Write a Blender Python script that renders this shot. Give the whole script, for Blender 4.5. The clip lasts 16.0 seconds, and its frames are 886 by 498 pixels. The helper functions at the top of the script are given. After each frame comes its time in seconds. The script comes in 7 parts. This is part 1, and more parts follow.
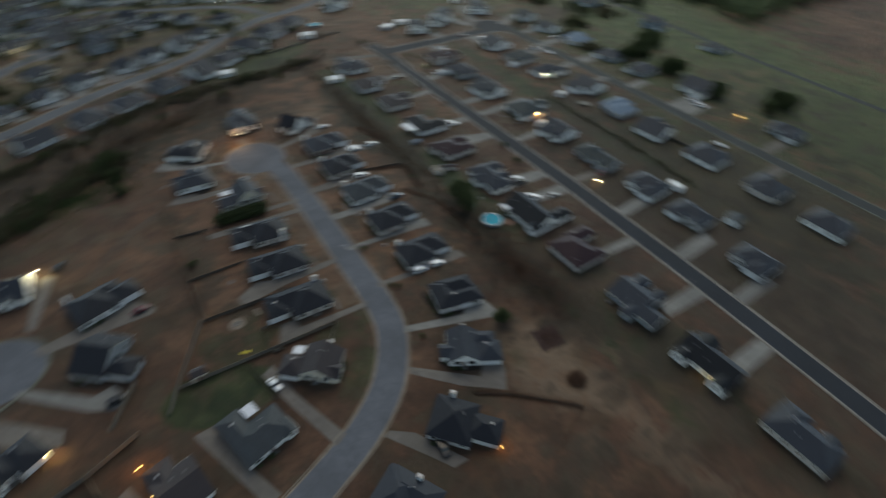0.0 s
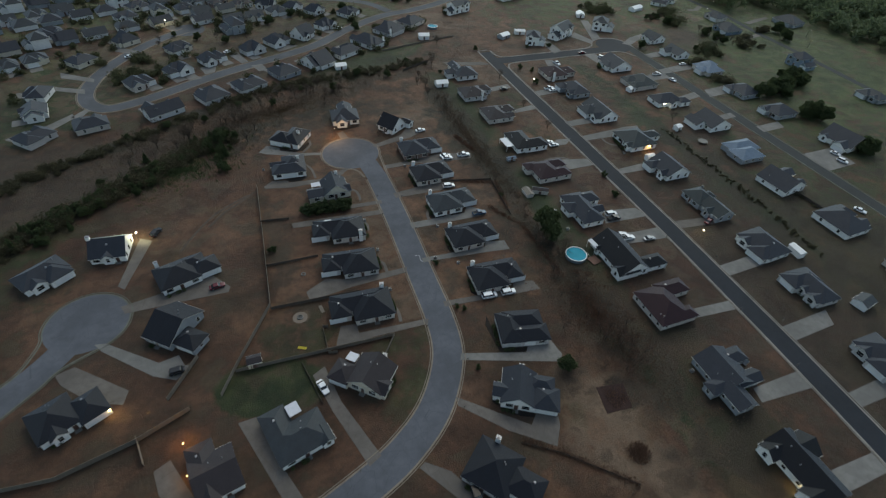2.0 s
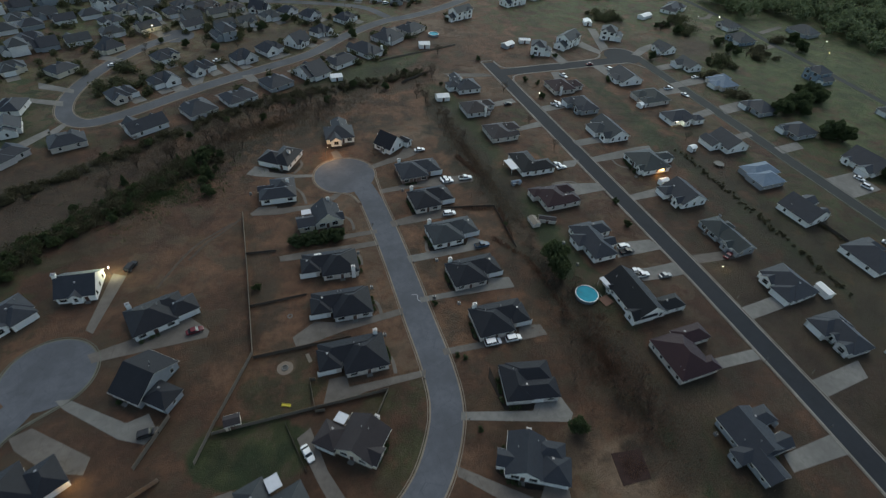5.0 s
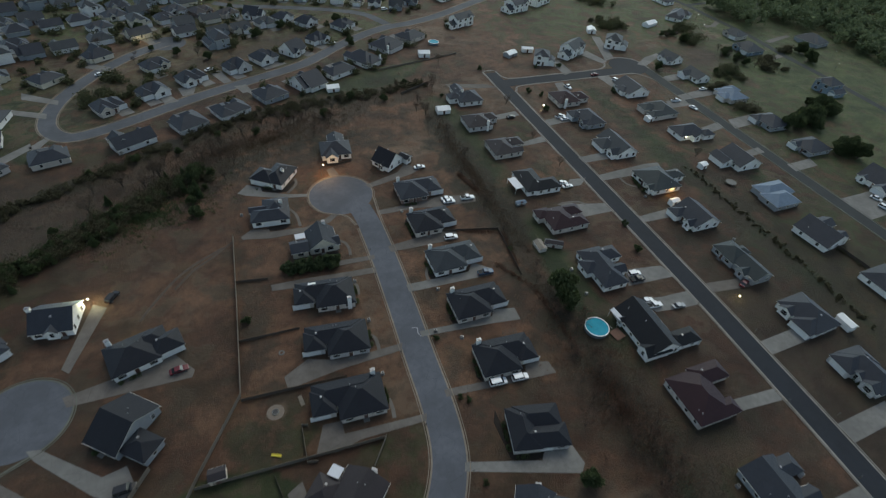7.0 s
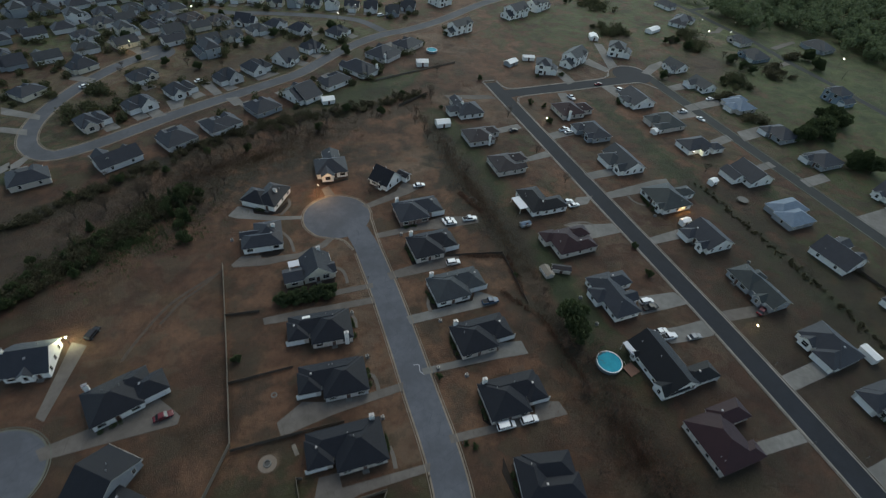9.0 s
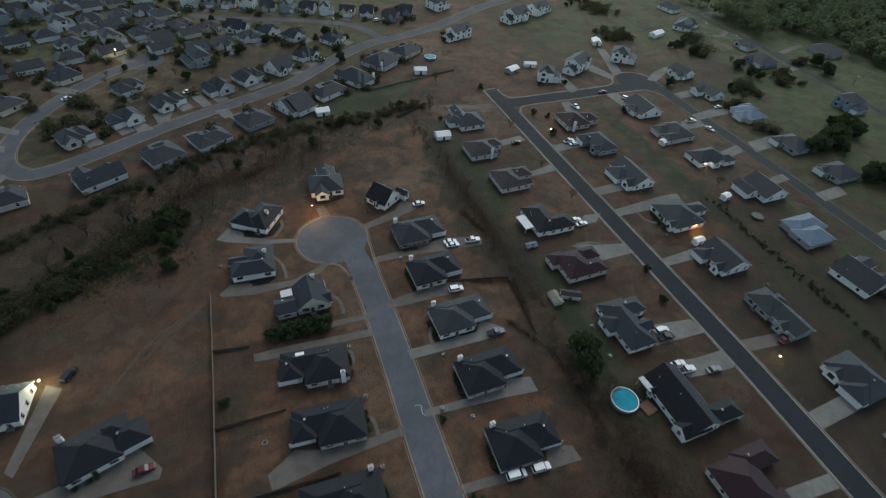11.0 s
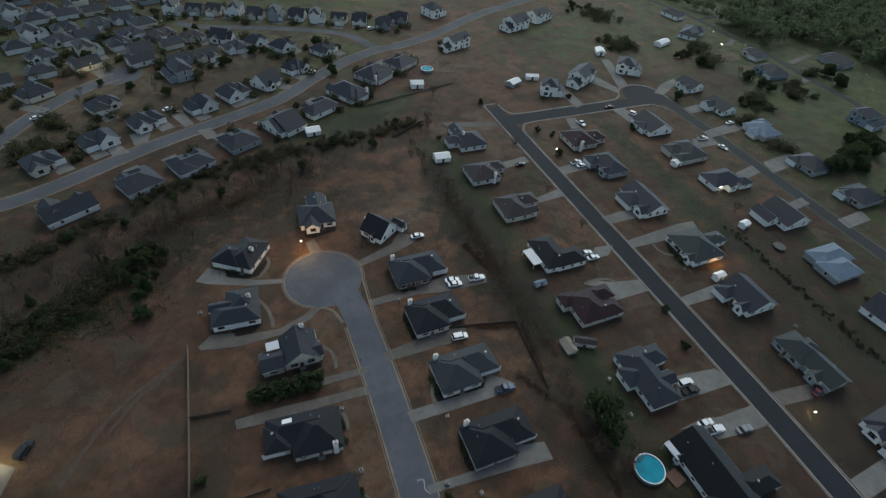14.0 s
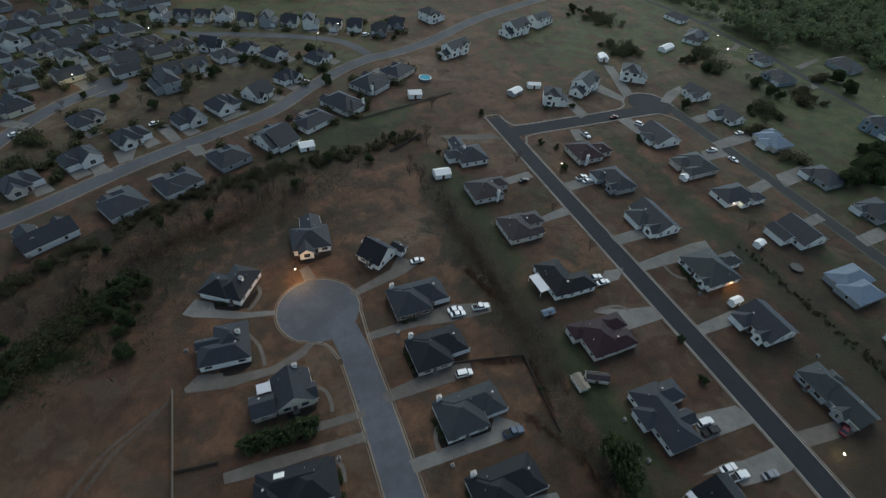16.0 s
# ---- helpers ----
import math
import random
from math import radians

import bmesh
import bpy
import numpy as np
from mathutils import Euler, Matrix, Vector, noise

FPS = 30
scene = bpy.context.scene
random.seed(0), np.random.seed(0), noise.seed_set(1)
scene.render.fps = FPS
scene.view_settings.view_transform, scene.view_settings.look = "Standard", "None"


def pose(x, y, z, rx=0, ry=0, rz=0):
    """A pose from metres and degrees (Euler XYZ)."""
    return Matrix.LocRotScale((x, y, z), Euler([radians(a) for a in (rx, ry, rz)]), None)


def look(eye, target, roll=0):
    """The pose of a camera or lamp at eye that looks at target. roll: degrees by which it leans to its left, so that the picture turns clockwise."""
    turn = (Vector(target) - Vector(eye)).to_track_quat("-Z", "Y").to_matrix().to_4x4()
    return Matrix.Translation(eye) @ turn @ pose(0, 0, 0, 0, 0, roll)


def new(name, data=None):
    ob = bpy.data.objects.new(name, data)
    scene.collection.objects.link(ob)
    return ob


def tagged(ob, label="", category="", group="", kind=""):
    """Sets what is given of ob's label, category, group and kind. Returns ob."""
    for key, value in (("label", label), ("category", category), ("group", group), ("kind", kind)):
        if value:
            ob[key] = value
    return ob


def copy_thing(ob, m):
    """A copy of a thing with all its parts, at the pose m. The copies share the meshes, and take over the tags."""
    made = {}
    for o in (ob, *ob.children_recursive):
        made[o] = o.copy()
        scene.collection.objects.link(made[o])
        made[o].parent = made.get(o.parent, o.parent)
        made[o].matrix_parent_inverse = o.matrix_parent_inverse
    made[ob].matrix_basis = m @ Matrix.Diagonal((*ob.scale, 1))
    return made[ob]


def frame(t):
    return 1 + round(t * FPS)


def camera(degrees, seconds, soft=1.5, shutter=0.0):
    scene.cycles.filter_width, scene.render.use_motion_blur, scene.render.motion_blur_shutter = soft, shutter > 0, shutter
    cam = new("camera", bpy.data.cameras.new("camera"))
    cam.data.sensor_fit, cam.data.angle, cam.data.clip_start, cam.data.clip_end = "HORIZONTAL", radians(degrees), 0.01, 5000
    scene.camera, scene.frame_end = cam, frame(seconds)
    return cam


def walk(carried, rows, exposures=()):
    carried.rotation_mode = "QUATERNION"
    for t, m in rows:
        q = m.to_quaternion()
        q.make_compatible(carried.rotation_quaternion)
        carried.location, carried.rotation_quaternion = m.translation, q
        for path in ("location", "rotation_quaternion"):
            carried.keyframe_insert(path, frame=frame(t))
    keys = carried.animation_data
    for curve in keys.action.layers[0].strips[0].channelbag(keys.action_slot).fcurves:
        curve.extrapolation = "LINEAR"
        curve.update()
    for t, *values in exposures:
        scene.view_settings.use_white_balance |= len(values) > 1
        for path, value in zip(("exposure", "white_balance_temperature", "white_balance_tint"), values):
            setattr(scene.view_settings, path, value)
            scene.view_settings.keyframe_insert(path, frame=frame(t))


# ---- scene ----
cam = camera(82.7, 16.0, soft=1.2, shutter=1.6)
PATH = [
    (0, (1.646, 1.366, 119.452), (2.5190, 2.5500, 118.0970), 3.1),
    (0.1, (2.044, 1.628, 119.445), (2.8269, 2.7919, 118.1493), 3.27),
    (0.2, (2.442, 1.889, 119.438), (3.1750, 3.0847, 118.1419), 3.43),
    (0.3, (2.839, 2.151, 119.432), (3.5356, 3.3688, 118.1355), 3.55),
    (0.4, (3.237, 2.412, 119.425), (3.9053, 3.6468, 118.1294), 3.64),
    (0.5, (3.635, 2.674, 119.418), (4.3150, 3.9780, 118.0620), 3.7),
    (0.6, (4.023, 2.979, 119.414), (4.6515, 4.2340, 118.1187), 3.77),
    (0.7, (4.411, 3.285, 119.411), (5.0261, 4.5453, 118.1145), 3.81),
    (0.8, (4.798, 3.590, 119.407), (5.4019, 4.8561, 118.1105), 3.85),
    (0.9, (5.186, 3.896, 119.404), (5.7803, 5.1656, 118.1066), 3.88),
    (1, (5.574, 4.201, 119.400), (6.1880, 5.5340, 118.0420), 3.9),
    (1.5, (7.309, 6.010, 119.408), (7.8990, 7.3520, 118.0470), 4.0),
    (2, (8.859, 8.192, 119.442), (9.4390, 9.5370, 118.0800), 4.0),
    (2.5, (10.239, 10.712, 119.476), (10.8130, 12.0560, 118.1120), 4.1),
    (3, (11.476, 13.548, 119.514), (12.0510, 14.8920, 118.1480), 4.2),
    (3.5, (12.549, 16.573, 119.543), (13.1250, 17.9130, 118.1750), 4.4),
    (4, (13.476, 19.708, 119.570), (14.0540, 21.0470, 118.2010), 4.5),
    (6.5, (17.525, 35.647, 119.878), (18.1150, 36.9780, 118.5060), 5.1),
    (7, (18.356, 38.798, 119.925), (18.9480, 40.1290, 118.5540), 5.2),
    (7.5, (19.163, 41.933, 119.992), (19.7580, 43.2620, 118.6210), 5.2),
    (8, (19.872, 45.092, 120.071), (20.4700, 46.4200, 118.7010), 5.2),
    (8.5, (20.493, 48.272, 120.138), (21.0940, 49.5980, 118.7670), 5.4),
    (9, (21.074, 51.497, 120.197), (21.6790, 52.8200, 118.8250), 5.4),
    (11.5, (25.268, 67.425, 119.529), (25.8840, 68.7390, 118.1540), 5.4),
    (12, (26.091, 70.674, 119.468), (26.7110, 71.9870, 118.0920), 5.5),
    (12.5, (26.859, 73.873, 119.436), (27.4830, 75.1820, 118.0580), 5.6),
    (13, (27.616, 77.022, 119.408), (28.2430, 78.3280, 118.0300), 5.7),
    (13.5, (28.397, 80.117, 119.383), (29.0280, 81.4190, 118.0030), 5.7),
    (14, (29.252, 83.362, 119.328), (29.8870, 84.6620, 117.9480), 5.8),
    (14.5, (30.105, 86.580, 119.298), (30.7420, 87.8770, 117.9150), 5.8),
    (15, (30.957, 89.751, 119.287), (31.5970, 91.0470, 117.9040), 5.7),
    (15.5, (31.808, 92.847, 119.290), (32.4500, 94.1390, 117.9050), 5.8),
    (16, (32.681, 95.939, 119.296), (33.3260, 97.2290, 117.9110), 5.8),
]
walk(cam, [(t, look(eye, target, roll)) for t, eye, target, roll in PATH], [(0.0, 0.20, 7700, 0), (0.6, 0.22, 7700, 0), (1.6, 0.25, 7420, 0), (9.0, 0.25, 7420, 0), (16.0, 0.17, 7220, 0)])

# ---- light: a dull dusk sky, brighter ahead ----
world = bpy.data.worlds.new("dusk_sky")
scene.world = world
world.use_nodes = True
wn = world.node_tree
wn.nodes.clear()
w_out = wn.nodes.new("ShaderNodeOutputWorld")
w_bg = wn.nodes.new("ShaderNodeBackground")
w_sky = wn.nodes.new("ShaderNodeTexSky")
w_sky.sky_type = "NISHITA"
w_sky.sun_disc = False
w_sky.sun_elevation = radians(58)
w_sky.sun_rotation = radians(35)
w_sky.dust_density = 1.5
w_bg.inputs["Strength"].default_value = 0.136
wn.links.new(w_sky.outputs["Color"], w_bg.inputs["Color"])
wn.links.new(w_bg.outputs["Background"], w_out.inputs["Surface"])

sun_data = bpy.data.lights.new("sun", "SUN")
sun_data.energy = 1.15
sun_data.angle = radians(45)
sun_data.color = (0.80, 0.91, 1.0)
sun = new("sun", sun_data)
sun.matrix_world = look((0, 0, 200), (-75, -107, 108))


# ---- materials ----
class Nodes:
    """A small wrapper that builds one Principled material."""

    def __init__(self, name, rough=0.8, metal=0.0, spec=0.4):
        self.mat = bpy.data.materials.new(name)
        self.mat.use_nodes = True
        self.t = self.mat.node_tree
        self.bsdf = self.t.nodes["Principled BSDF"]
        self.bsdf.inputs["Roughness"].default_value = rough
        self.bsdf.inputs["Metallic"].default_value = metal
        self.bsdf.inputs["Specular IOR Level"].default_value = spec
        self.co = self.t.nodes.new("ShaderNodeTexCoord").outputs["Object"]

    def node(self, kind, **inputs):
        n = self.t.nodes.new(kind)
        for key, value in inputs.items():
            self.put(n.inputs[key.replace("_", " ")], value)
        return n

    def put(self, socket, value):
        if hasattr(value, "links"):
            self.t.links.new(value, socket)
        else:
            socket.default_value = value

    def noise(self, scale, detail=4.0, rough=0.6, co=None):
        return self.node("ShaderNodeTexNoise", Vector=co or self.co, Scale=scale, Detail=detail, Roughness=rough).outputs["Fac"]

    def ramp(self, fac, lo, hi):
        n = self.node("ShaderNodeMapRange", Value=fac)
        n.inputs["From Min"].default_value, n.inputs["From Max"].default_value = lo, hi
        return n.outputs["Result"]

    def mix(self, fac, a, b, kind="MIX"):
        n = self.t.nodes.new("ShaderNodeMix")
        n.data_type, n.blend_type = "RGBA", kind
        for socket, value in ((n.inputs[0], fac), (n.inputs[6], a), (n.inputs[7], b)):
            if isinstance(value, tuple) and len(value) == 3:
                value = (*value, 1)
            self.put(socket, value)
        return n.outputs[2]

    def math(self, op, a, b):
        n = self.t.nodes.new("ShaderNodeMath")
        n.operation = op
        self.put(n.inputs[0], a)
        self.put(n.inputs[1], b)
        return n.outputs[0]

    def bump(self, height, strength, distance):
        n = self.node("ShaderNodeBump", Height=height, Strength=strength, Distance=distance)
        self.t.links.new(n.outputs["Normal"], self.bsdf.inputs["Normal"])

    def done(self, colour):
        if isinstance(colour, tuple):
            colour = (*colour[:3], 1)
        self.put(self.bsdf.inputs["Base Color"], colour)
        return self.mat


def scaled(c, k):
    return tuple(v * k for v in c)


def plain(name, c, rough=0.6, metal=0.0, vary=0.12, scale=1.5, grain=14.0, bump=0.0, spec=0.4):
    """A surface with blotches, grain and a slight tone of its own for each object."""
    n = Nodes(name, rough, metal, spec)
    big = n.ramp(n.noise(scale, 5), 0.3, 0.7)
    fine = n.ramp(n.noise(grain, 3), 0.25, 0.75)
    col = n.mix(big, scaled(c, 1 - vary), scaled(c, 1 + vary))
    col = n.mix(n.math("MULTIPLY", fine, 0.5), col, scaled(c, 1 - 1.8 * vary))
    rnd = n.t.nodes.new("ShaderNodeObjectInfo").outputs["Random"]
    col = n.mix(n.math("MULTIPLY", rnd, 0.35), col, scaled(c, 1 - 1.2 * vary))
    if bump:
        n.bump(fine, bump, 0.02)
    return n.done(col)


def shingle(name, c):
    """Asphalt shingles: courses, tabs, streaks and blotches."""
    n = Nodes(name, 0.62, 0.0, 0.22)
    n.bsdf.inputs["Sheen Weight"].default_value = 0.26
    n.bsdf.inputs["Sheen Tint"].default_value = (0.72, 0.85, 1.0, 1)
    n.bsdf.inputs["Sheen Roughness"].default_value = 0.35
    sep = n.node("ShaderNodeSeparateXYZ", Vector=n.co).outputs
    course = n.math("FRACT", n.math("MULTIPLY", sep["Z"], 9.0), 0.0)
    tabs = n.ramp(n.noise(5.5, 2), 0.35, 0.65)
    big = n.ramp(n.noise(0.35, 5, 0.65), 0.3, 0.7)
    fine = n.ramp(n.noise(22, 2), 0.3, 0.7)
    stretched = n.node("ShaderNodeMapping", Vector=n.co)
    stretched.inputs["Scale"].default_value = (1.6, 1.6, 0.12)
    streak = n.ramp(n.noise(1.2, 4, 0.7, stretched.outputs["Vector"]), 0.42, 0.75)
    col = n.mix(big, scaled(c, 0.78), scaled(c, 1.22))
    col = n.mix(n.math("MULTIPLY", tabs, 0.4), col, scaled(c, 0.7))
    col = n.mix(n.math("MULTIPLY", streak, 0.35), col, scaled(c, 1.5))
    col = n.mix(n.math("MULTIPLY", fine, 0.3), col, scaled(c, 1.45))
    n.bump(n.math("ADD", course, fine), 0.35, 0.015)
    return n.done(col)


def brickwork(name, c, mortar):
    n = Nodes(name, 0.85)
    b = n.node("ShaderNodeTexBrick", Vector=n.co, Scale=4.2, Mortar_Size=0.018)
    for key, value in (("Color1", scaled(c, 0.8)), ("Color2", scaled(c, 1.2)), ("Mortar", mortar)):
        b.inputs[key].default_value = (*value, 1)
    col = n.mix(n.math("MULTIPLY", n.ramp(n.noise(0.8, 4), 0.3, 0.7), 0.5), b.outputs["Color"], scaled(c, 0.62))
    n.bump(b.outputs["Fac"], 0.4, 0.01)
    return n.done(col)


def siding(name, c):
    n = Nodes(name, 0.55)
    sep = n.node("ShaderNodeSeparateXYZ", Vector=n.co).outputs
    lap = n.math("FRACT", n.math("MULTIPLY", sep["Z"], 6.0), 0.0)
    col = n.mix(n.ramp(n.noise(0.9, 5), 0.3, 0.75), c, scaled(c, 0.82))
    col = n.mix(n.math("MULTIPLY", n.ramp(n.noise(9, 3), 0.4, 0.8), 0.25), col, scaled(c, 0.7))
    n.bump(lap, 0.5, 0.02)
    return n.done(col)


def paving(name, c, stain, crack, rough=0.85, dry=1.25):
    n = Nodes(name, rough, 0.0, 0.35)
    big = n.ramp(n.noise(0.07, 6, 0.65), 0.40, 0.60)
    mid = n.ramp(n.noise(0.45, 5, 0.7), 0.42, 0.62)
    fine = n.ramp(n.noise(9, 3), 0.25, 0.75)
    col = n.mix(big, scaled(c, 0.86), scaled(c, dry))
    col = n.mix(n.math("MULTIPLY", mid, 0.4), col, stain)
    col = n.mix(n.math("MULTIPLY", fine, 0.3), col, scaled(c, 0.75))
    v = n.node("ShaderNodeTexVoronoi", Vector=n.co, Scale=0.22)
    v.feature = "DISTANCE_TO_EDGE"
    thin = n.ramp(v.outputs["Distance"], 0.012, 0.0)
    col = n.mix(n.math("MULTIPLY", thin, crack), col, scaled(c, 0.5))
    n.bump(fine, 0.3, 0.01)
    return n.done(col)


def ground_material():
    """Winter turf: straw-brown lawn, green patches, fallen leaves and bare earth, with some shade and haze painted in.
    """
    n = Nodes("winter_turf", 0.8, 0.0, 0.3)
    at = {k: n.node("ShaderNodeAttribute") for k in ("green", "litter_shade", "bare", "hazy_grass", "mould_shade")}
    for k, a in at.items():
        a.attribute_name = k
    lot = n.node("ShaderNodeAttribute")
    lot.attribute_name = "lot"
    big = n.ramp(n.noise(0.03, 6, 0.6), 0.43, 0.57)
    mid = n.ramp(n.noise(0.10, 6, 0.6), 0.42, 0.60)
    patch = n.ramp(n.noise(0.34, 6, 0.65), 0.47, 0.62)
    fine = n.ramp(n.noise(1.5, 5, 0.75), 0.36, 0.66)
    grit = n.ramp(n.noise(7.0, 3, 0.7), 0.25, 0.75)
    straw = n.mix(lot.outputs["Fac"], (0.050, 0.0245, 0.0148), (0.111, 0.0570, 0.0335))
    tone = n.math("ADD", n.math("MULTIPLY", lot.outputs["Fac"], 0.45), 0.18)
    straw = n.mix(n.math("MULTIPLY", big, tone), straw, (0.150, 0.086, 0.052))
    straw = n.mix(n.math("MULTIPLY", mid, 0.55), straw, (0.030, 0.0165, 0.0105))
    olive = n.ramp(n.noise(0.055, 5, 0.65), 0.50, 0.64)
    straw = n.mix(n.math("MULTIPLY", olive, 0.4), straw, (0.042, 0.036, 0.017))
    straw = n.mix(n.math("MULTIPLY", patch, 0.4), straw, (0.030, 0.0195, 0.012))
    green = n.mix(mid, (0.017, 0.026, 0.009), (0.037, 0.043, 0.016))
    green = n.mix(n.math("MULTIPLY", patch, 0.2), green, (0.052, 0.042, 0.025))
    # paler green mixed in far off: distance haze put into the grass colour
    green = n.mix(at["hazy_grass"].outputs["Fac"], green, n.mix(mid, (0.042, 0.060, 0.020), (0.072, 0.090, 0.032)))
    litter_shade = n.mix(mid, (0.034, 0.0220, 0.0145), (0.058, 0.0380, 0.025))
    litter_shade = n.mix(n.math("MULTIPLY", patch, 0.5), litter_shade, (0.030, 0.027, 0.016))
    bare = n.mix(mid, (0.158, 0.114, 0.078), (0.108, 0.071, 0.048))

    def edge(k):
        noisy = n.math("ADD", at[k].outputs["Fac"], n.math("MULTIPLY", n.math("SUBTRACT", mid, 0.5), 0.7))
        return n.ramp(noisy, 0.2, 0.8)

    col = n.mix(edge("green"), straw, green)
    col = n.mix(edge("bare"), col, bare)
    col = n.mix(edge("litter_shade"), col, litter_shade)
    # leaf floor colour, darkened for the shade under the trees
    mould_shade = n.mix(mid, (0.0165, 0.0145, 0.0085), (0.030, 0.0245, 0.0140))
    col = n.mix(edge("mould_shade"), col, n.mix(n.math("MULTIPLY", patch, 0.4), mould_shade, (0.040, 0.030, 0.018)))
    col = n.mix(n.math("MULTIPLY", fine, 0.32), col, (0.62, 0.60, 0.58), "MULTIPLY")
    col = n.mix(n.math("MULTIPLY", grit, 0.25), col, (1.7, 1.62, 1.5), "MULTIPLY")
    worn = n.ramp(n.noise(0.042, 7, 0.68), 0.47, 0.58)
    damp = n.ramp(n.noise(0.075, 7, 0.7), 0.49, 0.60)
    thin = n.ramp(n.noise(0.6, 5, 0.75), 0.46, 0.66)
    col = n.mix(n.math("MULTIPLY", worn, 0.38), col, (1.5, 1.46, 1.42), "MULTIPLY")
    col = n.mix(n.math("MULTIPLY", damp, 0.6), col, (0.50, 0.46, 0.42), "MULTIPLY")
    col = n.mix(n.math("MULTIPLY", thin, 0.35), col, (1.5, 1.45, 1.35), "MULTIPLY")
    n.bump(n.math("ADD", fine, grit), 0.8, 0.15)
    return n.done(col)


def glow(name, c, power):
    n = Nodes(name)
    n.bsdf.inputs["Emission Color"].default_value = (*c, 1)
    n.bsdf.inputs["Emission Strength"].default_value = power
    return n.done(c)


def leafy(name, dark, light):
    n = Nodes(name, 0.7, 0.0, 0.25)
    rnd = n.t.nodes.new("ShaderNodeNewGeometry").outputs["Random Per Island"]
    col = n.mix(rnd, dark, light)
    col = n.mix(n.math("MULTIPLY", n.ramp(n.noise(0.5, 3), 0.3, 0.7), 0.5), col, scaled(dark, 0.7))
    back = n.node("ShaderNodeBsdfTranslucent", Color=col)
    both = n.node("ShaderNodeMixShader", Fac=0.45)
    n.t.links.new(n.bsdf.outputs["BSDF"], both.inputs[1])
    n.t.links.new(back.outputs["BSDF"], both.inputs[2])
    n.t.links.new(both.outputs["Shader"], n.t.nodes["Material Output"].inputs["Surface"])
    return n.done(col)


TURF = ground_material()
ASPHALT_OLD = paving("worn_asphalt", (0.080, 0.085, 0.099), (0.060, 0.064, 0.073), 0.5)
ASPHALT_FAR = paving("dull_asphalt", (0.074, 0.078, 0.087), (0.056, 0.059, 0.064), 0.5)
ASPHALT_NEW = paving("dark_asphalt", (0.0108, 0.0138, 0.0195), (0.0168, 0.0195, 0.0248), 0.3)
ASPHALT_MID = paving("faded_asphalt", (0.021, 0.025, 0.026), (0.027, 0.030, 0.030), 0.4)
CONCRETE = paving("concrete", (0.150, 0.144, 0.134), (0.096, 0.089, 0.080), 0.4)
CONCRETE_OLD = paving("stained_concrete", (0.114, 0.100, 0.088), (0.070, 0.060, 0.052), 0.5)
KERB_DULL = paving("weathered_kerb_concrete", (0.185, 0.152, 0.120), (0.100, 0.079, 0.060), 0.2)
KERB = paving("kerb_concrete", (0.235, 0.218, 0.196), (0.105, 0.092, 0.078), 0.2)
KERB_MOSSY = paving("mossy_kerb_concrete", (0.105, 0.108, 0.088), (0.060, 0.062, 0.048), 0.2)
ROOFS = {
    "charcoal": shingle("charcoal_shingle", (0.0095, 0.0108, 0.0155)),
    "slate": shingle("slate_shingle", (0.0225, 0.0262, 0.0345)),
    "grey": shingle("grey_shingle", (0.031, 0.036, 0.041)),
    "green-grey": shingle("green_grey_shingle", (0.025, 0.032, 0.034)),
    "brown": shingle("brown_shingle", (0.029, 0.024, 0.026)),
    "maroon": shingle("maroon_shingle", (0.0190, 0.0062, 0.0095)),
    "pale blue": shingle("pale_blue_shingle", (0.110, 0.150, 0.200)),
    "tan": shingle("tan_shingle", (0.190, 0.160, 0.128)),
    "black": shingle("black_shingle", (0.0055, 0.0066, 0.009)),
}
WALLS = {
    "red-brown brick": brickwork("red_brown_brick", (0.225, 0.15, 0.1237), (0.27, 0.24, 0.225)),
    "tan brick": brickwork("tan_brick", (0.600, 0.535, 0.475), (0.52, 0.46, 0.41)),
    "grey brick": brickwork("grey_brick", (0.560, 0.540, 0.530), (0.50, 0.45, 0.43)),
    "white siding": siding("white_siding", (0.90, 0.885, 0.85)),
    "pale siding": siding("pale_siding", (0.74, 0.73, 0.71)),
    "cream siding": siding("cream_siding", (0.68, 0.61, 0.50)),
    "grey siding": siding("grey_siding", (0.30, 0.32, 0.34)),
    "blue siding": siding("blue_siding", (0.22, 0.28, 0.34)),
}
PATIO_SHEET = plain("dull_patio_sheet", (0.50, 0.51, 0.55), 0.45, vary=0.1)
WHITE = plain("white_paint", (0.68, 0.655, 0.60), 0.5, vary=0.12)
PANEL_WHITE = plain("painted_metal_panel", (0.76, 0.76, 0.75), 0.4, vary=0.06)
PANE = plain("dark_window_glass", (0.018, 0.021, 0.025), 0.06, vary=0.2, spec=0.6)
LIT_PANE = glow("lit_window", (1.0, 0.72, 0.36), 1.6)
DOOR_PAINT = plain("dark_door_paint", (0.09, 0.045, 0.035), 0.45)
METAL = plain("dull_metal", (0.33, 0.33, 0.34), 0.45, 0.7)
DARK_METAL = plain("dark_metal", (0.06, 0.06, 0.06), 0.5, 0.5)
BRICK_CHIMNEY = WALLS["grey brick"]
TIMBER = plain("weathered_fence_timber", (0.185, 0.158, 0.128), 0.85, vary=0.25, bump=0.3)
DARK_TIMBER = plain("dark_fence_timber", (0.095, 0.075, 0.060), 0.85, vary=0.25, bump=0.3)
BARK = plain("grey_brown_bark", (0.0665, 0.0525, 0.042), 0.9, vary=0.3, bump=0.5)
TWIG = leafy("bare_twigs", (0.110, 0.080, 0.058), (0.190, 0.145, 0.110))
TWIG_RED = leafy("reddish_twigs", (0.130, 0.078, 0.056), (0.200, 0.124, 0.092))
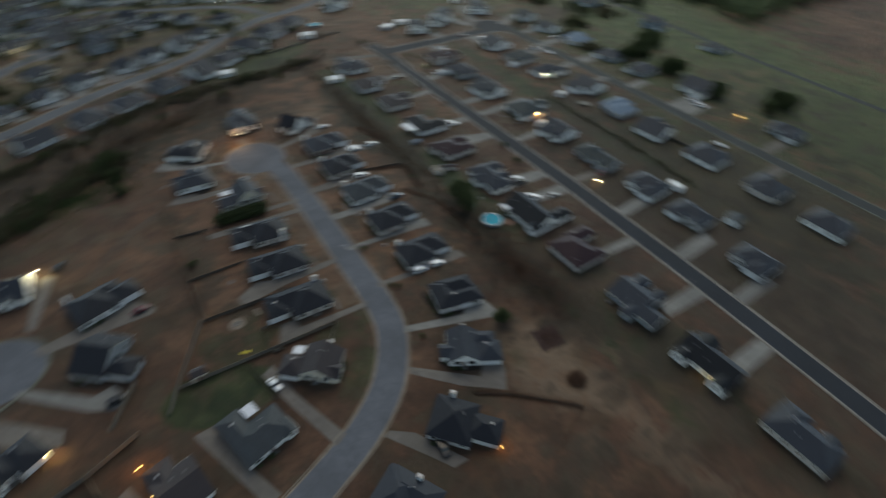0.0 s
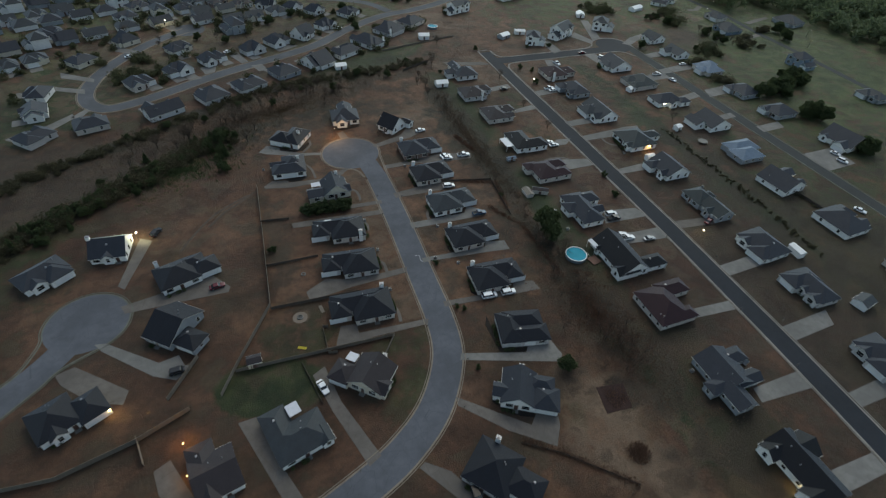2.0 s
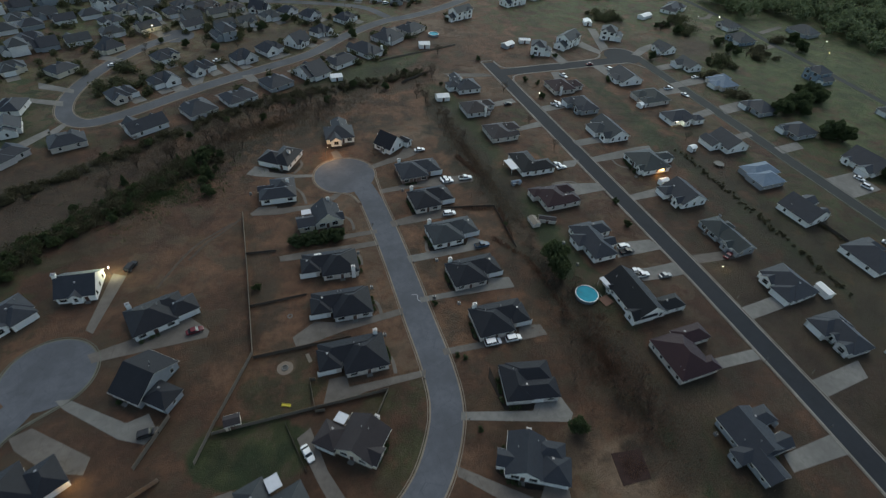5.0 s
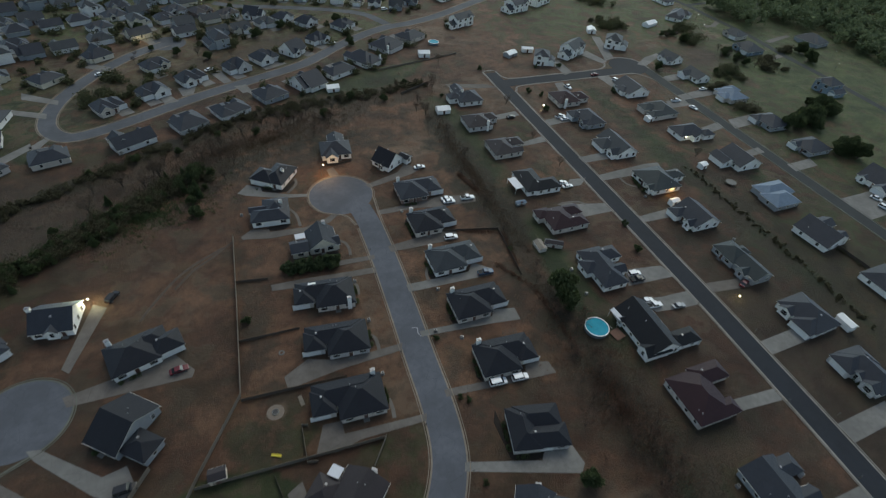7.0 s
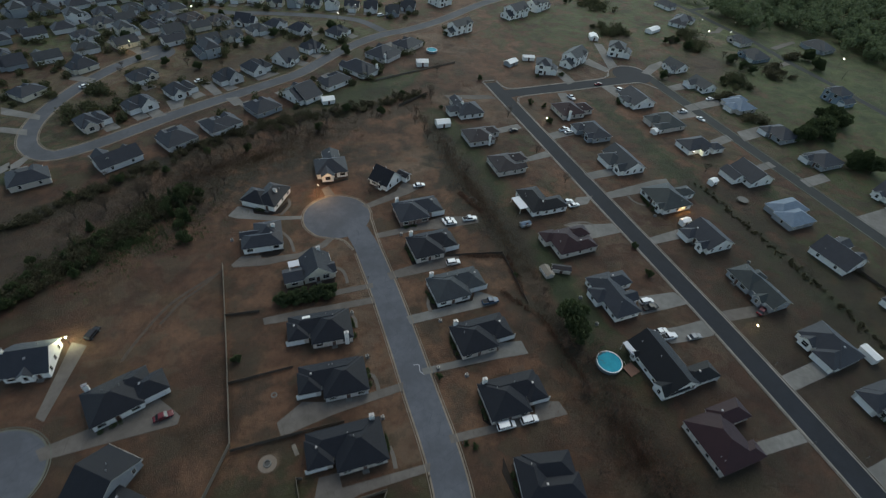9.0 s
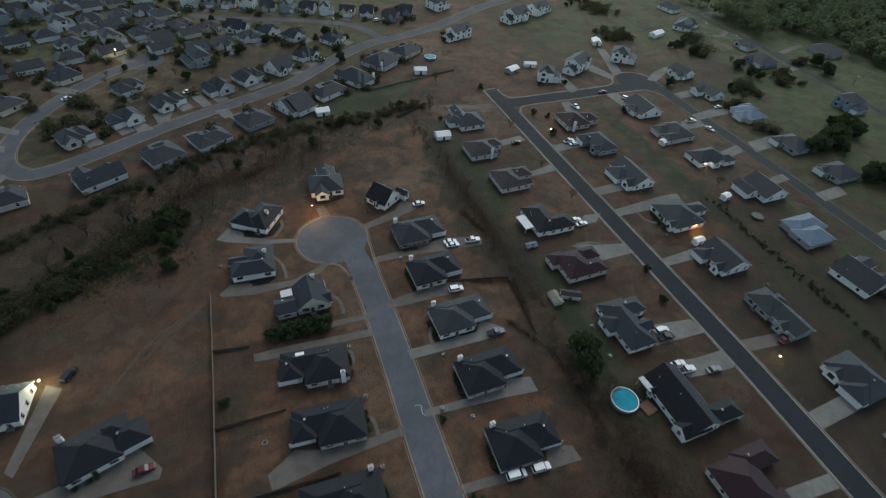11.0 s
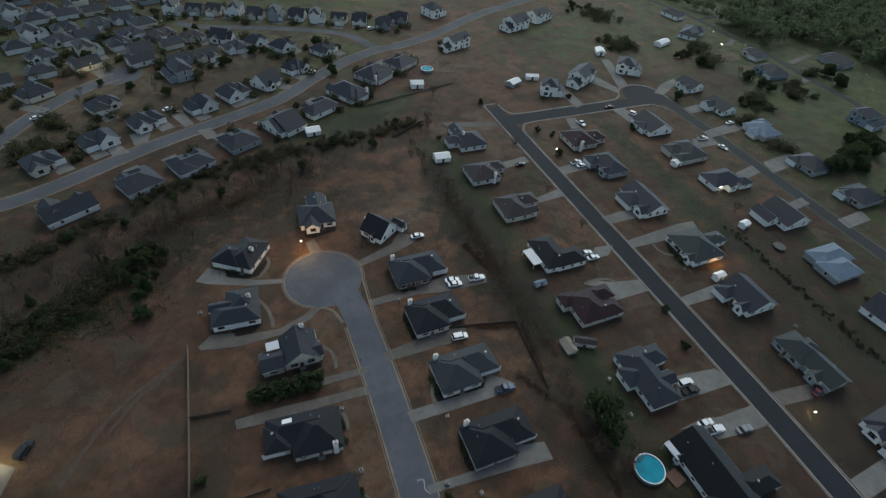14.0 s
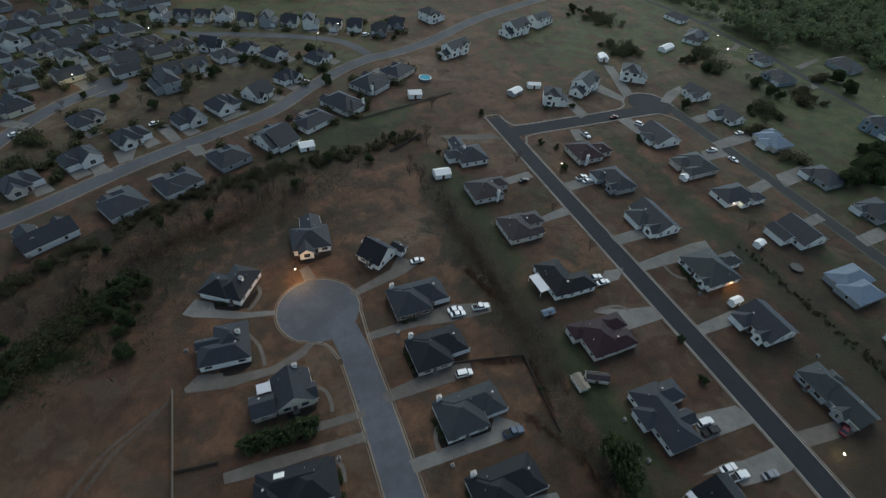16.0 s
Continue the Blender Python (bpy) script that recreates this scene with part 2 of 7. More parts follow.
NEEDLE = leafy("evergreen_needles", (0.054, 0.080, 0.036), (0.092, 0.120, 0.054))
# far woods: leaf green made paler, distance haze put into the colour
WOODS = leafy("mixed_woodland_leaves", (0.118, 0.150, 0.078), (0.150, 0.182, 0.100))
HEDGEROW = leafy("olive_hedgerow_leaves", (0.062, 0.068, 0.034), (0.096, 0.098, 0.050))
BRUSH = leafy("olive_brown_brush", (0.066, 0.062, 0.035), (0.104, 0.094, 0.056))
LEAF = leafy("evergreen_leaves", (0.056, 0.080, 0.035), (0.094, 0.116, 0.052))
DRY_GRASS = leafy("dry_tall_grass", (0.0715, 0.0495, 0.03025), (0.121, 0.088, 0.055))
WATER = plain("pool_water", (0.022, 0.285, 0.385), 0.25, vary=0.25, scale=0.6, spec=0.03)
POOL_WALL = plain("pale_pool_wall", (0.16, 0.19, 0.21), 0.5)
TYRE = plain("tyre_rubber", (0.02, 0.02, 0.02), 0.85)
LAMP_HOT = glow("lamp_bulb", (1.0, 0.80, 0.50), 70.0)
LAMP_ORANGE = glow("orange_bulb", (1.0, 0.46, 0.12), 50.0)
LAMP_COOL = glow("pale_bulb", (1.0, 0.93, 0.75), 70.0)
TAIL = plain("red_lens", (0.35, 0.02, 0.02), 0.25)
HEAD = plain("clear_lens", (0.6, 0.6, 0.6), 0.15)
PAINT = {
    "white": plain("white_car_paint", (0.75, 0.75, 0.75), 0.25, vary=0.03),
    "black": plain("black_car_paint", (0.02, 0.02, 0.022), 0.22, vary=0.05),
    "grey": plain("grey_car_paint", (0.25, 0.26, 0.27), 0.28, 0.3, vary=0.04),
    "blue": plain("blue_car_paint", (0.05, 0.09, 0.15), 0.25, vary=0.05),
    "red": plain("red_car_paint", (0.10, 0.012, 0.018), 0.25, vary=0.05),
}


# ---- mesh helpers ----
class Mesh:
    """Collects corners and faces for one part."""

    def __init__(self):
        self.v, self.f = [], []

    def face(self, *pts):
        i = len(self.v)
        self.v += [tuple(p) for p in pts]
        self.f.append(tuple(range(i, i + len(pts))))
        return self

    def solid(self, bottom, top):
        """A closed body between two outlines of the same number of corners, both counter-clockwise from above."""
        i, n = len(self.v), len(bottom)
        self.v += [tuple(p) for p in bottom] + [tuple(p) for p in top]
        self.f.append(tuple(range(i + n - 1, i - 1, -1)))
        self.f.append(tuple(range(i + n, i + 2 * n)))
        self.f += [(i + k, i + (k + 1) % n, i + n + (k + 1) % n, i + n + k) for k in range(n)]
        return self

    def box(self, x0, x1, y0, y1, z0, z1, taper=0.0):
        a = [(x0, y0, z0), (x1, y0, z0), (x1, y1, z0), (x0, y1, z0)]
        b = [(x0 + taper, y0 + taper, z1), (x1 - taper, y0 + taper, z1), (x1 - taper, y1 - taper, z1), (x0 + taper, y1 - taper, z1)]
        return self.solid(a, b)

    def tube(self, x, y, z0, z1, r0, r1=None, n=12):
        r1 = r0 if r1 is None else r1
        ring = [(math.cos(2 * math.pi * k / n), math.sin(2 * math.pi * k / n)) for k in range(n)]
        return self.solid([(x + r0 * c, y + r0 * s, z0) for c, s in ring], [(x + r1 * c, y + r1 * s, z1) for c, s in ring])

    def limb(self, a, b, r0, r1, n=5):
        a, b = Vector(a), Vector(b)
        d = (b - a).normalized()
        s = d.orthogonal().normalized()
        t = d.cross(s)
        ring = [(math.cos(2 * math.pi * k / n), math.sin(2 * math.pi * k / n)) for k in range(n)]
        return self.solid([a + (s * c + t * q) * r0 for c, q in ring], [b + (s * c + t * q) * r1 for c, q in ring])

    def data(self, name, material):
        seen, index, verts = {}, [], []
        for p in self.v:
            key = (round(p[0], 3), round(p[1], 3), round(p[2], 3))
            if key not in seen:
                seen[key] = len(verts)
                verts.append(p)
            index.append(seen[key])
        faces = []
        for f in self.f:
            g = [index[k] for k in f]
            g = [a for k, a in enumerate(g) if a != g[k - 1]]
            if len(g) > 2:
                faces.append(tuple(g))
        me = bpy.data.meshes.new(name)
        me.from_pydata(verts, [], faces)
        me.materials.append(material)
        me.update()
        return me


def part(name, mesh, material, parent, label=""):
    ob = new(name, mesh.data(name, material) if isinstance(mesh, Mesh) else mesh)
    ob.parent = parent
    return tagged(ob, label)


def thing(name, x, y, yaw, label, category, group="", z=0.0):
    ob = new(name)
    ob.empty_display_size = 0.5
    ob.matrix_basis = pose(x, y, z, 0, 0, yaw)
    return tagged(ob, label, category, group)


def structure(name, mesh, material, label, category):
    return tagged(new(name, mesh.data(name, material)), label, category, kind="structure")


# ---- the ground: one sheet to the horizon ----
def blob(x, y, cx, cy, rx, ry, turn=0.0, soft=0.35):
    c, s = math.cos(radians(turn)), math.sin(radians(turn))
    u, v = ((x - cx) * c + (y - cy) * s) / rx, (-(x - cx) * s + (y - cy) * c) / ry
    return np.clip((1 + soft - np.hypot(u, v)) / (2 * soft), 0, 1)


def yard(x, y, x0, x1, y0, y1, soft=2.5):
    """1 inside a rectangle, falling off over soft metres at its sides."""
    a = np.minimum(np.minimum(x - x0, x1 - x), np.minimum(y - y0, y1 - y))
    return np.clip(0.5 + a / soft, 0, 1)


def build_ground():
    step = 2.0
    xs = np.concatenate([[-4000, -1500, -700, -400], np.arange(-260, 620, step), [700, 1000, 1800, 4000]])
    ys = np.concatenate([[-4000, -1500, -600, -300], np.arange(-150, 600, step), [680, 1000, 1800, 4000]])
    gx, gy = np.meshgrid(xs, ys)
    x, y = gx.ravel(), gy.ravel()
    verts = np.stack([x, y, np.zeros_like(x)], 1)
    nx, ny = len(xs), len(ys)
    i = (np.arange(ny - 1)[:, None] * nx + np.arange(nx - 1)[None]).ravel()
    faces = np.stack([i, i + 1, i + nx + 1, i + nx], 1)
    me = bpy.data.meshes.new("ground")
    me.from_pydata(verts.tolist(), [], faces.tolist())
    green = np.maximum.reduce([
        blob(x, y, 106, 132, 6, 40) * 1.25, blob(x, y, 104, 222, 9, 50), blob(x, y, 191, 150, 6.5, 140, 0, 0.6) * 1.1, blob(x, y, 190, 184, 10, 7, 0, 0.5), blob(x, y, 211, 187, 9, 5, 0, 0.5), blob(x, y, 188, 125, 9, 8, 0, 0.5), blob(x, y, 222, 159, 10, 7, 0, 0.5), yard(x, y, 196, 236, 100, 136, 6) * 0.8, blob(x, y, 30, 350, 130, 42, 30, 0.4) * 0.62, blob(x, y, 10, 420, 170, 60, 12, 0.4) * 0.72, blob(x, y, -70, 290, 40, 50, 20, 0.5) * 0.7, blob(x, y, 205, 75, 45, 60, 0, 0.5) * 0.8, blob(x, y, -88, 268, 14, 45, 0, 0.5), blob(x, y, 275, 190, 34, 130, 0, 0.5) * 0.85, blob(x, y, 228, 180, 9, 90, 0, 0.7) * 0.6,
        blob(x, y, -2.5, 89.6, 13.5, 8.0, -14, 0.15) * 2.6, blob(x, y, 102, 62, 4, 24, 4, 0.5), blob(x, y, 106, 112, 6, 13, 0, 0.4) * 1.6, blob(x, y, 113, 44, 5, 16, 30, 0.5), blob(x, y, 268, 350, 92, 66, 0, 0.5) * 0.7, blob(x, y, 345, 230, 60, 150, 0, 0.5) * 1.1])
    green = np.maximum.reduce([
        green,
        blob(x, y, 78, 287, 40, 12, 20), blob(x, y, 108, 35, 10, 46, 4, 0.6) * 0.8, blob(x, y, 160, 190, 8, 70, 0, 0.8) * 0.35, blob(x, y, 225, 190, 8, 90, 0, 0.8) * 0.4, blob(x, y, 8, 104, 13, 9) * 0.6,
        blob(x, y, -10, 350, 60, 40, 30) * 0.3, blob(x, y, 133, 187, 7, 10) * 0.6,
        blob(x, y, 250, 100, 60, 70) * 0.7, blob(x, y, 420, 350, 120, 160), blob(x, y, 320, 60, 80, 110, 0, 0.5), blob(x, y, 34, 82, 8, 14, -30) * 0.5,
        blob(x, y, 105, 95, 8, 12) * 0.7, blob(x, y, -90, 180, 40, 50) * 0.7])
    green = np.maximum.reduce([
        green,
        blob(x, y, 68, 268.5, 17, 6.5, 22, 0.4), yard(x, y, 98, 107, 100, 140) * 0.9, yard(x, y, 99, 111, 214, 246) * 1.0, yard(x, y, 100, 110, 168, 212) * 0.55,
        yard(x, y, 150, 186, 62, 80) * 0.45, yard(x, y, 150, 186, 100, 108) * 0.5, yard(x, y, 183, 200, 95, 134, 4) * 0.6, blob(x, y, 97, 50, 3.4, 20, -3, 0.6) * 1.5, blob(x, y, 71.5, 57, 3.5, 7, -10, 0.6) * 0.8, blob(x, y, 105, 40, 6, 4, -30, 0.5) * 1.3, blob(x, y, 109, 61, 4, 6, 0, 0.5) * 0.7, yard(x, y, 150, 163, 30, 52, 5) * 0.9, yard(x, y, 196, 236, 60, 95, 8) * 0.8, blob(x, y, -82, 297, 6, 4, 0, 0.5) * 1.3, blob(x, y, -76, 287, 6, 4, 0, 0.5) * 1.3, blob(x, y, -77, 266, 7, 6, 0, 0.5) * 1.3, blob(x, y, -69, 250, 6, 5, 0, 0.5) * 1.3, blob(x, y, -88, 311, 6, 5, 0, 0.5) * 1.2, yard(x, y, 217, 236, 95, 240, 4) * 0.45, yard(x, y, 244, 285, 120, 190, 6) * 0.7, yard(x, y, 106, 118, 34, 66, 5) * 0.7, yard(x, y, 92, 104, 14, 46, 5) * 0.8, yard(x, y, 128, 140, 212, 232) * 0.45,
        blob(x, y, 31, 87, 9, 14, -38, 0.3) * 0.5, blob(x, y, 104, 58, 4.5, 22, 2, 0.5) * 1.2, yard(x, y, 152, 236, -20, 96, 14) * 0.55])
    # mulch beds round the nearer houses, with the shade beside the walls painted in
    bed_shade_spots = [(71.5, 107.6 + 20.3 * k) for k in range(5)] + [(27, 107.8 + 19.5 * k) for k in range(4)] + [(119, 25.4 + 25.8 * k) for k in range(10)] + [(169, 42 + 25.2 * k) for k in range(8)] + [(213, 64 + 25.6 * k) for k in range(8)]
    bed_shade_spots += [(69.3, 85.3), (60.1, 64.8), (44.6, 49.2), (20.6, 84.3), (1.7, 74.7), (-16.5, 70.1), (-50.1, 97.2), (-21.1, 137.2), (-24.4, 114.8), (-44.8, 157), (-62.7, 149.8), (16.4, 188.3), (20, 210.6), (46.9, 223), (66.3, 209.8)]
    bed = np.maximum.reduce([blob(x, y, a, b, 9.6, 8.6, 0, 0.3) for a, b in bed_shade_spots]) * 0.75
    litter_shade = np.maximum.reduce([
        blob(x, y, 98, 160, 3.5, 60, 0, 0.6) * 0.95, blob(x, y, 103, 168, 8, 9, 0, 0.6) * 0.7,
        bed,
        # darkened lawns at the right: lens vignetting put into the ground colour
        blob(x, y, 162, 50, 22, 80, 0, 0.5) * 1.3, blob(x, y, 130, 40, 14, 60, 0, 0.5) * 0.6, blob(x, y, 205, 60, 30, 60, 0, 0.5) * 0.6,
        blob(x, y, 88, 120, 8, 60, 0, 0.6) * 0.75,
        blob(x, y, 228, 140, 10, 110, 0, 0.8) * 0.3, blob(x, y, 6, 140, 8, 45, 0, 0.8) * 0.5, blob(x, y, -36, 80, 40, 12, 12, 0.6) * 0.6,
        blob(x, y, -32, 118, 22, 12, 20, 0.7) * 0.5, blob(x, y, 58, 115, 3, 75, 0, 0.8) * 0.4, blob(x, y, 40, 225, 45, 10, 10, 0.6) * 0.8,
        blob(x, y, 104, 40, 9, 60, 3, 0.6) * 0.8, blob(x, y, 112, 69, 18, 6.5, 0, 0.6) * 1.1, blob(x, y, 288, 275, 20, 13, 35, 0.6) * 0.9, blob(x, y, 262, 322, 10, 6, 0, 0.6) * 0.6, blob(x, y, 191, 148, 6, 13, 0, 0.5) * 0.9, yard(x, y, 152, 190, 30, 180, 6) * 0.25, yard(x, y, 152, 190, 180, 240, 6) * 0.3, yard(x, y, 108, 141, 88, 172, 5) * 0.25, blob(x, y, 122, 39, 18, 6, 0, 0.6) * 0.6, blob(x, y, 172, 55, 22, 9, 0, 0.6) * 0.6, blob(x, y, 124, 12, 20, 9, 0, 0.6) * 0.6, blob(x, y, 121, 88, 16, 6, 0, 0.6) * 0.7, blob(x, y, 50, 30, 40, 12, -30, 0.6) * 0.6])
    litter_shade = np.maximum.reduce([
        litter_shade,
        blob(x, y, -20, 225, 62, 16, 22, 0.6) * 0.85, blob(x, y, 48, 252, 55, 15, 18, 0.6) * 0.75, blob(x, y, 95, 84, 15, 42, 6, 0.7) * 0.9,
        blob(x, y, 96, 190, 5, 60) * 0.8, blob(x, y, -70, 205, 40, 30), blob(x, y, 86, 58, 5, 5, 0, 0.1),
        blob(x, y, 20, 335, 60, 9, 30) * 0.6])
    litter_shade *= 1 - blob(x, y, -2.5, 89.6, 13.5, 8.0, -14, 0.15)
    bare = np.maximum.reduce([
        blob(x, y, 268, 300, 11, 7, 20, 0.6) * 0.5, blob(x, y, 80, 51, 7, 8, 0, 0.5) * 0.7, blob(x, y, 150, 372, 24, 9, 10, 0.6) * 0.7, blob(x, y, 60, 255, 30, 9, 12, 0.7) * 0.5, blob(x, y, 340, 360, 16, 22, 0, 0.6) * 0.4, blob(x, y, 325, 300, 14, 22, 0, 0.6) * 0.4, blob(x, y, 142, 330, 26, 12, 20, 0.6) * 0.45,
        blob(x, y, -12, 345, 95, 42, 32, 0.6) * 0.45, blob(x, y, 77, 47, 12, 26, 12, 0.6) * 0.72, blob(x, y, 84, 20, 7, 26, 10, 0.6) * 0.55, blob(x, y, -18, 165, 26, 34) * 0.2, blob(x, y, 84, 58, 8.5, 8, 0, 0.3) * 0.9,
        blob(x, y, 122, 268, 18, 6, -12) * 0.8, blob(x, y, 130, 345, 20, 14) * 0.7, blob(x, y, 8.4, 110.9, 2.6, 2.6, 0, 0.1),
        blob(x, y, 81, 220, 14, 12) * 0.6, blob(x, y, 96, 40, 4, 14, 20, 0.5) * 0.5])
    bare = np.maximum.reduce([
        bare,
        yard(x, y, 35, 45, 99, 182) * 0.42, yard(x, y, 53, 61, 100, 182) * 0.2, yard(x, y, 80, 91, 163, 177) * 0.3, yard(x, y, 82, 91, 143, 157) * 0.25, yard(x, y, 129, 141, 84, 210) * 0.3, yard(x, y, 126, 141, 240, 284) * 0.45, yard(x, y, 150, 163, 120, 262) * 0.3, yard(x, y, 186, 236, 252, 263) * 0.35, yard(x, y, 150, 215, 273, 284) * 0.35, yard(x, y, 224, 237, 150, 250) * 0.35, yard(x, y, 244, 256, 150, 250) * 0.2])
    # dark leaf mould and painted-in tree shade under the hedges, the grove and the strip of bare trees between the back
    # yards
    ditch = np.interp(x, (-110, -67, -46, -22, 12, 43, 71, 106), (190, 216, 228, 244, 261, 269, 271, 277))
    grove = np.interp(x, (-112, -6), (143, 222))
    mould_shade = np.maximum.reduce([
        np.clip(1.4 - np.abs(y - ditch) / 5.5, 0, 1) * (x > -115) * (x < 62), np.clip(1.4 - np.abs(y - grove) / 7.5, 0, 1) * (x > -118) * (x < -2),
        # yard terms also darken the open right-hand lawns, with lens vignetting put in
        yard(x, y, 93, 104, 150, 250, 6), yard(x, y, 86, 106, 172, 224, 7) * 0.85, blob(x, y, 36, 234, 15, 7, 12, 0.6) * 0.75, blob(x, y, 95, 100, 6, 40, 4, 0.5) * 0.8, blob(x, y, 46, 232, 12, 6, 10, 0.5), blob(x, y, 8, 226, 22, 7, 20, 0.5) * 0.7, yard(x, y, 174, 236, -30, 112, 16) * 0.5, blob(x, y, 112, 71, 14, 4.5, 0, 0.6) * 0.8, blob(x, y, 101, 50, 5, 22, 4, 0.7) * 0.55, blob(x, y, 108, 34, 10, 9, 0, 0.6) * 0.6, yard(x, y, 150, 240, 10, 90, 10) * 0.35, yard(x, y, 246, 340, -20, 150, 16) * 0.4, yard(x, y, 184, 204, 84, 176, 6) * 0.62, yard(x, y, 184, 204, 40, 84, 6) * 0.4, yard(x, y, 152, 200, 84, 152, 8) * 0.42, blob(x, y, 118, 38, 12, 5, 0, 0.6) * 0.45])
    # rises with distance, so that far ground carries painted haze
    hazy_grass = np.clip(np.maximum((x - 215) / 90, (y - 285) / 60), 0, 1) * 0.75
    # each lot has a tone of its own: nearest point of a jittered grid of yards, rows set by the streets
    lot = np.zeros_like(x)
    rows = (x > 97) & (x < 290)
    col = np.where(x < 146, 0, np.where(x < 191, 1, np.where(x < 240, 2, 3)))
    lot[rows] = np.modf(np.sin(np.floor((y[rows] - 14) / 25.6) * 12.9898 + col[rows] * 78.233) * 43758.5453)[0] * 0.5 + 0.5
    inner = (x > 2) & (x <= 97)
    lot[inner] = np.modf(np.sin(np.floor((y[inner] - 97) / 20.4) * 12.9898 + (x[inner] > 49) * 37.7) * 43758.5453)[0] * 0.5 + 0.5
    rest = ~(rows | inner)
    lot[rest] = np.modf(np.sin(np.floor((x[rest] + 0.5 * y[rest]) / 34) * 12.9898 + np.floor((y[rest] - 0.5 * x[rest]) / 30) * 4.1) * 43758.5453)[0] * 0.5 + 0.5
    lot[x < 2] *= 0.62
    # lots at the right are darker still, lens vignetting put into their tone
    lot *= 1 - 0.95 * np.maximum(yard(x, y, 104, 240, -20, 180, 12), blob(x, y, 185, 60, 60, 75, 0, 0.5))
    for key, value in (("lot", lot), ("green", green), ("litter_shade", litter_shade), ("bare", bare), ("hazy_grass", hazy_grass), ("mould_shade", mould_shade)):
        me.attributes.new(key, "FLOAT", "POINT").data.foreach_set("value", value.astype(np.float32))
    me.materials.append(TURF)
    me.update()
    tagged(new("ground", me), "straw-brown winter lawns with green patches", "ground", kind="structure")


build_ground()


# ---- streets ----
def smooth(points, closed=False, n=8):
    """A Catmull-Rom line through the points."""
    p = [Vector((*q, 0)) for q in points]
    p = [p[0] * 2 - p[1], *p, p[-1] * 2 - p[-2]]
    out = []
    for a, b, c, d in zip(p, p[1:], p[2:], p[3:]):
        for k in range(n):
            t = k / n
            out.append(0.5 * ((2 * b) + (c - a) * t + (2 * a - 5 * b + 4 * c - d) * t * t + (3 * b - a - 3 * c + d) * t ** 3))
    return out + [p[-2]]


def offset(line, d):
    out = []
    for k, q in enumerate(line):
        t = (line[min(k + 1, len(line) - 1)] - line[max(k - 1, 0)]).normalized()
        out.append(q + Vector((-t.y, t.x, 0)) * d)
    return out


def strip(mesh, line, d0, d1, z0, z1):
    """A long slab between two offsets of a line."""
    a, b = offset(line, d0), offset(line, d1)
    i = len(mesh.v)
    for p, q in zip(a, b):
        mesh.v += [(p.x, p.y, z0), (q.x, q.y, z0), (p.x, p.y, z1), (q.x, q.y, z1)]
    for k in range(len(line) - 1):
        o = i + 4 * k
        mesh.f += [(o + 2, o + 6, o + 7, o + 3), (o, o + 4, o + 6, o + 2), (o + 1, o + 3, o + 7, o + 5)]
    e = i + 4 * (len(line) - 1)
    mesh.f += [(i, i + 2, i + 3, i + 1), (e, e + 1, e + 3, e + 2)]
    return mesh


def disc(mesh, cx, cy, r, z0, z1, n=48):
    return mesh.tube(cx, cy, z0, z1, r, r, n)


def kerb_line(name, points, side, straight=False, material=None):
    """Gutter pan and raised kerb back along a line; side +1 is to its left."""
    line = [Vector((*p, 0)) for p in points] if straight else smooth(points)
    m = Mesh()
    wide = 1.25 if material else 1.3
    strip(m, line, 0.0, side * 0.36 * wide, -0.1, 0.045)
    strip(m, line, side * 0.58 * wide, side * 0.76 * wide, -0.1, 0.10)
    return structure(name, m, material or KERB, "pale concrete kerb and gutter along the street", "kerb")


curve_line = [(-150, 22), (-95, 30), (-40, 41), (-15, 46.5), (0, 51), (13.6, 56), (24.2, 60.7), (34.5, 68), (41.6, 76.8), (46.2, 86.5), (48.0, 99), (48.5, 116), (49.2, 137), (49.5, 157), (49.3, 174), (48.0, 186)]
m = Mesh()
strip(m, smooth(curve_line), -4.1, 4.1, -0.1, 0.030)
structure("road_curve", m, ASPHALT_OLD, "worn grey asphalt residential street with a bend", "road")
m = disc(Mesh(), 43.0, 194.8, 11.9, -0.1, 0.036)
structure("road_turnaround", m, ASPHALT_OLD, "worn grey asphalt round turnaround", "road")
arc = [(43 + 11.9 * math.cos(radians(a)), 194.8 + 11.9 * math.sin(radians(a))) for a in range(-28, 236, 8)]
kerb_line("kerb_east", [*[(p.x, p.y) for p in offset(smooth(curve_line[:-1], n=4), -4.1)], (53.6, 181), (54.0, 187), *arc[1:], (38.5, 184.2), (42.6, 181.8), (44.9, 176)], -1, material=KERB_DULL)
kerb_line("kerb_west", [(p.x, p.y) for p in offset(smooth(curve_line[:-1], n=4), 4.1)], 1, material=KERB_DULL)

straight_line = [*smooth([(122, -150), (133.5, -60), (138.5, -20), (141.4, 16), (142.6, 34), (143.9, 58), (144.9, 86), (145.6, 110), (145.8, 140)]), *[Vector((145.8, y, 0)) for y in range(150, 285, 6)]]
m = strip(Mesh(), straight_line, -3.5, 3.5, -0.1, 0.030)
structure("road_straight", m, ASPHALT_NEW, "dark asphalt straight residential street", "road")
m = strip(Mesh(), [Vector((x, 268.6, 0)) for x in range(146, 236, 6)], -3.9, 3.9, -0.1, 0.034)
structure("road_cross", m, ASPHALT_NEW, "dark asphalt cross street", "road")
m = disc(Mesh(), 232.6, 273.4, 11.3, -0.1, 0.038)
structure("road_knuckle", m, ASPHALT_NEW, "dark asphalt widened street corner", "road")
m = strip(Mesh(), [Vector((240.3, y, 0)) for y in range(-150, 275, 6)], -3.0, 3.0, -0.1, 0.026)
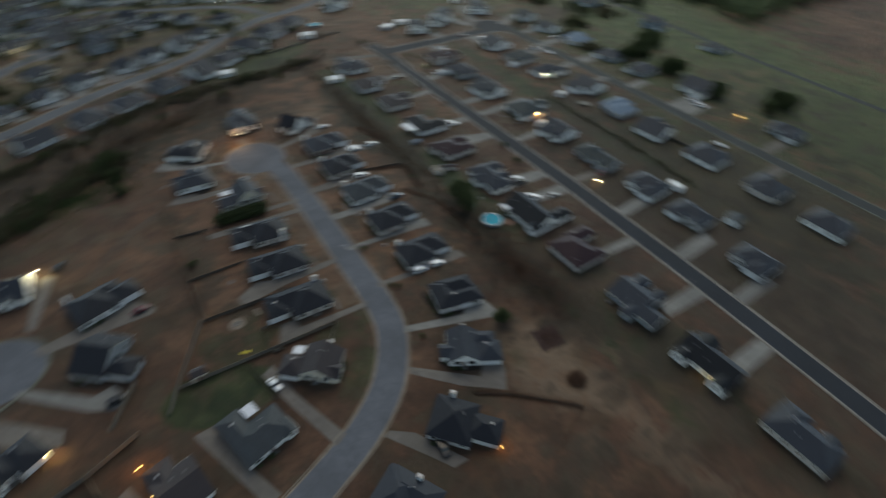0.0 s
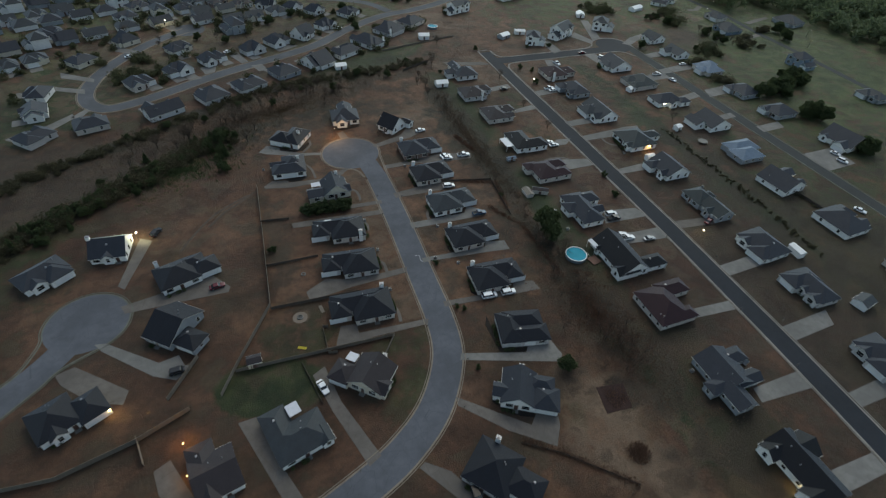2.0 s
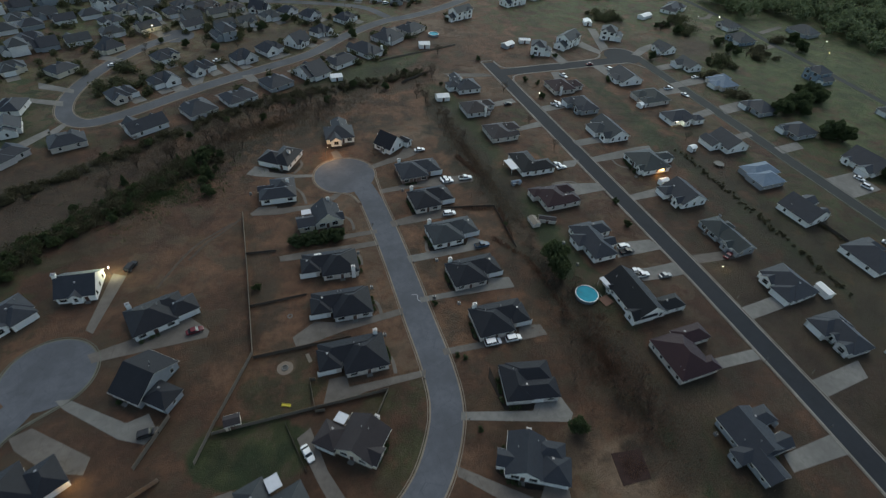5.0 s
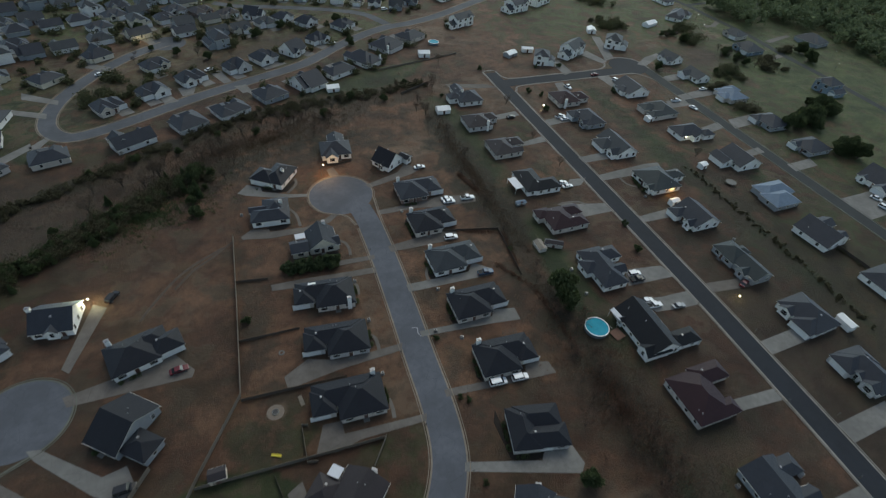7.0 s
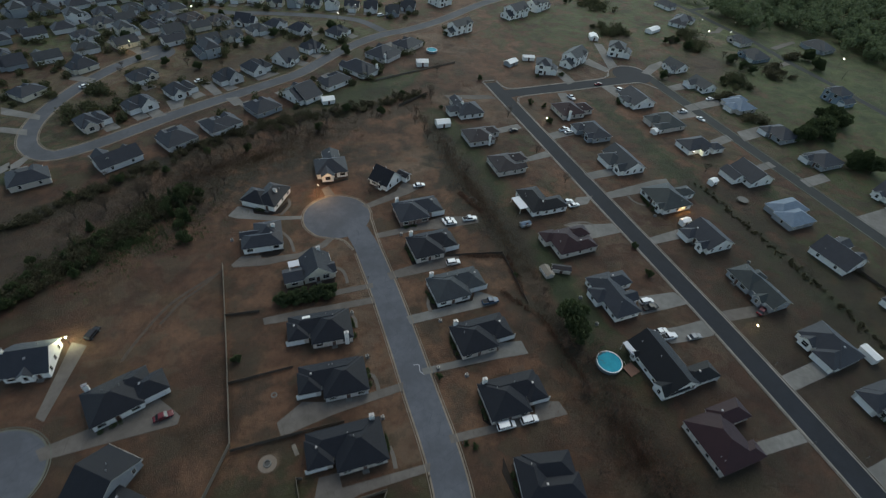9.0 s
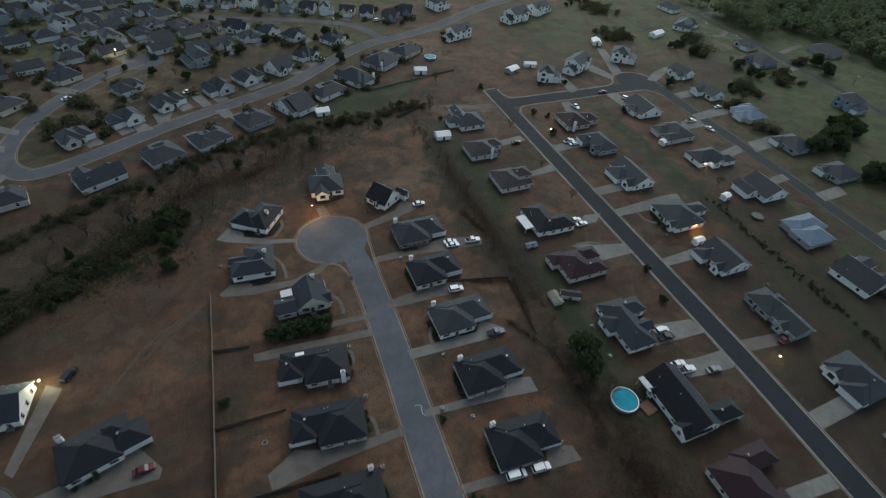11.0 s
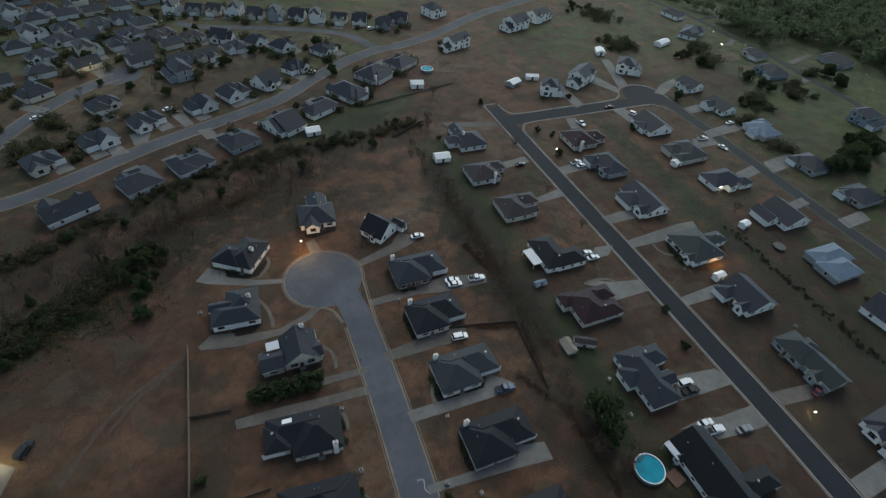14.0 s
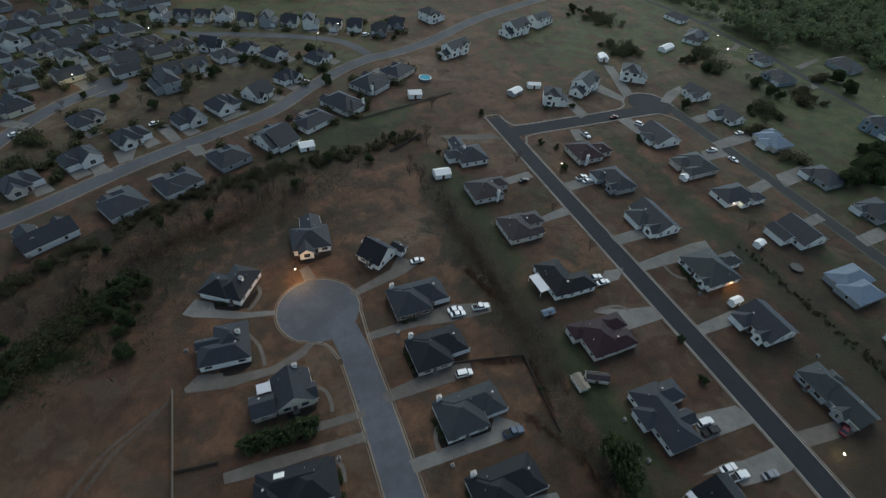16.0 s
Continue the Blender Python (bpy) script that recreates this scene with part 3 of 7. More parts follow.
structure("road_parallel", m, ASPHALT_MID, "faded asphalt parallel residential street", "road")
kerb_line("kerb_straight_west", [(p.x, p.y) for p in offset(straight_line, 3.5)] + [(142.3, 284.5)], 1, True)
kerb_line("kerb_stub_end", [(142.3, 284.5), (149.0, 284.5)], 1, True)
kerb_line("kerb_cross_north", [(149.2, 284), (149.3, 279), (151, 274.6), (156, 272.6), (180, 272.5), (208, 272.6), (217, 275), (221.6, 281), (227, 284.2), (233.5, 285), (240, 282), (243.0, 276), (243.4, 268)], 1)
kerb_line("kerb_parallel_east", [(243.4, 268), (243.4, 230), (243.4, 60), (243.4, -150)], 1, True, KERB_MOSSY)
kerb_line("kerb_block", [*[(p.x, p.y) for p in offset(straight_line[:65:4], -3.5)], (149.3, 160), (149.3, 200), (149.3, 252), (150.6, 260), (156, 264.4), (180, 264.6), (224, 264.6), (232.5, 262.4), (236.8, 255)], -1)
kerb_line("kerb_parallel_west", [(236.8, 255), (237.2, 240), (237.2, 60), (237.2, -150)], -1, True, KERB_MOSSY)

m = disc(Mesh(), -49.2, 127.6, 11.0, -0.1, 0.036)
structure("road_second_turnaround", m, ASPHALT_OLD, "worn grey asphalt round turnaround", "road")
lane_line = smooth([(-51, 124), (-57, 115.5), (-66, 106.5), (-82, 93), (-110, 74)])
structure("road_lane", strip(Mesh(), lane_line, -4.0, 4.0, -0.1, 0.030), ASPHALT_OLD, "worn grey asphalt residential lane", "road")
kerb_line("kerb_lane", [*[(p.x, p.y) for p in offset(lane_line, -4.0)][12::4][::-1], (-60.6, 121), *[(-49.2 + 11 * math.cos(radians(a)), 127.6 + 11 * math.sin(radians(a))) for a in range(196, -80, -12)], *[(p.x, p.y) for p in offset(lane_line, 4.0)][8::4]], 1, material=KERB_MOSSY)

far_line = smooth([(-21, 356), (-34, 346), (-47.5, 330), (-60, 308), (-66, 288), (-65, 272), (-57, 262.5), (-46, 264.5), (-31, 272.5), (-8, 286.5), (14, 297.5), (38, 309), (52, 317.5), (70, 334), (91, 350), (108, 359), (122, 362.5), (144, 371.5), (165, 384), (200, 405), (260, 430)])
structure("road_winding", strip(Mesh(), far_line, -3.3, 3.3, -0.1, 0.030), ASPHALT_FAR, "worn grey asphalt winding street beyond the field", "road")
structure("road_winding_turnaround", disc(Mesh(), -20, 356, 9.5, -0.1, 0.036), ASPHALT_FAR, "worn grey asphalt round turnaround", "road")
kerb_line("kerb_winding_south", [(p.x, p.y) for p in offset(far_line, -3.3)][::4], -1, material=KERB_DULL)
kerb_line("kerb_winding_north", [(p.x, p.y) for p in offset(far_line, 3.3)][::4], 1, material=KERB_DULL)
side_line = smooth([(6.0, 420.0), (22.0, 411.0), (39.1, 407.5), (58.0, 402.2), (80.2, 394.5), (98.5, 383.8), (110, 362)])
structure("road_far_lane", strip(Mesh(), side_line, -3.0, 3.0, -0.1, 0.024), ASPHALT_FAR, "grey asphalt lane among far houses", "road")
east_line = smooth([(320, 470), (342.5, 411), (349, 383), (353, 358), (353, 337), (354, 318), (354.5, 301), (353, 284), (351, 265), (350, 230), (345, 150), (340, 0)])
structure("road_east", strip(Mesh(), east_line, -2.3, 2.3, -0.1, 0.030), ASPHALT_MID, "grey asphalt road past far houses", "road")
structure("road_east_branch", strip(Mesh(), smooth([(354, 363), (379, 365), (397, 361), (430, 352)]), -2.0, 2.0, -0.1, 0.024), ASPHALT_MID, "grey asphalt lane into far woods", "road")


def drive(points, material=CONCRETE, label="pale concrete driveway from street to garage", top=0.06):
    area = sum(a[0] * b[1] - b[0] * a[1] for a, b in zip(points, points[1:] + points[:1]))
    pts = points if area > 0 else points[::-1]
    m = Mesh().solid([(x, y, -0.1) for x, y in pts], [(x, y, top) for x, y in pts])
    structure("driveway", m, material, label, "driveway")


# ---- houses ----
def shared(name, mesh, material):
    return mesh.data(name, material)


def window_mesh(w, h):
    """A frame round an opening with a sill and a cross bar; local y points out of the wall."""
    m = Mesh()
    m.box(-w / 2 - 0.09, -w / 2, 0, 0.07, -0.02, h + 0.02)
    m.box(w / 2, w / 2 + 0.09, 0, 0.07, -0.02, h + 0.02)
    m.box(-w / 2 - 0.09, w / 2 + 0.09, 0, 0.07, h + 0.02, h + 0.14)
    m.box(-w / 2 - 0.12, w / 2 + 0.12, 0, 0.11, -0.12, -0.02)
    m.box(-w / 2, w / 2, 0.01, 0.045, h / 2 - 0.025, h / 2 + 0.025)
    return m


WINDOW = {}
for key, (w, h) in {"single": (0.95, 1.4), "double": (1.85, 1.4), "small": (0.8, 0.8)}.items():
    WINDOW[key] = (shared("window", window_mesh(w, h), WHITE), shared("pane", Mesh().box(-w / 2, w / 2, 0.004, 0.02, -0.02, h + 0.02), PANE), shared("pane", Mesh().box(-w / 2, w / 2, 0.004, 0.02, -0.02, h + 0.02), LIT_PANE))
GARAGE_FRAME = shared("garage_door", Mesh().box(-2.55, -2.44, 0, 0.07, 0, 2.2).box(2.44, 2.55, 0, 0.07, 0, 2.2).box(-2.55, 2.55, 0, 0.07, 2.2, 2.34), WHITE)


def panel_row():
    m = Mesh().box(-2.44, 2.44, 0.004, 0.03, 0, 0.53)
    for k in range(8):
        x = -2.44 + 0.61 * k
        m.box(x + 0.07, x + 0.54, 0.03, 0.045, 0.08, 0.45, 0.02)
    return m


GARAGE_PANEL = shared("panel", panel_row(), PANEL_WHITE)
whole_leaf = Mesh()
for row in range(4):
    whole_leaf.box(-2.44, 2.44, 0.004, 0.03, 0.545 * row, 0.545 * row + 0.53).box(-2.3, 2.3, 0.03, 0.045, 0.545 * row + 0.08, 0.545 * row + 0.45)
GARAGE_LEAF = shared("door_leaf", whole_leaf, PANEL_WHITE)
DOOR_LEAF = shared("door", Mesh().box(-0.5, 0.5, 0.0, 0.05, 0, 2.05).box(-0.36, -0.05, 0.05, 0.065, 0.2, 0.9).box(0.05, 0.36, 0.05, 0.065, 0.2, 0.9).box(-0.36, -0.05, 0.05, 0.065, 1.05, 1.85).box(0.05, 0.36, 0.05, 0.065, 1.05, 1.85), DOOR_PAINT)
DOOR_FRAME = shared("door_frame", Mesh().box(-0.62, -0.5, 0, 0.08, 0, 2.05).box(0.5, 0.62, 0, 0.08, 0, 2.05).box(-0.62, 0.62, 0, 0.08, 2.05, 2.2), WHITE)
DOOR_KNOB = shared("door_knob", Mesh().box(0.38, 0.45, 0.05, 0.12, 0.95, 1.03, 0.01), METAL)
DOOR_STEP = shared("door_step", Mesh().box(-0.8, 0.8, 0.0, 1.1, -0.05, 0.13), CONCRETE)
VENT_PIPE = shared("vent_pipe", Mesh().tube(0, 0, -0.3, 0.55, 0.09, 0.09, 8).tube(0, 0, 0.45, 0.6, 0.14, 0.1, 8), METAL)
BOX_VENT = shared("box_vent", Mesh().box(-0.3, 0.3, -0.3, 0.3, -0.3, 0.22, 0.05), METAL)


class Block:
    """One wing of a house: a box of wall with a hip, gable or shed roof over it."""

    def __init__(self, x0, x1, y0, y1, kind="hip", axis="", h=2.6, pitch=0.56, over=0.42):
        self.x0, self.x1, self.y0, self.y1 = min(x0, x1), max(x0, x1), min(y0, y1), max(y0, y1)
        self.kind, self.h, self.pitch, self.over, self.plain = kind, h, pitch, over, False
        self.axis = axis or ("x" if self.x1 - self.x0 >= self.y1 - self.y0 else "y")

    def roof_z(self, x, y):
        o = self.over
        a, b = min(x - self.x0, self.x1 - x) + o, min(y - self.y0, self.y1 - y) + o
        if a < 0 or b < 0:
            return -1.0
        d = min(a, b) if self.kind == "hip" else (b if self.axis == "x" else a)
        return self.h + self.pitch * d

    def inside(self, x, y, grow=0.05):
        return self.x0 - grow < x < self.x1 + grow and self.y0 - grow < y < self.y1 + grow

    def build(self, walls, parent, roof_material):
        """Adds the walls, and makes the roof with its edges as parts."""
        x0, x1, y0, y1, h, p, o = self.x0, self.x1, self.y0, self.y1, self.h, self.pitch, self.over
        walls.box(x0, x1, y0, y1, -0.15, h - 0.02)
        X0, X1, Y0, Y1 = x0 - o, x1 + o, y0 - o, y1 + o
        roof = Mesh()
        if self.kind == "hip":
            half = min(X1 - X0, Y1 - Y0) / 2
            top = h + p * half
            wide = X1 - X0 >= Y1 - Y0
            if wide:
                r0, r1 = (X0 + half, (Y0 + Y1) / 2, top), (X1 - half, (Y0 + Y1) / 2, top)
            else:
                r0, r1 = ((X0 + X1) / 2, Y0 + half, top), ((X0 + X1) / 2, Y1 - half, top)
            a, b, c, d = (X0, Y0, h), (X1, Y0, h), (X1, Y1, h), (X0, Y1, h)
            if wide:
                roof.face(a, b, r1, r0).face(b, c, r1).face(c, d, r0, r1).face(d, a, r0)
            else:
                roof.face(a, b, r0).face(b, c, r1, r0).face(c, d, r1).face(d, a, r0, r1)
            e, f, g, i = [(q[0], q[1], h - 0.04) for q in (a, b, c, d)]
            roof.face(e, i, g, f).face(a, e, f, b).face(b, f, g, c).face(c, g, i, d).face(d, i, e, a)
            part("roof", roof, roof_material, parent)
            m, r = Mesh(), -0.03
            outer, inner = [(X0 - r, Y0 - r), (X1 + r, Y0 - r), (X1 + r, Y1 + r), (X0 - r, Y1 + r)], [(X0 + 0.1, Y0 + 0.1), (X1 - 0.1, Y0 + 0.1), (X1 - 0.1, Y1 - 0.1), (X0 + 0.1, Y1 - 0.1)]
            for k in range(4):
                n = (k + 1) % 4
                (ax, ay), (bx, by), (cx, cy), (dx, dy) = outer[k], outer[n], inner[n], inner[k]
                lo, hi = h - 0.2, h - 0.042
                m.face((ax, ay, lo), (bx, by, lo), (bx, by, hi), (ax, ay, hi)).face((ax, ay, hi), (bx, by, hi), (cx, cy, hi), (dx, dy, hi))
                m.face((dx, dy, lo), (cx, cy, lo), (bx, by, lo), (ax, ay, lo)).face((dx, dy, hi), (cx, cy, hi), (cx, cy, lo), (dx, dy, lo))
            part("fascia", m, WHITE, parent, "white painted fascia and gutter")
            return
        if self.axis == "x":
            mid, half = (y0 + y1) / 2, (y1 - y0) / 2

            def at(u, v, z):
                return (u, v, z)

            u0, u1, U0, U1, V0, V1 = x0, x1, X0, X1, Y0, Y1
        else:
            mid, half = (x0 + x1) / 2, (x1 - x0) / 2

            def at(u, v, z):
                return (v, u, z)

            u0, u1, U0, U1, V0, V1 = y0, y1, Y0, Y1, X0, X1
        eave, top, t = h, h + p * (half + o), 0.05
        for u in (u0, u1):
            e = 0.12 if u == u0 else -0.12
            tri = [(mid - half, h - 0.02), (mid + half, h - 0.02), (mid, h - 0.12 + p * half + p * o)]
            walls.solid([at(u, v, z) for v, z in tri], [at(u + e, v, z) for v, z in tri])
        profile = [(V0, eave - t), (mid, top - t), (V1, eave - t), (V1, eave), (mid, top), (V0, eave)]
        roof.solid([at(U0, v, z) for v, z in profile], [at(U1, v, z) for v, z in profile])
        part("roof", roof, roof_material, parent)
        if self.plain:
            return
        for U, e in ((U0, -0.07), (U1, 0.07)):
            chevron = [(V0, eave - 0.26), (mid, top - 0.26), (V1, eave - 0.26), (V1, eave - 0.052), (mid, top - 0.052), (V0, eave - 0.052)]
            part("bargeboard", Mesh().solid([at(U - 0.3 * e, v, z) for v, z in chevron], [at(U - 1.2 * e, v, z) for v, z in chevron]), WHITE, parent)
        for sgn, V in ((-1, V0), (1, V1)):
            r = sgn * 0.07
            part("gutter", Mesh().solid([at(U0, V, eave - 0.2), at(U1, V, eave - 0.2), at(U1, V + r, eave - 0.2), at(U0, V + r, eave - 0.2)],
                                        [at(U0, V, eave - 0.055), at(U1, V, eave - 0.055), at(U1, V + r, eave - 0.055), at(U0, V + r, eave - 0.055)]), WHITE, parent)


def layout(style, L, W, f):
    """The wings of a house in its own frame: the front faces -y, f = -1 swaps its ends."""
    a, b = L / 2, W / 2
    if style == "wing":          # square hip body, set-back garage wing, long hip range behind
        w = [(-a, 0.14 * L, -b, b - 0.3, "hip"), (0.2 * L, a, -b + 2.4, b - 1.8, "hip"), (-a + 1.2, a - 0.5, -0.12 * W, b, "hip")]
    elif style == "saltbox":     # the same without the lean-to
        w = [(-a, a, -b + 0.6, b, "gable", "x"), (-1.4, 1.6, -b, 0.5, "gable", "y")]
    elif style == "frontgable":  # hip body with a broad white gable to the front and a garage wing
        w = [(-a, a - 1.5, -b + 3.2, b, "hip"), (0.1 * L, a, -b + 1.6, b - 1.4, "hip"), (-a + 0.3, -a + 7.8, -b, 0.8, "gable", "y")]
    elif style == "ushape":      # hip body with two parallel ranges
        w = [(-a, -a + 6.6, -b, b - 0.4, "hip"), (-a + 1.0, a, -b + 0.15, -b + 5.6, "hip"), (-a + 2.0, a - 0.8, -b + 5.0, b, "hip")]
    elif style == "wing2":       # the same with a gabled front room
        w = [(-a, 0.22 * L, -b + 1.2, b, "hip"), (0.22 * L - 2.5, a, -b + 2.6, b - 0.5, "hip"), (-a + 0.6, -a + 5.6, -b, 0.5, "gable", "y"), (0, 0.2 * L, 0, b + 1.0, "hip")]
    elif style == "ranch":       # long hip body with a garage gable to the front
        w = [(-a, a, -b + 2.4, b, "hip"), (a - 7.0, a - 0.4, -b, b - 3, "hip"), (-a + 1.6, -a + 5.6, -b + 1.3, 0.5, "gable", "y")]
    elif style == "ranch2":
        w = [(-a, a, -b + 2.8, b - 0.6, "hip"), (a - 6.8, a - 0.2, -b, b, "hip"), (-a + 0.5, -a + 4.6, -b + 1.4, 0.5, "gable", "y"), (-a + 5.4, -a + 8.0, -b + 2.0, 0.5, "gable", "y")]
    elif style == "gable":       # gabled body, porch gable, lower garage
        w = [(-a, 0.28 * L, -b + 0.8, b, "gable", "x"), (0.28 * L - 0.4, a, -b + 2.2, b - 1.6, "gable", "x"), (-a + 1.5, -a + 5.0, -b, 0.6, "gable", "y")]
    elif style == "twinback":    # long gabled body, two gables to the back and one to the front
        w = [(-a, a, -b + 1.6, b - 2.2, "gable", "x"), (-a + 0.3, -a + 4.5, 0, b, "gable", "y"), (a - 4.8, a - 0.3, 0, b, "gable", "y"), (-a + 1.0, -a + 7.4, -b, 0, "gable", "y")]
    elif style == "crossgable":
        w = [(-a, a, -b + 3.2, b, "gable", "x"), (0.06 * L, a - 1.0, -b, b - 2.5, "gable", "y"), (-a + 1.2, -a + 4.4, -b + 2.1, 0.5, "gable", "y")]
    elif style == "two":         # two storeys and a one-storey garage wing
        w = [(-a, 0.2 * L, -b + 0.6, b, "hip", "", 5.4), (0.2 * L - 0.4, a, -b + 1.4, b - 1.6, "gable", "y", 2.6), (-a + 0.8, -a + 4.6, -b, 0.4, "gable", "y", 5.3)]
    elif style == "twogable":
        w = [(-a, a, -b + 0.8, b, "gable", "x", 5.3), (0.1 * L, a - 1.2, -b, 0.5, "gable", "y", 5.2), (-a - 4.6, -a + 0.3, -b + 1.6, b - 1.4, "gable", "x", 2.6)]
    else:                        # "hip": plain hip with a cross gable behind
        w = [(-a, a, -b, b - 1.4, "hip"), (-a + 2.2, a - 2.6, 0, b, "hip"), (a - 5.6, a - 0.5, -b - 0.6, 0, "gable", "y")]
    out = []
    for x0, x1, y0, y1, *rest in w:
        out.append(Block(f * x0, f * x1, y0, y1, *rest))
    return out


def planned(wings):
    """Wings given by the outline of their eaves: x0, x1, y0, y1, roof kind, ridge axis, pitch."""
    out = []
    for x0, x1, y0, y1, kind, axis, pitch in wings:
        b = Block(x0 + 0.45, x1 - 0.45, y0 + 0.45, y1 - 0.45, kind, axis, over=0.45)
        b.pitch = pitch
        out.append(b)
    return out


def on_wall(ob, x, y, z, turn, parent):
    ob.parent = parent
    ob.matrix_basis = pose(x, y, z, 0, 0, turn)
    return ob


def house(x, y, yaw, L, W, style, f, roof, wall, chimney="", garage=True, detail=2, pitch=0.56, lit=(), group="", words="", apron=6.0):
    """A house whose front faces its own -y. detail 2: windows all round; 1: front and ends only."""
    wings = style if isinstance(style, list) else None
    style = "" if wings else style
    storeys = "two-storey" if style.startswith("two") else "single-storey"
    h = thing("house", x, y, yaw, f"{storeys} house, {wall} walls, {roof} shingle roof" + (", " + words if words else ""), "house", group)
    blocks = planned(wings) if wings else layout(style, L - 0.8, W - 0.8, f)
    walls = Mesh()
    for k, b in enumerate(blocks):
        if not wings:
            b.pitch = pitch + 0.006 * k
        b.h += 0.02 * k
        b.plain = detail < 1
        b.build(walls, h, ROOFS[roof])
    part("wall", walls, WALLS[wall], h)
    part("foundation", Mesh().box(blocks[0].x0 - 0.08, blocks[0].x1 + 0.08, blocks[0].y0 - 0.08, blocks[0].y1 + 0.08, -0.2, 0.16), CONCRETE_OLD, h)

    def free(px, py, nx, ny, b, z):
        for o in blocks:
            if o is not b and o.inside(px + 0.3 * nx, py + 0.3 * ny, 0.5) and z < o.h:
                return False
        return True

    rng = random.Random(int(x * 7 + y * 13))
    # garage door on the widest free front of the garage wing
    taken = []
    if garage:
        b = blocks[1] if len(blocks) > 1 else blocks[0]
        gx, gy = (b.x0 + b.x1) / 2, b.y0
        if b.x1 - b.x0 < 5.4:
            gx = b.x1 - 2.7 if f > 0 else b.x0 + 2.7
        gx = gx + (1.2 * f if style.startswith("wing") else 0)
        gd = on_wall(new("garage_door", GARAGE_FRAME), gx, gy, 0.04, 180, h)
        if detail < 2:
            on_wall(new("door_leaf", GARAGE_LEAF), 0, 0, 0, 0, gd)
        for k in range(4 if detail > 1 else 0):
            on_wall(new("panel", GARAGE_PANEL), 0, 0, 0.545 * k, 0, gd)
        taken.append((gx, gy, 3.0))
        if detail < 2 and apron:
            q = [h.matrix_basis @ Vector((gx + u, gy + v, 0)) for u, v in ((-2.7, 0), (-2.9, -apron), (2.9, -apron), (2.7, 0))]
            drive([(p.x, p.y) for p in q])
    b = blocks[0]
    fx = (b.x0 + b.x1) / 2 - f * 0.3
    candidates = [fx, fx + 1.5 * f, fx - 1.5 * f, fx + 3 * f, fx - 3 * f]
    for dx in candidates:
        if free(dx, b.y0, 0, -1, b, 1) and b.x0 + 0.8 < dx < b.x1 - 0.8 and all(abs(dx - t[0]) > t[2] for t in taken if abs(t[1] - b.y0) < 1):
            d = on_wall(new("door", DOOR_LEAF), dx, b.y0, 0.12, 180, h)
            for nm, me in (("door_frame", DOOR_FRAME), ("door_knob", DOOR_KNOB))[:detail]:
                on_wall(new(nm, me), 0, 0, 0, 0, d)
            on_wall(new("door_step", DOOR_STEP), dx, b.y0, 0.0, 180, h)
            taken.append((dx, b.y0, 1.4))
            break
    count = 0
    for b in blocks:
        sides = [(b.x0, b.x1, b.y0, 0, -1, 180), (b.x0, b.x1, b.y1, 0, 1, 0), (b.y0, b.y1, b.x0, -1, 0, 90), (b.y0, b.y1, b.x1, 1, 0, -90)]
        for s0, s1, c, nx, ny, turn in sides:
            if (detail < 1 and (ny == 1 or b is not blocks[0])) or (detail < 2 and ny == 1 and b is not blocks[0]):
                continue
            n = max(1, int((s1 - s0) / (3.4 if detail > 1 else 6.0 if ny == 1 else 4.2)))
            for k in range(n):
                s = s0 + (k + 0.5) * (s1 - s0) / n
                px, py = (s, c) if ny else (c, s)
                for z in ([0.95] if b.h < 4 else [0.95, 3.65]):
                    if not free(px, py, nx, ny, b, z):
                        continue
                    if z < 2 and any(abs(px - t[0]) < t[2] and abs(py - t[1]) < 1.2 for t in taken):
                        continue
                    kind = "double" if (ny == -1 and (s1 - s0) / n > 3.2) else "single"
                    wm, pm, lm = WINDOW[kind]
                    wo = on_wall(new("window", wm), px, py, z, turn, h)
                    on_wall(new("pane", lm if count in lit else pm), 0, 0, 0, 0, wo)
                    count += 1
    # vents on the rear slopes
    for k in range(3 if detail > 1 else 0):
        b = blocks[k % 2]
        vx, vy = rng.uniform(b.x0 + 1.5, b.x1 - 1.5), rng.uniform((b.y0 + b.y1) / 2 + 0.4, b.y1 - 1.0)
        vz = max(q.roof_z(vx, vy) for q in blocks)
        v = new("vent_pipe" if k != 1 else "box_vent", VENT_PIPE if k != 1 else BOX_VENT)
        on_wall(v, vx, vy, vz, 0, h)
    if chimney:
        b = blocks[0]
        sx, sy = (b.x0 if chimney[1:2] == "w" else b.x1), (b.y0 if chimney[0] == "s" else b.y1)
        cx, cy = sx + (1.6 if chimney[1] == "w" else -1.6), sy
        if chimney[0] == "e":
            cx, cy = (b.x0 if chimney[1] == "w" else b.x1), (b.y0 + b.y1) / 2
        if not isinstance(chimney, str):
            cx, cy = chimney
        z1 = max(b.h + 2.6, max(q.roof_z(cx, cy) for q in blocks) + 1.3)
        ch = part("chimney", Mesh().box(cx - 0.58, cx + 0.58, cy - 0.4, cy + 0.4, -0.1, z1 - 0.3), WALLS["white siding"] if len(chimney) < 3 else BRICK_CHIMNEY, h)
        part("chimney_cap", Mesh().box(cx - 0.66, cx + 0.66, cy - 0.48, cy + 0.48, z1 - 0.3, z1 - 0.2).box(cx - 0.22, cx + 0.22, cy - 0.22, cy + 0.22, z1 - 0.2, z1 + 0.1), METAL, ch)
    HOUSES.append((h, blocks))
    return h


HOUSES = []


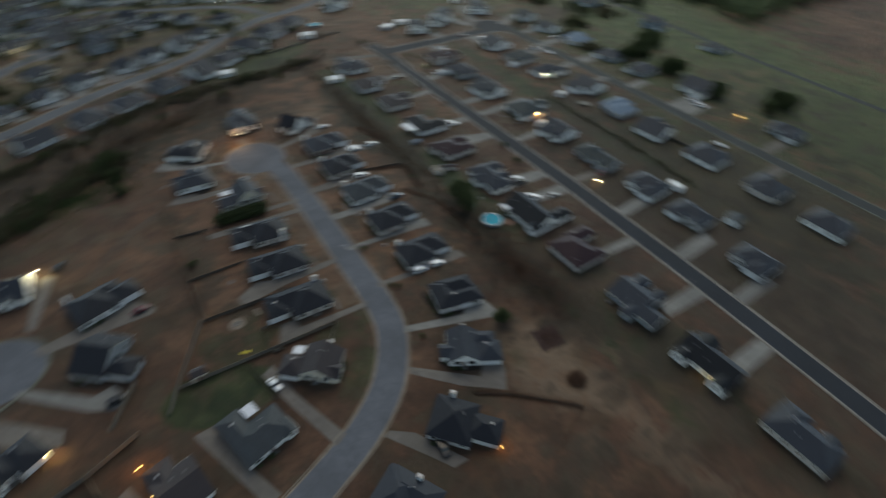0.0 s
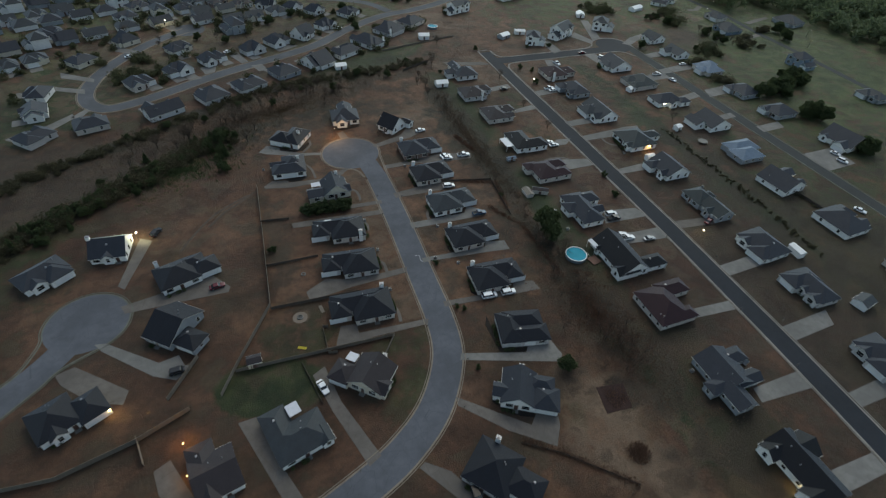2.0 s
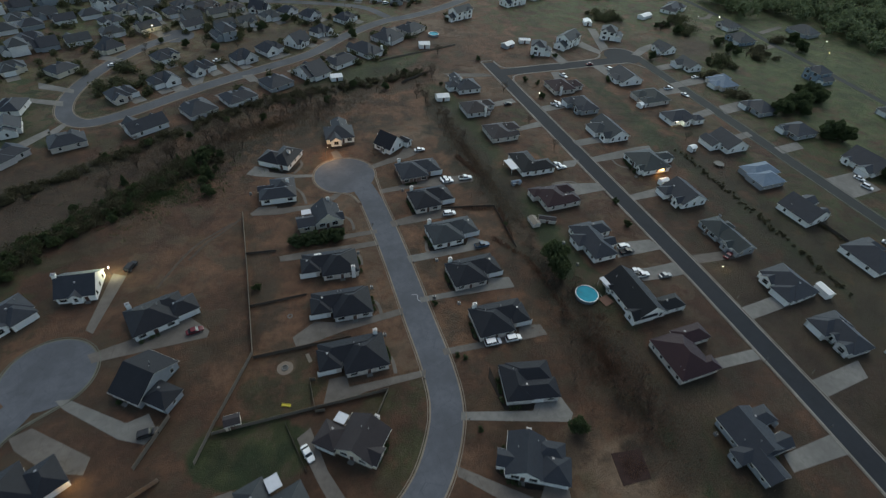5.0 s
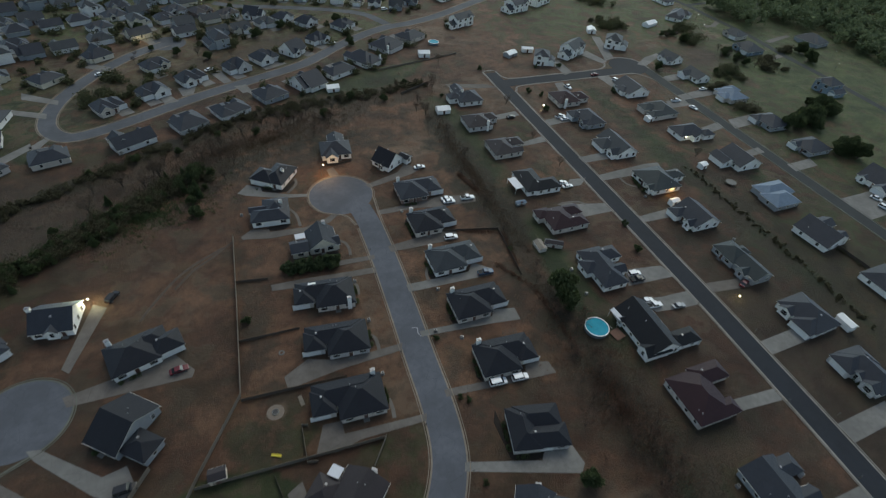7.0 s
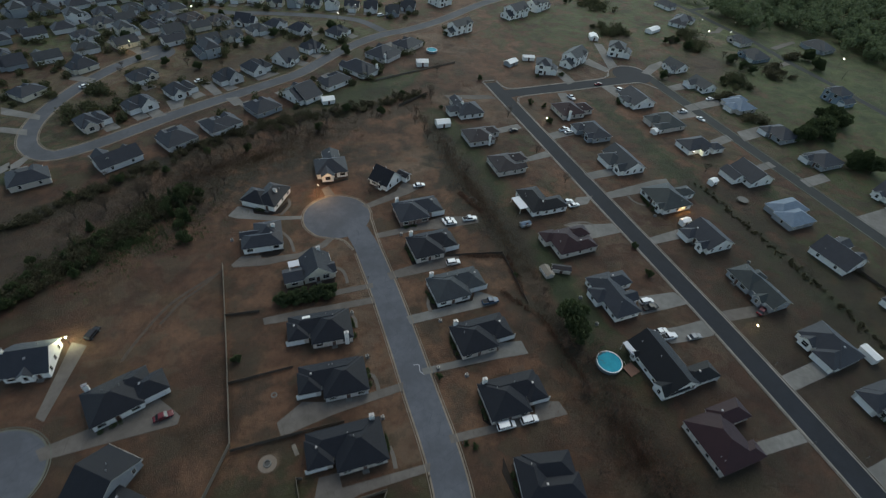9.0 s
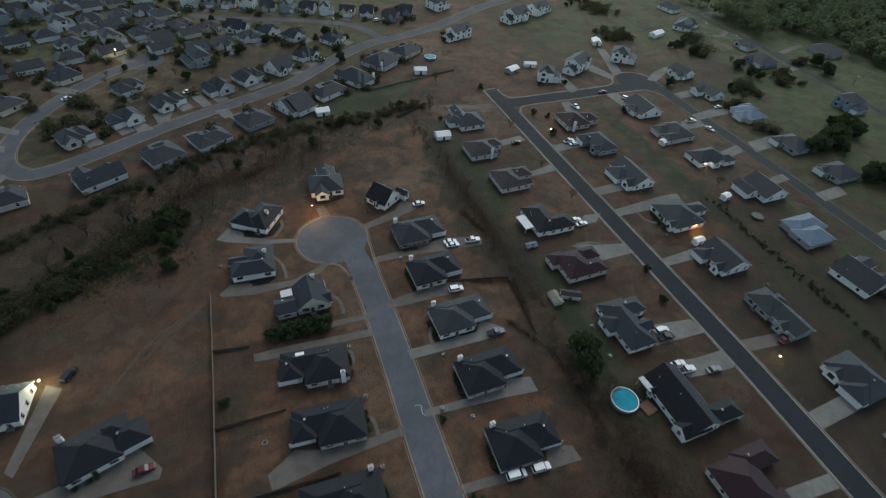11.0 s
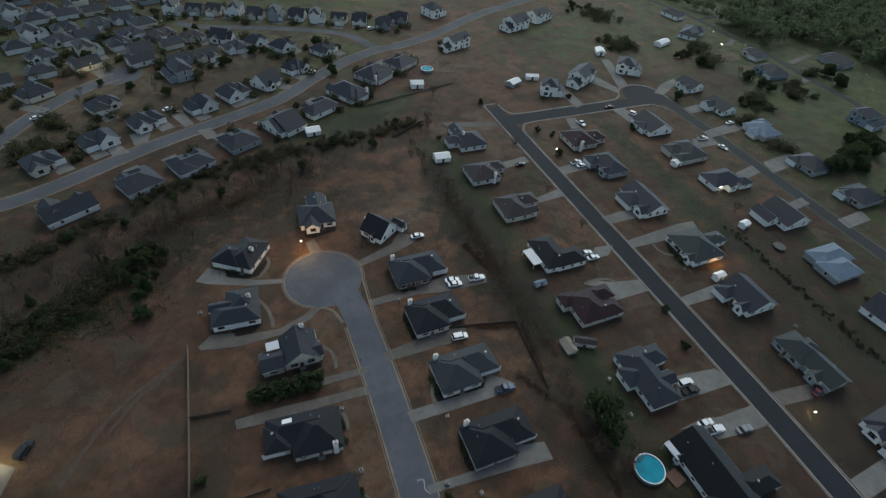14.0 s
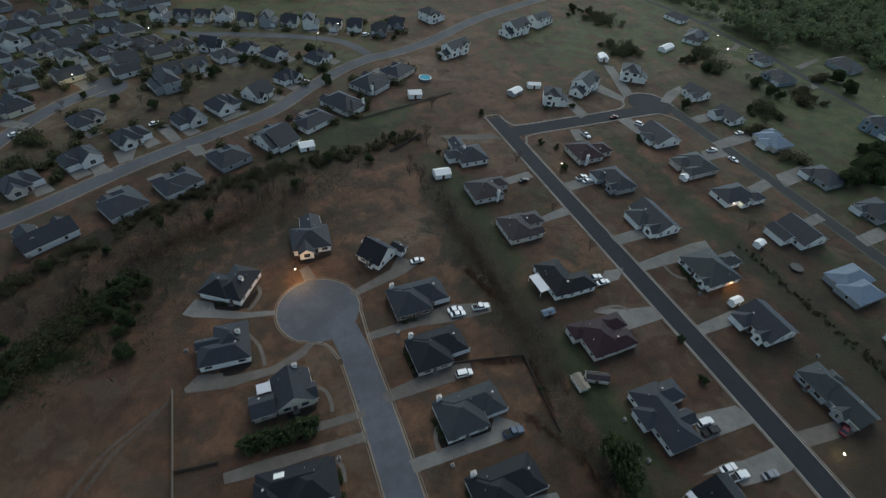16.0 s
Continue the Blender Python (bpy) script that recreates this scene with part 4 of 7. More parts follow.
def roof_panel(x, y, u0, u1, v0, v1, label):
    """A flat panel that lies on the roof of the house nearest to (x, y), in the house's own frame."""
    h, blocks = min(HOUSES, key=lambda q: (q[0].matrix_basis.translation.xy - Vector((x, y))).length)
    ring4 = [(u0, v0), (u1, v0), (u1, v1), (u0, v1)]
    top = [(u, v, max(b.roof_z(u, v) for b in blocks)) for u, v in ring4]
    part("skylight", Mesh().solid([(u, v, z + 0.02) for u, v, z in top], [(u, v, z + 0.12) for u, v, z in top]), PANEL_WHITE, h, label)


def wall_spot(x, y, side, frac, block=0):
    """A place on a wall of the house nearest to (x, y): side s, n, w or e in the house's own frame."""
    h, blocks = min(HOUSES, key=lambda q: (q[0].matrix_basis.translation.xy - Vector((x, y))).length)
    b = blocks[block]
    u, v = {"s": (b.x0 + frac * (b.x1 - b.x0), b.y0 - 0.12), "n": (b.x0 + frac * (b.x1 - b.x0), b.y1 + 0.12), "w": (b.x0 - 0.12, b.y0 + frac * (b.y1 - b.y0)), "e": (b.x1 + 0.12, b.y0 + frac * (b.y1 - b.y0))}[side]
    p = h.matrix_basis @ Vector((u, v, 0))
    return p.x, p.y


# ---- vehicles ----
def loft(mesh, sections):
    """Joins closed cross-sections (lists of y, z) at their x into one body."""
    i, n = len(mesh.v), len(sections[0][1])
    for x, ring in sections:
        mesh.v += [(x, y, z) for y, z in ring]
    for k in range(len(sections) - 1):
        o = i + k * n
        mesh.f += [(o + j, o + (j + 1) % n, o + n + (j + 1) % n, o + n + j) for j in range(n)]
    mesh.f += [tuple(range(i + n - 1, i - 1, -1)), tuple(range(i + (len(sections) - 1) * n, i + len(sections) * n))]
    return mesh


def ring(w, z0, z1, tuck=0.08):
    return [(-w + tuck, z0), (w - tuck, z0), (w, z0 + 0.18), (w, z1 - 0.14), (w - 0.10, z1), (-w + 0.10, z1), (-w, z1 - 0.14), (-w, z0 + 0.18)]


CAR_KINDS = {  # length, width, bonnet height, roof height, cabin: screen foot, roof front, roof rear, rear foot
    "sedan": (4.7, 0.90, 0.92, 1.45, (1.0, 0.35, -1.0, -1.75)),
    "suv": (4.8, 0.95, 1.05, 1.75, (1.15, 0.6, -1.95, -2.3)),
    "minivan": (5.0, 0.98, 1.05, 1.78, (1.5, 0.75, -2.1, -2.42)),
    "pickup": (5.4, 0.98, 1.10, 1.82, (1.05, 0.5, -0.75, -0.95)),
}
CAR_PROTO = {}


def car(kind, colour, x, y, yaw, words="parked on a driveway"):
    key = (kind, colour)
    if key in CAR_PROTO:
        return copy_thing(CAR_PROTO[key], pose(x, y, 0.06, 0, 0, yaw))
    L, w, hb, hr, (c0, c1, c2, c3) = CAR_KINDS[kind]
    a = L / 2
    c = thing({"suv": "sport_utility_car", "pickup": "pickup_truck"}.get(kind, kind), x, y, yaw, f"{colour} {'pickup truck' if kind == 'pickup' else kind} {words}", "car", z=0.06)
    body = loft(Mesh(), [(-a, ring(w - 0.12, 0.42, hb - 0.1)), (-a + 0.25, ring(w, 0.30, hb)), (0, ring(w + 0.01, 0.28, hb)), (a - 0.9, ring(w, 0.30, hb - 0.04)), (a - 0.2, ring(w - 0.04, 0.32, hb - 0.16)), (a, ring(w - 0.16, 0.42, hb - 0.28))])
    part("body", body, PAINT[colour], c)
    wt = w - 0.13
    m = Mesh().solid([(c3, -w + 0.06, hb - 0.02), (c0, -w + 0.06, hb - 0.02), (c0, w - 0.06, hb - 0.02), (c3, w - 0.06, hb - 0.02)],
                     [(c2, -wt, hr - 0.06), (c1, -wt, hr - 0.06), (c1, wt, hr - 0.06), (c2, wt, hr - 0.06)])
    part("cabin_glass", m, PANE, c)
    part("roof_panel", Mesh().solid([(c2 - 0.05, -wt - 0.03, hr - 0.07), (c1 + 0.05, -wt - 0.03, hr - 0.07), (c1 + 0.05, wt + 0.03, hr - 0.07), (c2 - 0.05, wt + 0.03, hr - 0.07)],
                                    [(c2 + 0.06, -wt + 0.06, hr), (c1 - 0.06, -wt + 0.06, hr), (c1 - 0.06, wt - 0.06, hr), (c2 + 0.06, wt - 0.06, hr)]), PAINT[colour], c)
    for px in ((c1 + c2) / 2,):
        for s in (-1, 1):
            part("pillar", Mesh().solid([(px - 0.06, s * (w - 0.05) - 0.02, hb - 0.03), (px + 0.06, s * (w - 0.05) - 0.02, hb - 0.03), (px + 0.06, s * (w - 0.05) + 0.02, hb - 0.03), (px - 0.06, s * (w - 0.05) + 0.02, hb - 0.03)],
                                        [(px - 0.06, s * (wt + 0.01) - 0.02, hr - 0.05), (px + 0.06, s * (wt + 0.01) - 0.02, hr - 0.05), (px + 0.06, s * (wt + 0.01) + 0.02, hr - 0.05), (px - 0.06, s * (wt + 0.01) + 0.02, hr - 0.05)]), PAINT[colour], c)
    if kind == "pickup":
        part("cargo_bed", Mesh().box(-a + 0.15, c3 - 0.1, -w + 0.16, w - 0.16, hb - 0.02, hb + 0.012), TYRE, c)
    for s in (-1, 1):
        for wx in (a - 0.95, -a + 0.95):
            t = part("wheel", Mesh().limb((wx, s * (w - 0.2), 0.33), (wx, s * (w + 0.015), 0.33), 0.33, 0.33, 16), TYRE, c)
            part("rim", Mesh().limb((wx, s * (w + 0.01), 0.33), (wx, s * (w + 0.03), 0.33), 0.2, 0.18, 10), METAL, t)
        part("headlight", Mesh().box(a - 0.22, a - 0.03, s * (w - 0.36) - 0.16, s * (w - 0.36) + 0.16, hb - 0.42, hb - 0.26), HEAD, c)
        part("tail_light", Mesh().box(-a - 0.01, -a + 0.12, s * (w - 0.27) - 0.12, s * (w - 0.27) + 0.12, hb - 0.32, hb - 0.12), TAIL, c)
        part("mirror", Mesh().box(c0 - 0.35, c0 - 0.2, s * (w + 0.1) - 0.1, s * (w + 0.1) + 0.1, hb, hb + 0.15, 0.02), PAINT[colour], c)
    CAR_PROTO[key] = c
    return c


# ---- yard things ----
def shed(x, y, yaw, L, W, wall="white siding", roof="grey", h=2.1, words="garden shed on a lawn"):
    s = thing("shed", x, y, yaw, f"small {wall} {words}", "shed")
    walls = Mesh()
    b = Block(-L / 2, L / 2, -W / 2, W / 2, "gable", "x" if L >= W else "y", h, 0.45, 0.18)
    b.build(walls, s, ROOFS[roof] if roof in ROOFS else PANEL_WHITE)
    part("wall", walls, WALLS[wall], s)
    on_wall(new("door", DOOR_LEAF), 0, -W / 2, 0.02, 180, s)
    return s


def patio_cover(x, y, yaw, L, W, h=2.6, tilt=0.25):
    s = thing("patio_cover", x, y, yaw, "flat white metal patio cover behind a house", "patio cover")
    part("roof_sheet", Mesh().solid([(-L / 2, -W / 2, h + tilt), (L / 2, -W / 2, h + tilt), (L / 2, W / 2, h), (-L / 2, W / 2, h)], [(-L / 2, -W / 2, h + tilt + 0.1), (L / 2, -W / 2, h + tilt + 0.1), (L / 2, W / 2, h + 0.1), (-L / 2, W / 2, h + 0.1)]), PATIO_SHEET, s)
    for px in (-L / 2 + 0.15, L / 2 - 0.15):
        part("post", Mesh().box(px - 0.06, px + 0.06, W / 2 - 0.25, W / 2 - 0.13, 0, h + 0.02), WHITE, s)


def fence(points, h=1.8, material=None, words="weathered timber privacy fence between back yards"):
    """A run of posts and board panels along a line."""
    material = material or TIMBER
    x, y = points[0]
    f = thing("fence", x, y, 0, words, "fence")
    n = 0
    for (ax, ay), (bx, by) in zip(points, points[1:]):
        d = math.hypot(bx - ax, by - ay)
        k = max(1, round(d / 3.0))
        ang = math.degrees(math.atan2(by - ay, bx - ax))
        l = d / k
        post = Mesh().box(-0.07, 0.07, -0.07, 0.07, -0.1, h + 0.12, 0.0).data("post", material)
        n_boards = max(3, int(l / 0.3))
        front, back = [], []
        for q in range(n_boards):
            u0, u1, d = 0.07 + q * (l - 0.14) / n_boards, 0.07 + (q + 1) * (l - 0.14) / n_boards, 0.02 + 0.025 * (q % 2)
            front += [(u0 + 0.004, -d), (u1 - 0.004, -d)]
            back += [(u0 + 0.004, 0.02), (u1 - 0.004, 0.02)]
        outline = front + back[::-1]
        board = Mesh().solid([(u, v, 0.05) for u, v in outline], [(u, v, h) for u, v in outline])
        pan = board.data("panel", material)
        for j in range(k):
            u = j / k
            for nm, me in (("post", post), ("panel", pan)):
                o = new(nm, me)
                o.parent = f
                o.matrix_basis = pose(ax - x + (bx - ax) * u, ay - y + (by - ay) * u, 0, 0, 0, ang)
            n += 1
    return f


def street_lamp(x, y, yaw, h=5.2, bulb=None, power=0.0, tint=(1.0, 0.72, 0.38)):
    s = thing("street_lamp", x, y, yaw, "lit street lamp on a slim metal pole", "street lamp")
    part("pole", Mesh().tube(0, 0, -0.1, h, 0.09, 0.06, 8), DARK_METAL, s)
    part("arm", Mesh().limb((0, 0, h - 0.1), (0.9, 0, h + 0.1), 0.04, 0.035, 6), DARK_METAL, s)
    part("lamp_head", Mesh().box(0.75, 1.35, -0.16, 0.16, h + 0.06, h + 0.2, 0.04), DARK_METAL, s)
    part("bulb", Mesh().box(0.82, 1.28, -0.13, 0.13, h - 0.06, h + 0.06, 0.0), bulb or LAMP_HOT, s, "glowing lamp lens")
    if power:
        lamp_light(s, 1.05, 0, h - 0.3, power, tint)
    return s


def lamp_light(parent, x, y, z, power, tint):
    d = bpy.data.lights.new("lamp_light", "POINT")
    d.energy, d.color, d.shadow_soft_size = power * 0.6, tint, 0.15
    o = new("lamp_light", d)
    o.parent = parent
    o.matrix_basis = pose(x, y, z)


def porch_lamp(x, y, z, power=0.0, tint=(1.0, 0.6, 0.25), bulb=None, size=0.16, words="glowing porch lamp on a house wall"):
    s = thing("porch_lamp", x, y, 0, words, "lamp", z=z)
    part("bracket", Mesh().box(-0.16, 0.16, -0.16, 0.16, size, size + 0.1), DARK_METAL, s)
    part("bulb", Mesh().tube(0, 0, -size, size, size * 0.8, size * 0.8, 8), bulb or LAMP_HOT, s, "glowing glass")
    if power:
        lamp_light(s, 0, 0, -size - 0.15, power, tint)


def yard_post(x, y, h=2.0, bulb=None, power=0.0, tint=(1.0, 0.8, 0.5)):
    s = thing("lamp_post", x, y, 0, "lit lamp post standing in a front lawn", "lamp post")
    part("pole", Mesh().tube(0, 0, -0.1, h, 0.05, 0.04, 8), DARK_METAL, s)
    part("bulb", Mesh().tube(0, 0, h, h + 0.35, 0.16, 0.2, 8), bulb or LAMP_HOT, s, "glowing lantern")
    part("cap", Mesh().tube(0, 0, h + 0.35, h + 0.5, 0.24, 0.03, 8), DARK_METAL, s)
    if power:
        lamp_light(s, 0, 0.4, h + 0.2, power, tint)


def mailbox(x, y, yaw):
    s = thing("mailbox", x, y, yaw, "kerbside mailbox on a timber post", "mailbox")
    part("post", Mesh().box(-0.06, 0.06, -0.06, 0.06, -0.1, 1.05), TIMBER, s)
    part("box", loft(Mesh(), [(-0.28, [(-0.1, 1.05), (0.1, 1.05), (0.1, 1.2), (0.05, 1.27), (-0.05, 1.27), (-0.1, 1.2)]), (0.28, [(-0.1, 1.05), (0.1, 1.05), (0.1, 1.2), (0.05, 1.27), (-0.05, 1.27), (-0.1, 1.2)])]), DARK_METAL, s)


def air_conditioner(x, y, yaw=0):
    s = thing("air_conditioner", x, y, yaw, "grey metal air conditioner unit beside a house", "air conditioner")
    part("casing", Mesh().box(-0.4, 0.4, -0.4, 0.4, 0.05, 0.85, 0.03), METAL, s)
    part("fan_guard", Mesh().tube(0, 0, 0.85, 0.9, 0.33, 0.3, 12), DARK_METAL, s)
    part("pad", Mesh().box(-0.55, 0.55, -0.55, 0.55, -0.05, 0.06), CONCRETE, s)


# ---- plants ----
def leaves(rng, n, shape, size):
    """n bent leaf clumps spread through a crown; shape(rng) gives a place."""
    m = Mesh()
    for _ in range(n):
        p = Vector(shape(rng))
        d = Vector((rng.gauss(0, 1), rng.gauss(0, 1), rng.gauss(0.3, 0.8))).normalized()
        s = d.orthogonal().normalized()
        t = d.cross(s)
        k = size * rng.uniform(0.55, 1.35)
        i = len(m.v)
        m.v += [tuple(p + s * k), tuple(p + t * k * 0.6 + d * 0.25 * k), tuple(p - s * k), tuple(p - t * k * 0.6 + d * 0.2 * k)]
        m.f += [(i, i + 1, i + 2), (i, i + 2, i + 3)]
    return m


def cone_place(h, r, base):
    def place(rng):
        z = base + (h - base) * (1 - math.sqrt(rng.random()))
        q = r * (1 - (z - base) / (h - base)) ** 0.8 * (0.75 + 0.25 * math.sin(z * 5)) * math.sqrt(rng.uniform(0.25, 1)) + 0.1
        a = rng.uniform(0, 2 * math.pi)
        return q * math.cos(a), q * math.sin(a), z - 0.18 * q
    return place


def crown_place(rng0, h, r, base, lumps=14):
    centres = []
    for _ in range(lumps):
        a, q = rng0.uniform(0, 2 * math.pi), r * math.sqrt(rng0.random()) * 0.72
        centres.append((q * math.cos(a), q * math.sin(a), base + (h - base) * rng0.uniform(0.18, 0.86) * (1 - 0.35 * (q / r) ** 2), r * rng0.uniform(0.28, 0.5)))

    def place(rng):
        cx, cy, cz, s = rng.choice(centres)
        d = Vector((rng.gauss(0, 1), rng.gauss(0, 1), rng.gauss(0, 1))).normalized() * s * rng.uniform(0.55, 1.0)
        return cx + d.x, cy + d.y, max(0.15, cz + 0.8 * d.z)
    return place


TREE_PROTO = {}


def tree(kind, x, y, size=1.0, yaw=0.0, label=""):
    """kinds: conifer, evergreen, shrub, bare."""
    if kind in TREE_PROTO:
        k = size / TREE_PROTO[kind].scale.x
        return copy_thing(TREE_PROTO[kind], pose(x, y, 0, 0, 0, yaw) @ Matrix.Diagonal((k, k, k * random.uniform(0.88, 1.12), 1)))
    rng = random.Random(len(TREE_PROTO) + 5)
    if kind.startswith("conifer"):
        t = thing("conifer_tree", x, y, yaw, label or "dark evergreen conifer in the tree line", "tree")
        part("trunk", Mesh().tube(0, 0, -0.2, 8.0, 0.22, 0.05, 8), BARK, t)
        part("crown", leaves(rng, 2600, cone_place(9.0, 2.6, 0.6), 0.34), NEEDLE, t)
    elif kind.startswith("evergreen"):
        t = thing("evergreen_tree", x, y, yaw, label or "broad dark evergreen tree on a lawn", "tree")
        tr = Mesh().limb((0, 0, -0.2), (0.1, 0.05, 2.4), 0.28, 0.2, 8)
        for a in range(6):
            tr.limb((0.1, 0.05, 1.6 + 0.2 * a), (1.8 * math.cos(a * 1.9), 1.8 * math.sin(a * 1.9), 3.6 + 0.3 * a), 0.12, 0.04, 5)
        part("trunk", tr, BARK, t)
        part("crown", leaves(rng, 3400, crown_place(rng, 6.5, 3.4, 0.7), 0.36), LEAF, t)
    elif kind.startswith("shrub"):
        t = thing("shrub", x, y, yaw, label or "rounded evergreen shrub beside a lawn", "shrub")
        part("stem", Mesh().limb((0, 0, -0.1), (0, 0, 0.7), 0.08, 0.05, 6), BARK, t)
        part("crown", leaves(rng, 700, crown_place(rng, 2.0, 1.15, 0.05, 8), 0.2), LEAF, t)
    else:
        t = thing("bare_tree", x, y, yaw, label or "leafless winter tree with fine twigs", "tree")
        tr, tw = Mesh(), Mesh()
        tr.limb((0, 0, -0.2), (0.1, 0, 1.8), 0.17, 0.13, 7)
        tips = []
        for k in range(9):
            a, z = k * 2.4, 1.5 + 0.16 * k
            b = Vector((1.3 * math.cos(a), 1.3 * math.sin(a), z + rng.uniform(1.0, 1.9)))
            tr.limb((0.1, 0, z * 0.95), b, 0.075, 0.035, 5)
            for _ in range(4):
                e = b + Vector((rng.gauss(0, 0.7), rng.gauss(0, 0.7), rng.uniform(0.5, 1.6)))
                tr.limb(b, e, 0.032, 0.014, 4)
                tips.append(e)
        for e in tips:
            for _ in range(16):
                s = e + Vector((rng.gauss(0, 0.22), rng.gauss(0, 0.22), rng.gauss(-0.1, 0.25)))
                q = s + Vector((rng.gauss(0, 0.55), rng.gauss(0, 0.55), rng.uniform(0.0, 0.8)))
                tw.limb(s, q, 0.014, 0.006, 3)
        part("trunk", tr, BARK, t)
        part("crown", tw, TWIG_RED if kind.endswith("red") else TWIG, t)
    TREE_PROTO[kind] = t
    t.matrix_basis = pose(x, y, 0, 0, 0, yaw) @ Matrix.Diagonal((size, size, size, 1))
    return t


def hedge(x, y, side, u0, u1, block=0, h=0.9):
    """A row of clipped shrubs along a house wall."""
    a, b = Vector(wall_spot(x, y, side, u0, block)), Vector(wall_spot(x, y, side, u1, block))
    c = (a + b) / 2
    out = (c - Vector(wall_spot(x, y, {"s": "n", "n": "s", "w": "e", "e": "w"}[side], (u0 + u1) / 2, block))).normalized() * 0.75
    rng = random.Random(int(x + 3 * y))
    t = thing("hedge", c.x + out.x, c.y + out.y, 0, "low dark evergreen hedge planted along a house wall", "hedge")
    d = b - a
    bumps = [(rng.random(), rng.gauss(0, 0.15), rng.uniform(0.7, 1.1)) for _ in range(max(4, int(d.length / 0.9)))]

    def place(r):
        u, v, k = r.choice(bumps)
        w = Vector((r.gauss(0, 1), r.gauss(0, 1), r.gauss(0, 1))).normalized() * 0.55 * k
        return d.x * (u - 0.5) + out.x * v + w.x, d.y * (u - 0.5) + out.y * v + w.y, max(0.05, h * 0.5 * k + w.z * 0.8)
    part("stem", Mesh().limb((0, 0, -0.1), (0, 0, 0.5), 0.06, 0.04, 5), BARK, t)
    part("crown", leaves(rng, int(70 * d.length), place, 0.2), LEAF, t)


def scrub(name, n, place, height, material, label, blades=9, seed=3, spread=0.5):
    """A thicket of thin stems, one mesh."""
    rng = np.random.default_rng(seed)
    pts = place(rng, n)
    k = len(pts)
    base = np.repeat(pts, blades, 0) + rng.normal(0, spread, (k * blades, 2))
    hgt = np.repeat(height * rng.uniform(0.35, 1.0, k), blades) * rng.uniform(0.5, 1.1, k * blades)
    lean = rng.normal(0, 0.33, (k * blades, 2)) * hgt[:, None]
    ang = rng.uniform(0, math.pi, k * blades)
    wid = 0.05 + 0.05 * hgt
    dx, dy = np.cos(ang) * wid, np.sin(ang) * wid
    v = np.zeros((k * blades, 3, 3))
    v[:, 0] = np.stack([base[:, 0] - dx, base[:, 1] - dy, np.full(len(base), -0.05)], 1)
    v[:, 1] = np.stack([base[:, 0] + dx, base[:, 1] + dy, np.full(len(base), -0.05)], 1)
    v[:, 2] = np.stack([base[:, 0] + lean[:, 0], base[:, 1] + lean[:, 1], hgt], 1)
    me = bpy.data.meshes.new(name)
    me.from_pydata(v.reshape(-1, 3).tolist(), [], np.arange(k * blades * 3).reshape(-1, 3).tolist())
    me.materials.append(material)
    me.update()
    return tagged(new(name, me), label, "scrub", kind="stuff")


def in_blob(cx, cy, rx, ry, turn, fade=False):
    def place(rng, n):
        r, a = (np.abs(rng.normal(0, 0.62, n)) if fade else np.sqrt(rng.random(n))), rng.uniform(0, 2 * math.pi, n)
        u, v = rx * r * np.cos(a), ry * r * np.sin(a)
        c, s = math.cos(radians(turn)), math.sin(radians(turn))
        return np.stack([cx + u * c - v * s, cy + u * s + v * c], 1)
    return place


def woods(name, n, place, label, seed, per=160, grow=1.0, leaf=1.0, low=False, material=None):
    """Far woods: crowns of leaf clumps and trunks, one mesh."""
    rng = np.random.default_rng(seed)
    spots = place(rng, n)
    k = len(spots)
    size = rng.uniform(0.8, 1.5, k) * grow
    lump = rng.normal(0, 1, (k, 9, 3)) * np.array([1.5, 1.5, 1.2]) + np.array([0, 0, 4.6])
    if low:
        lump = rng.normal(0, 1, (k, 9, 3)) * np.array([0.95, 0.95, 0.45]) + np.array([0, 0, 1.5])
    pick = rng.integers(0, 9, (k, per))
    c = lump[np.arange(k)[:, None], pick]
    d = rng.normal(0, 1, (k, per, 3))
    d = d / np.linalg.norm(d, axis=2, keepdims=True) * rng.uniform(0.8, 1.7, (k, per, 1))
    p = (c + d) * size[:, None, None]
    p[:, :, :2] += spots[:, None]
    p[:, :, 2] = np.maximum(p[:, :, 2], 0.2)
    p = p.reshape(-1, 3)
    u = rng.normal(0, 1, p.shape)
    u /= np.linalg.norm(u, axis=1, keepdims=True)
    w = np.cross(u, rng.normal(0, 1, p.shape))
    w /= np.linalg.norm(w, axis=1, keepdims=True)
    s = rng.uniform(0.55, 1.1, (len(p), 1)) * leaf
    v = np.stack([p + u * s, p + w * s * 0.7, p - u * s, p - w * s * 0.7], 1).reshape(-1, 3)
    me = bpy.data.meshes.new(name)
    me.from_pydata(v.tolist(), [], np.arange(len(v)).reshape(-1, 4).tolist())
    me.materials.append(material or WOODS)
    me.update()
    return tagged(new(name, me), label, "woods", kind="stuff")

# ---- driveways ----
drive([(6.1, 205.6), (9.9, 210.3), (14.8, 207.0), (14.9, 204.5), (23.8, 200.3), (31.0, 198.5), (30.7, 196.8), (20.5, 198.8), (8.7, 203.6)])
drive([(5.4, 180.2), (8.9, 183.3), (15.0, 181.9), (14.9, 180.5), (26.9, 179.5), (34.9, 182.4), (37.7, 184.4), (39.9, 183.6), (36.0, 180.0), (28.0, 177.2), (15.2, 176.9), (6.0, 178.8)], CONCRETE_OLD, 'stained concrete driveway beside a house')
drive([(40.8, 212.6), (43.8, 213.7), (45.2, 206.2), (41.4, 206.7)], CONCRETE_OLD, 'stained concrete driveway beside a house')
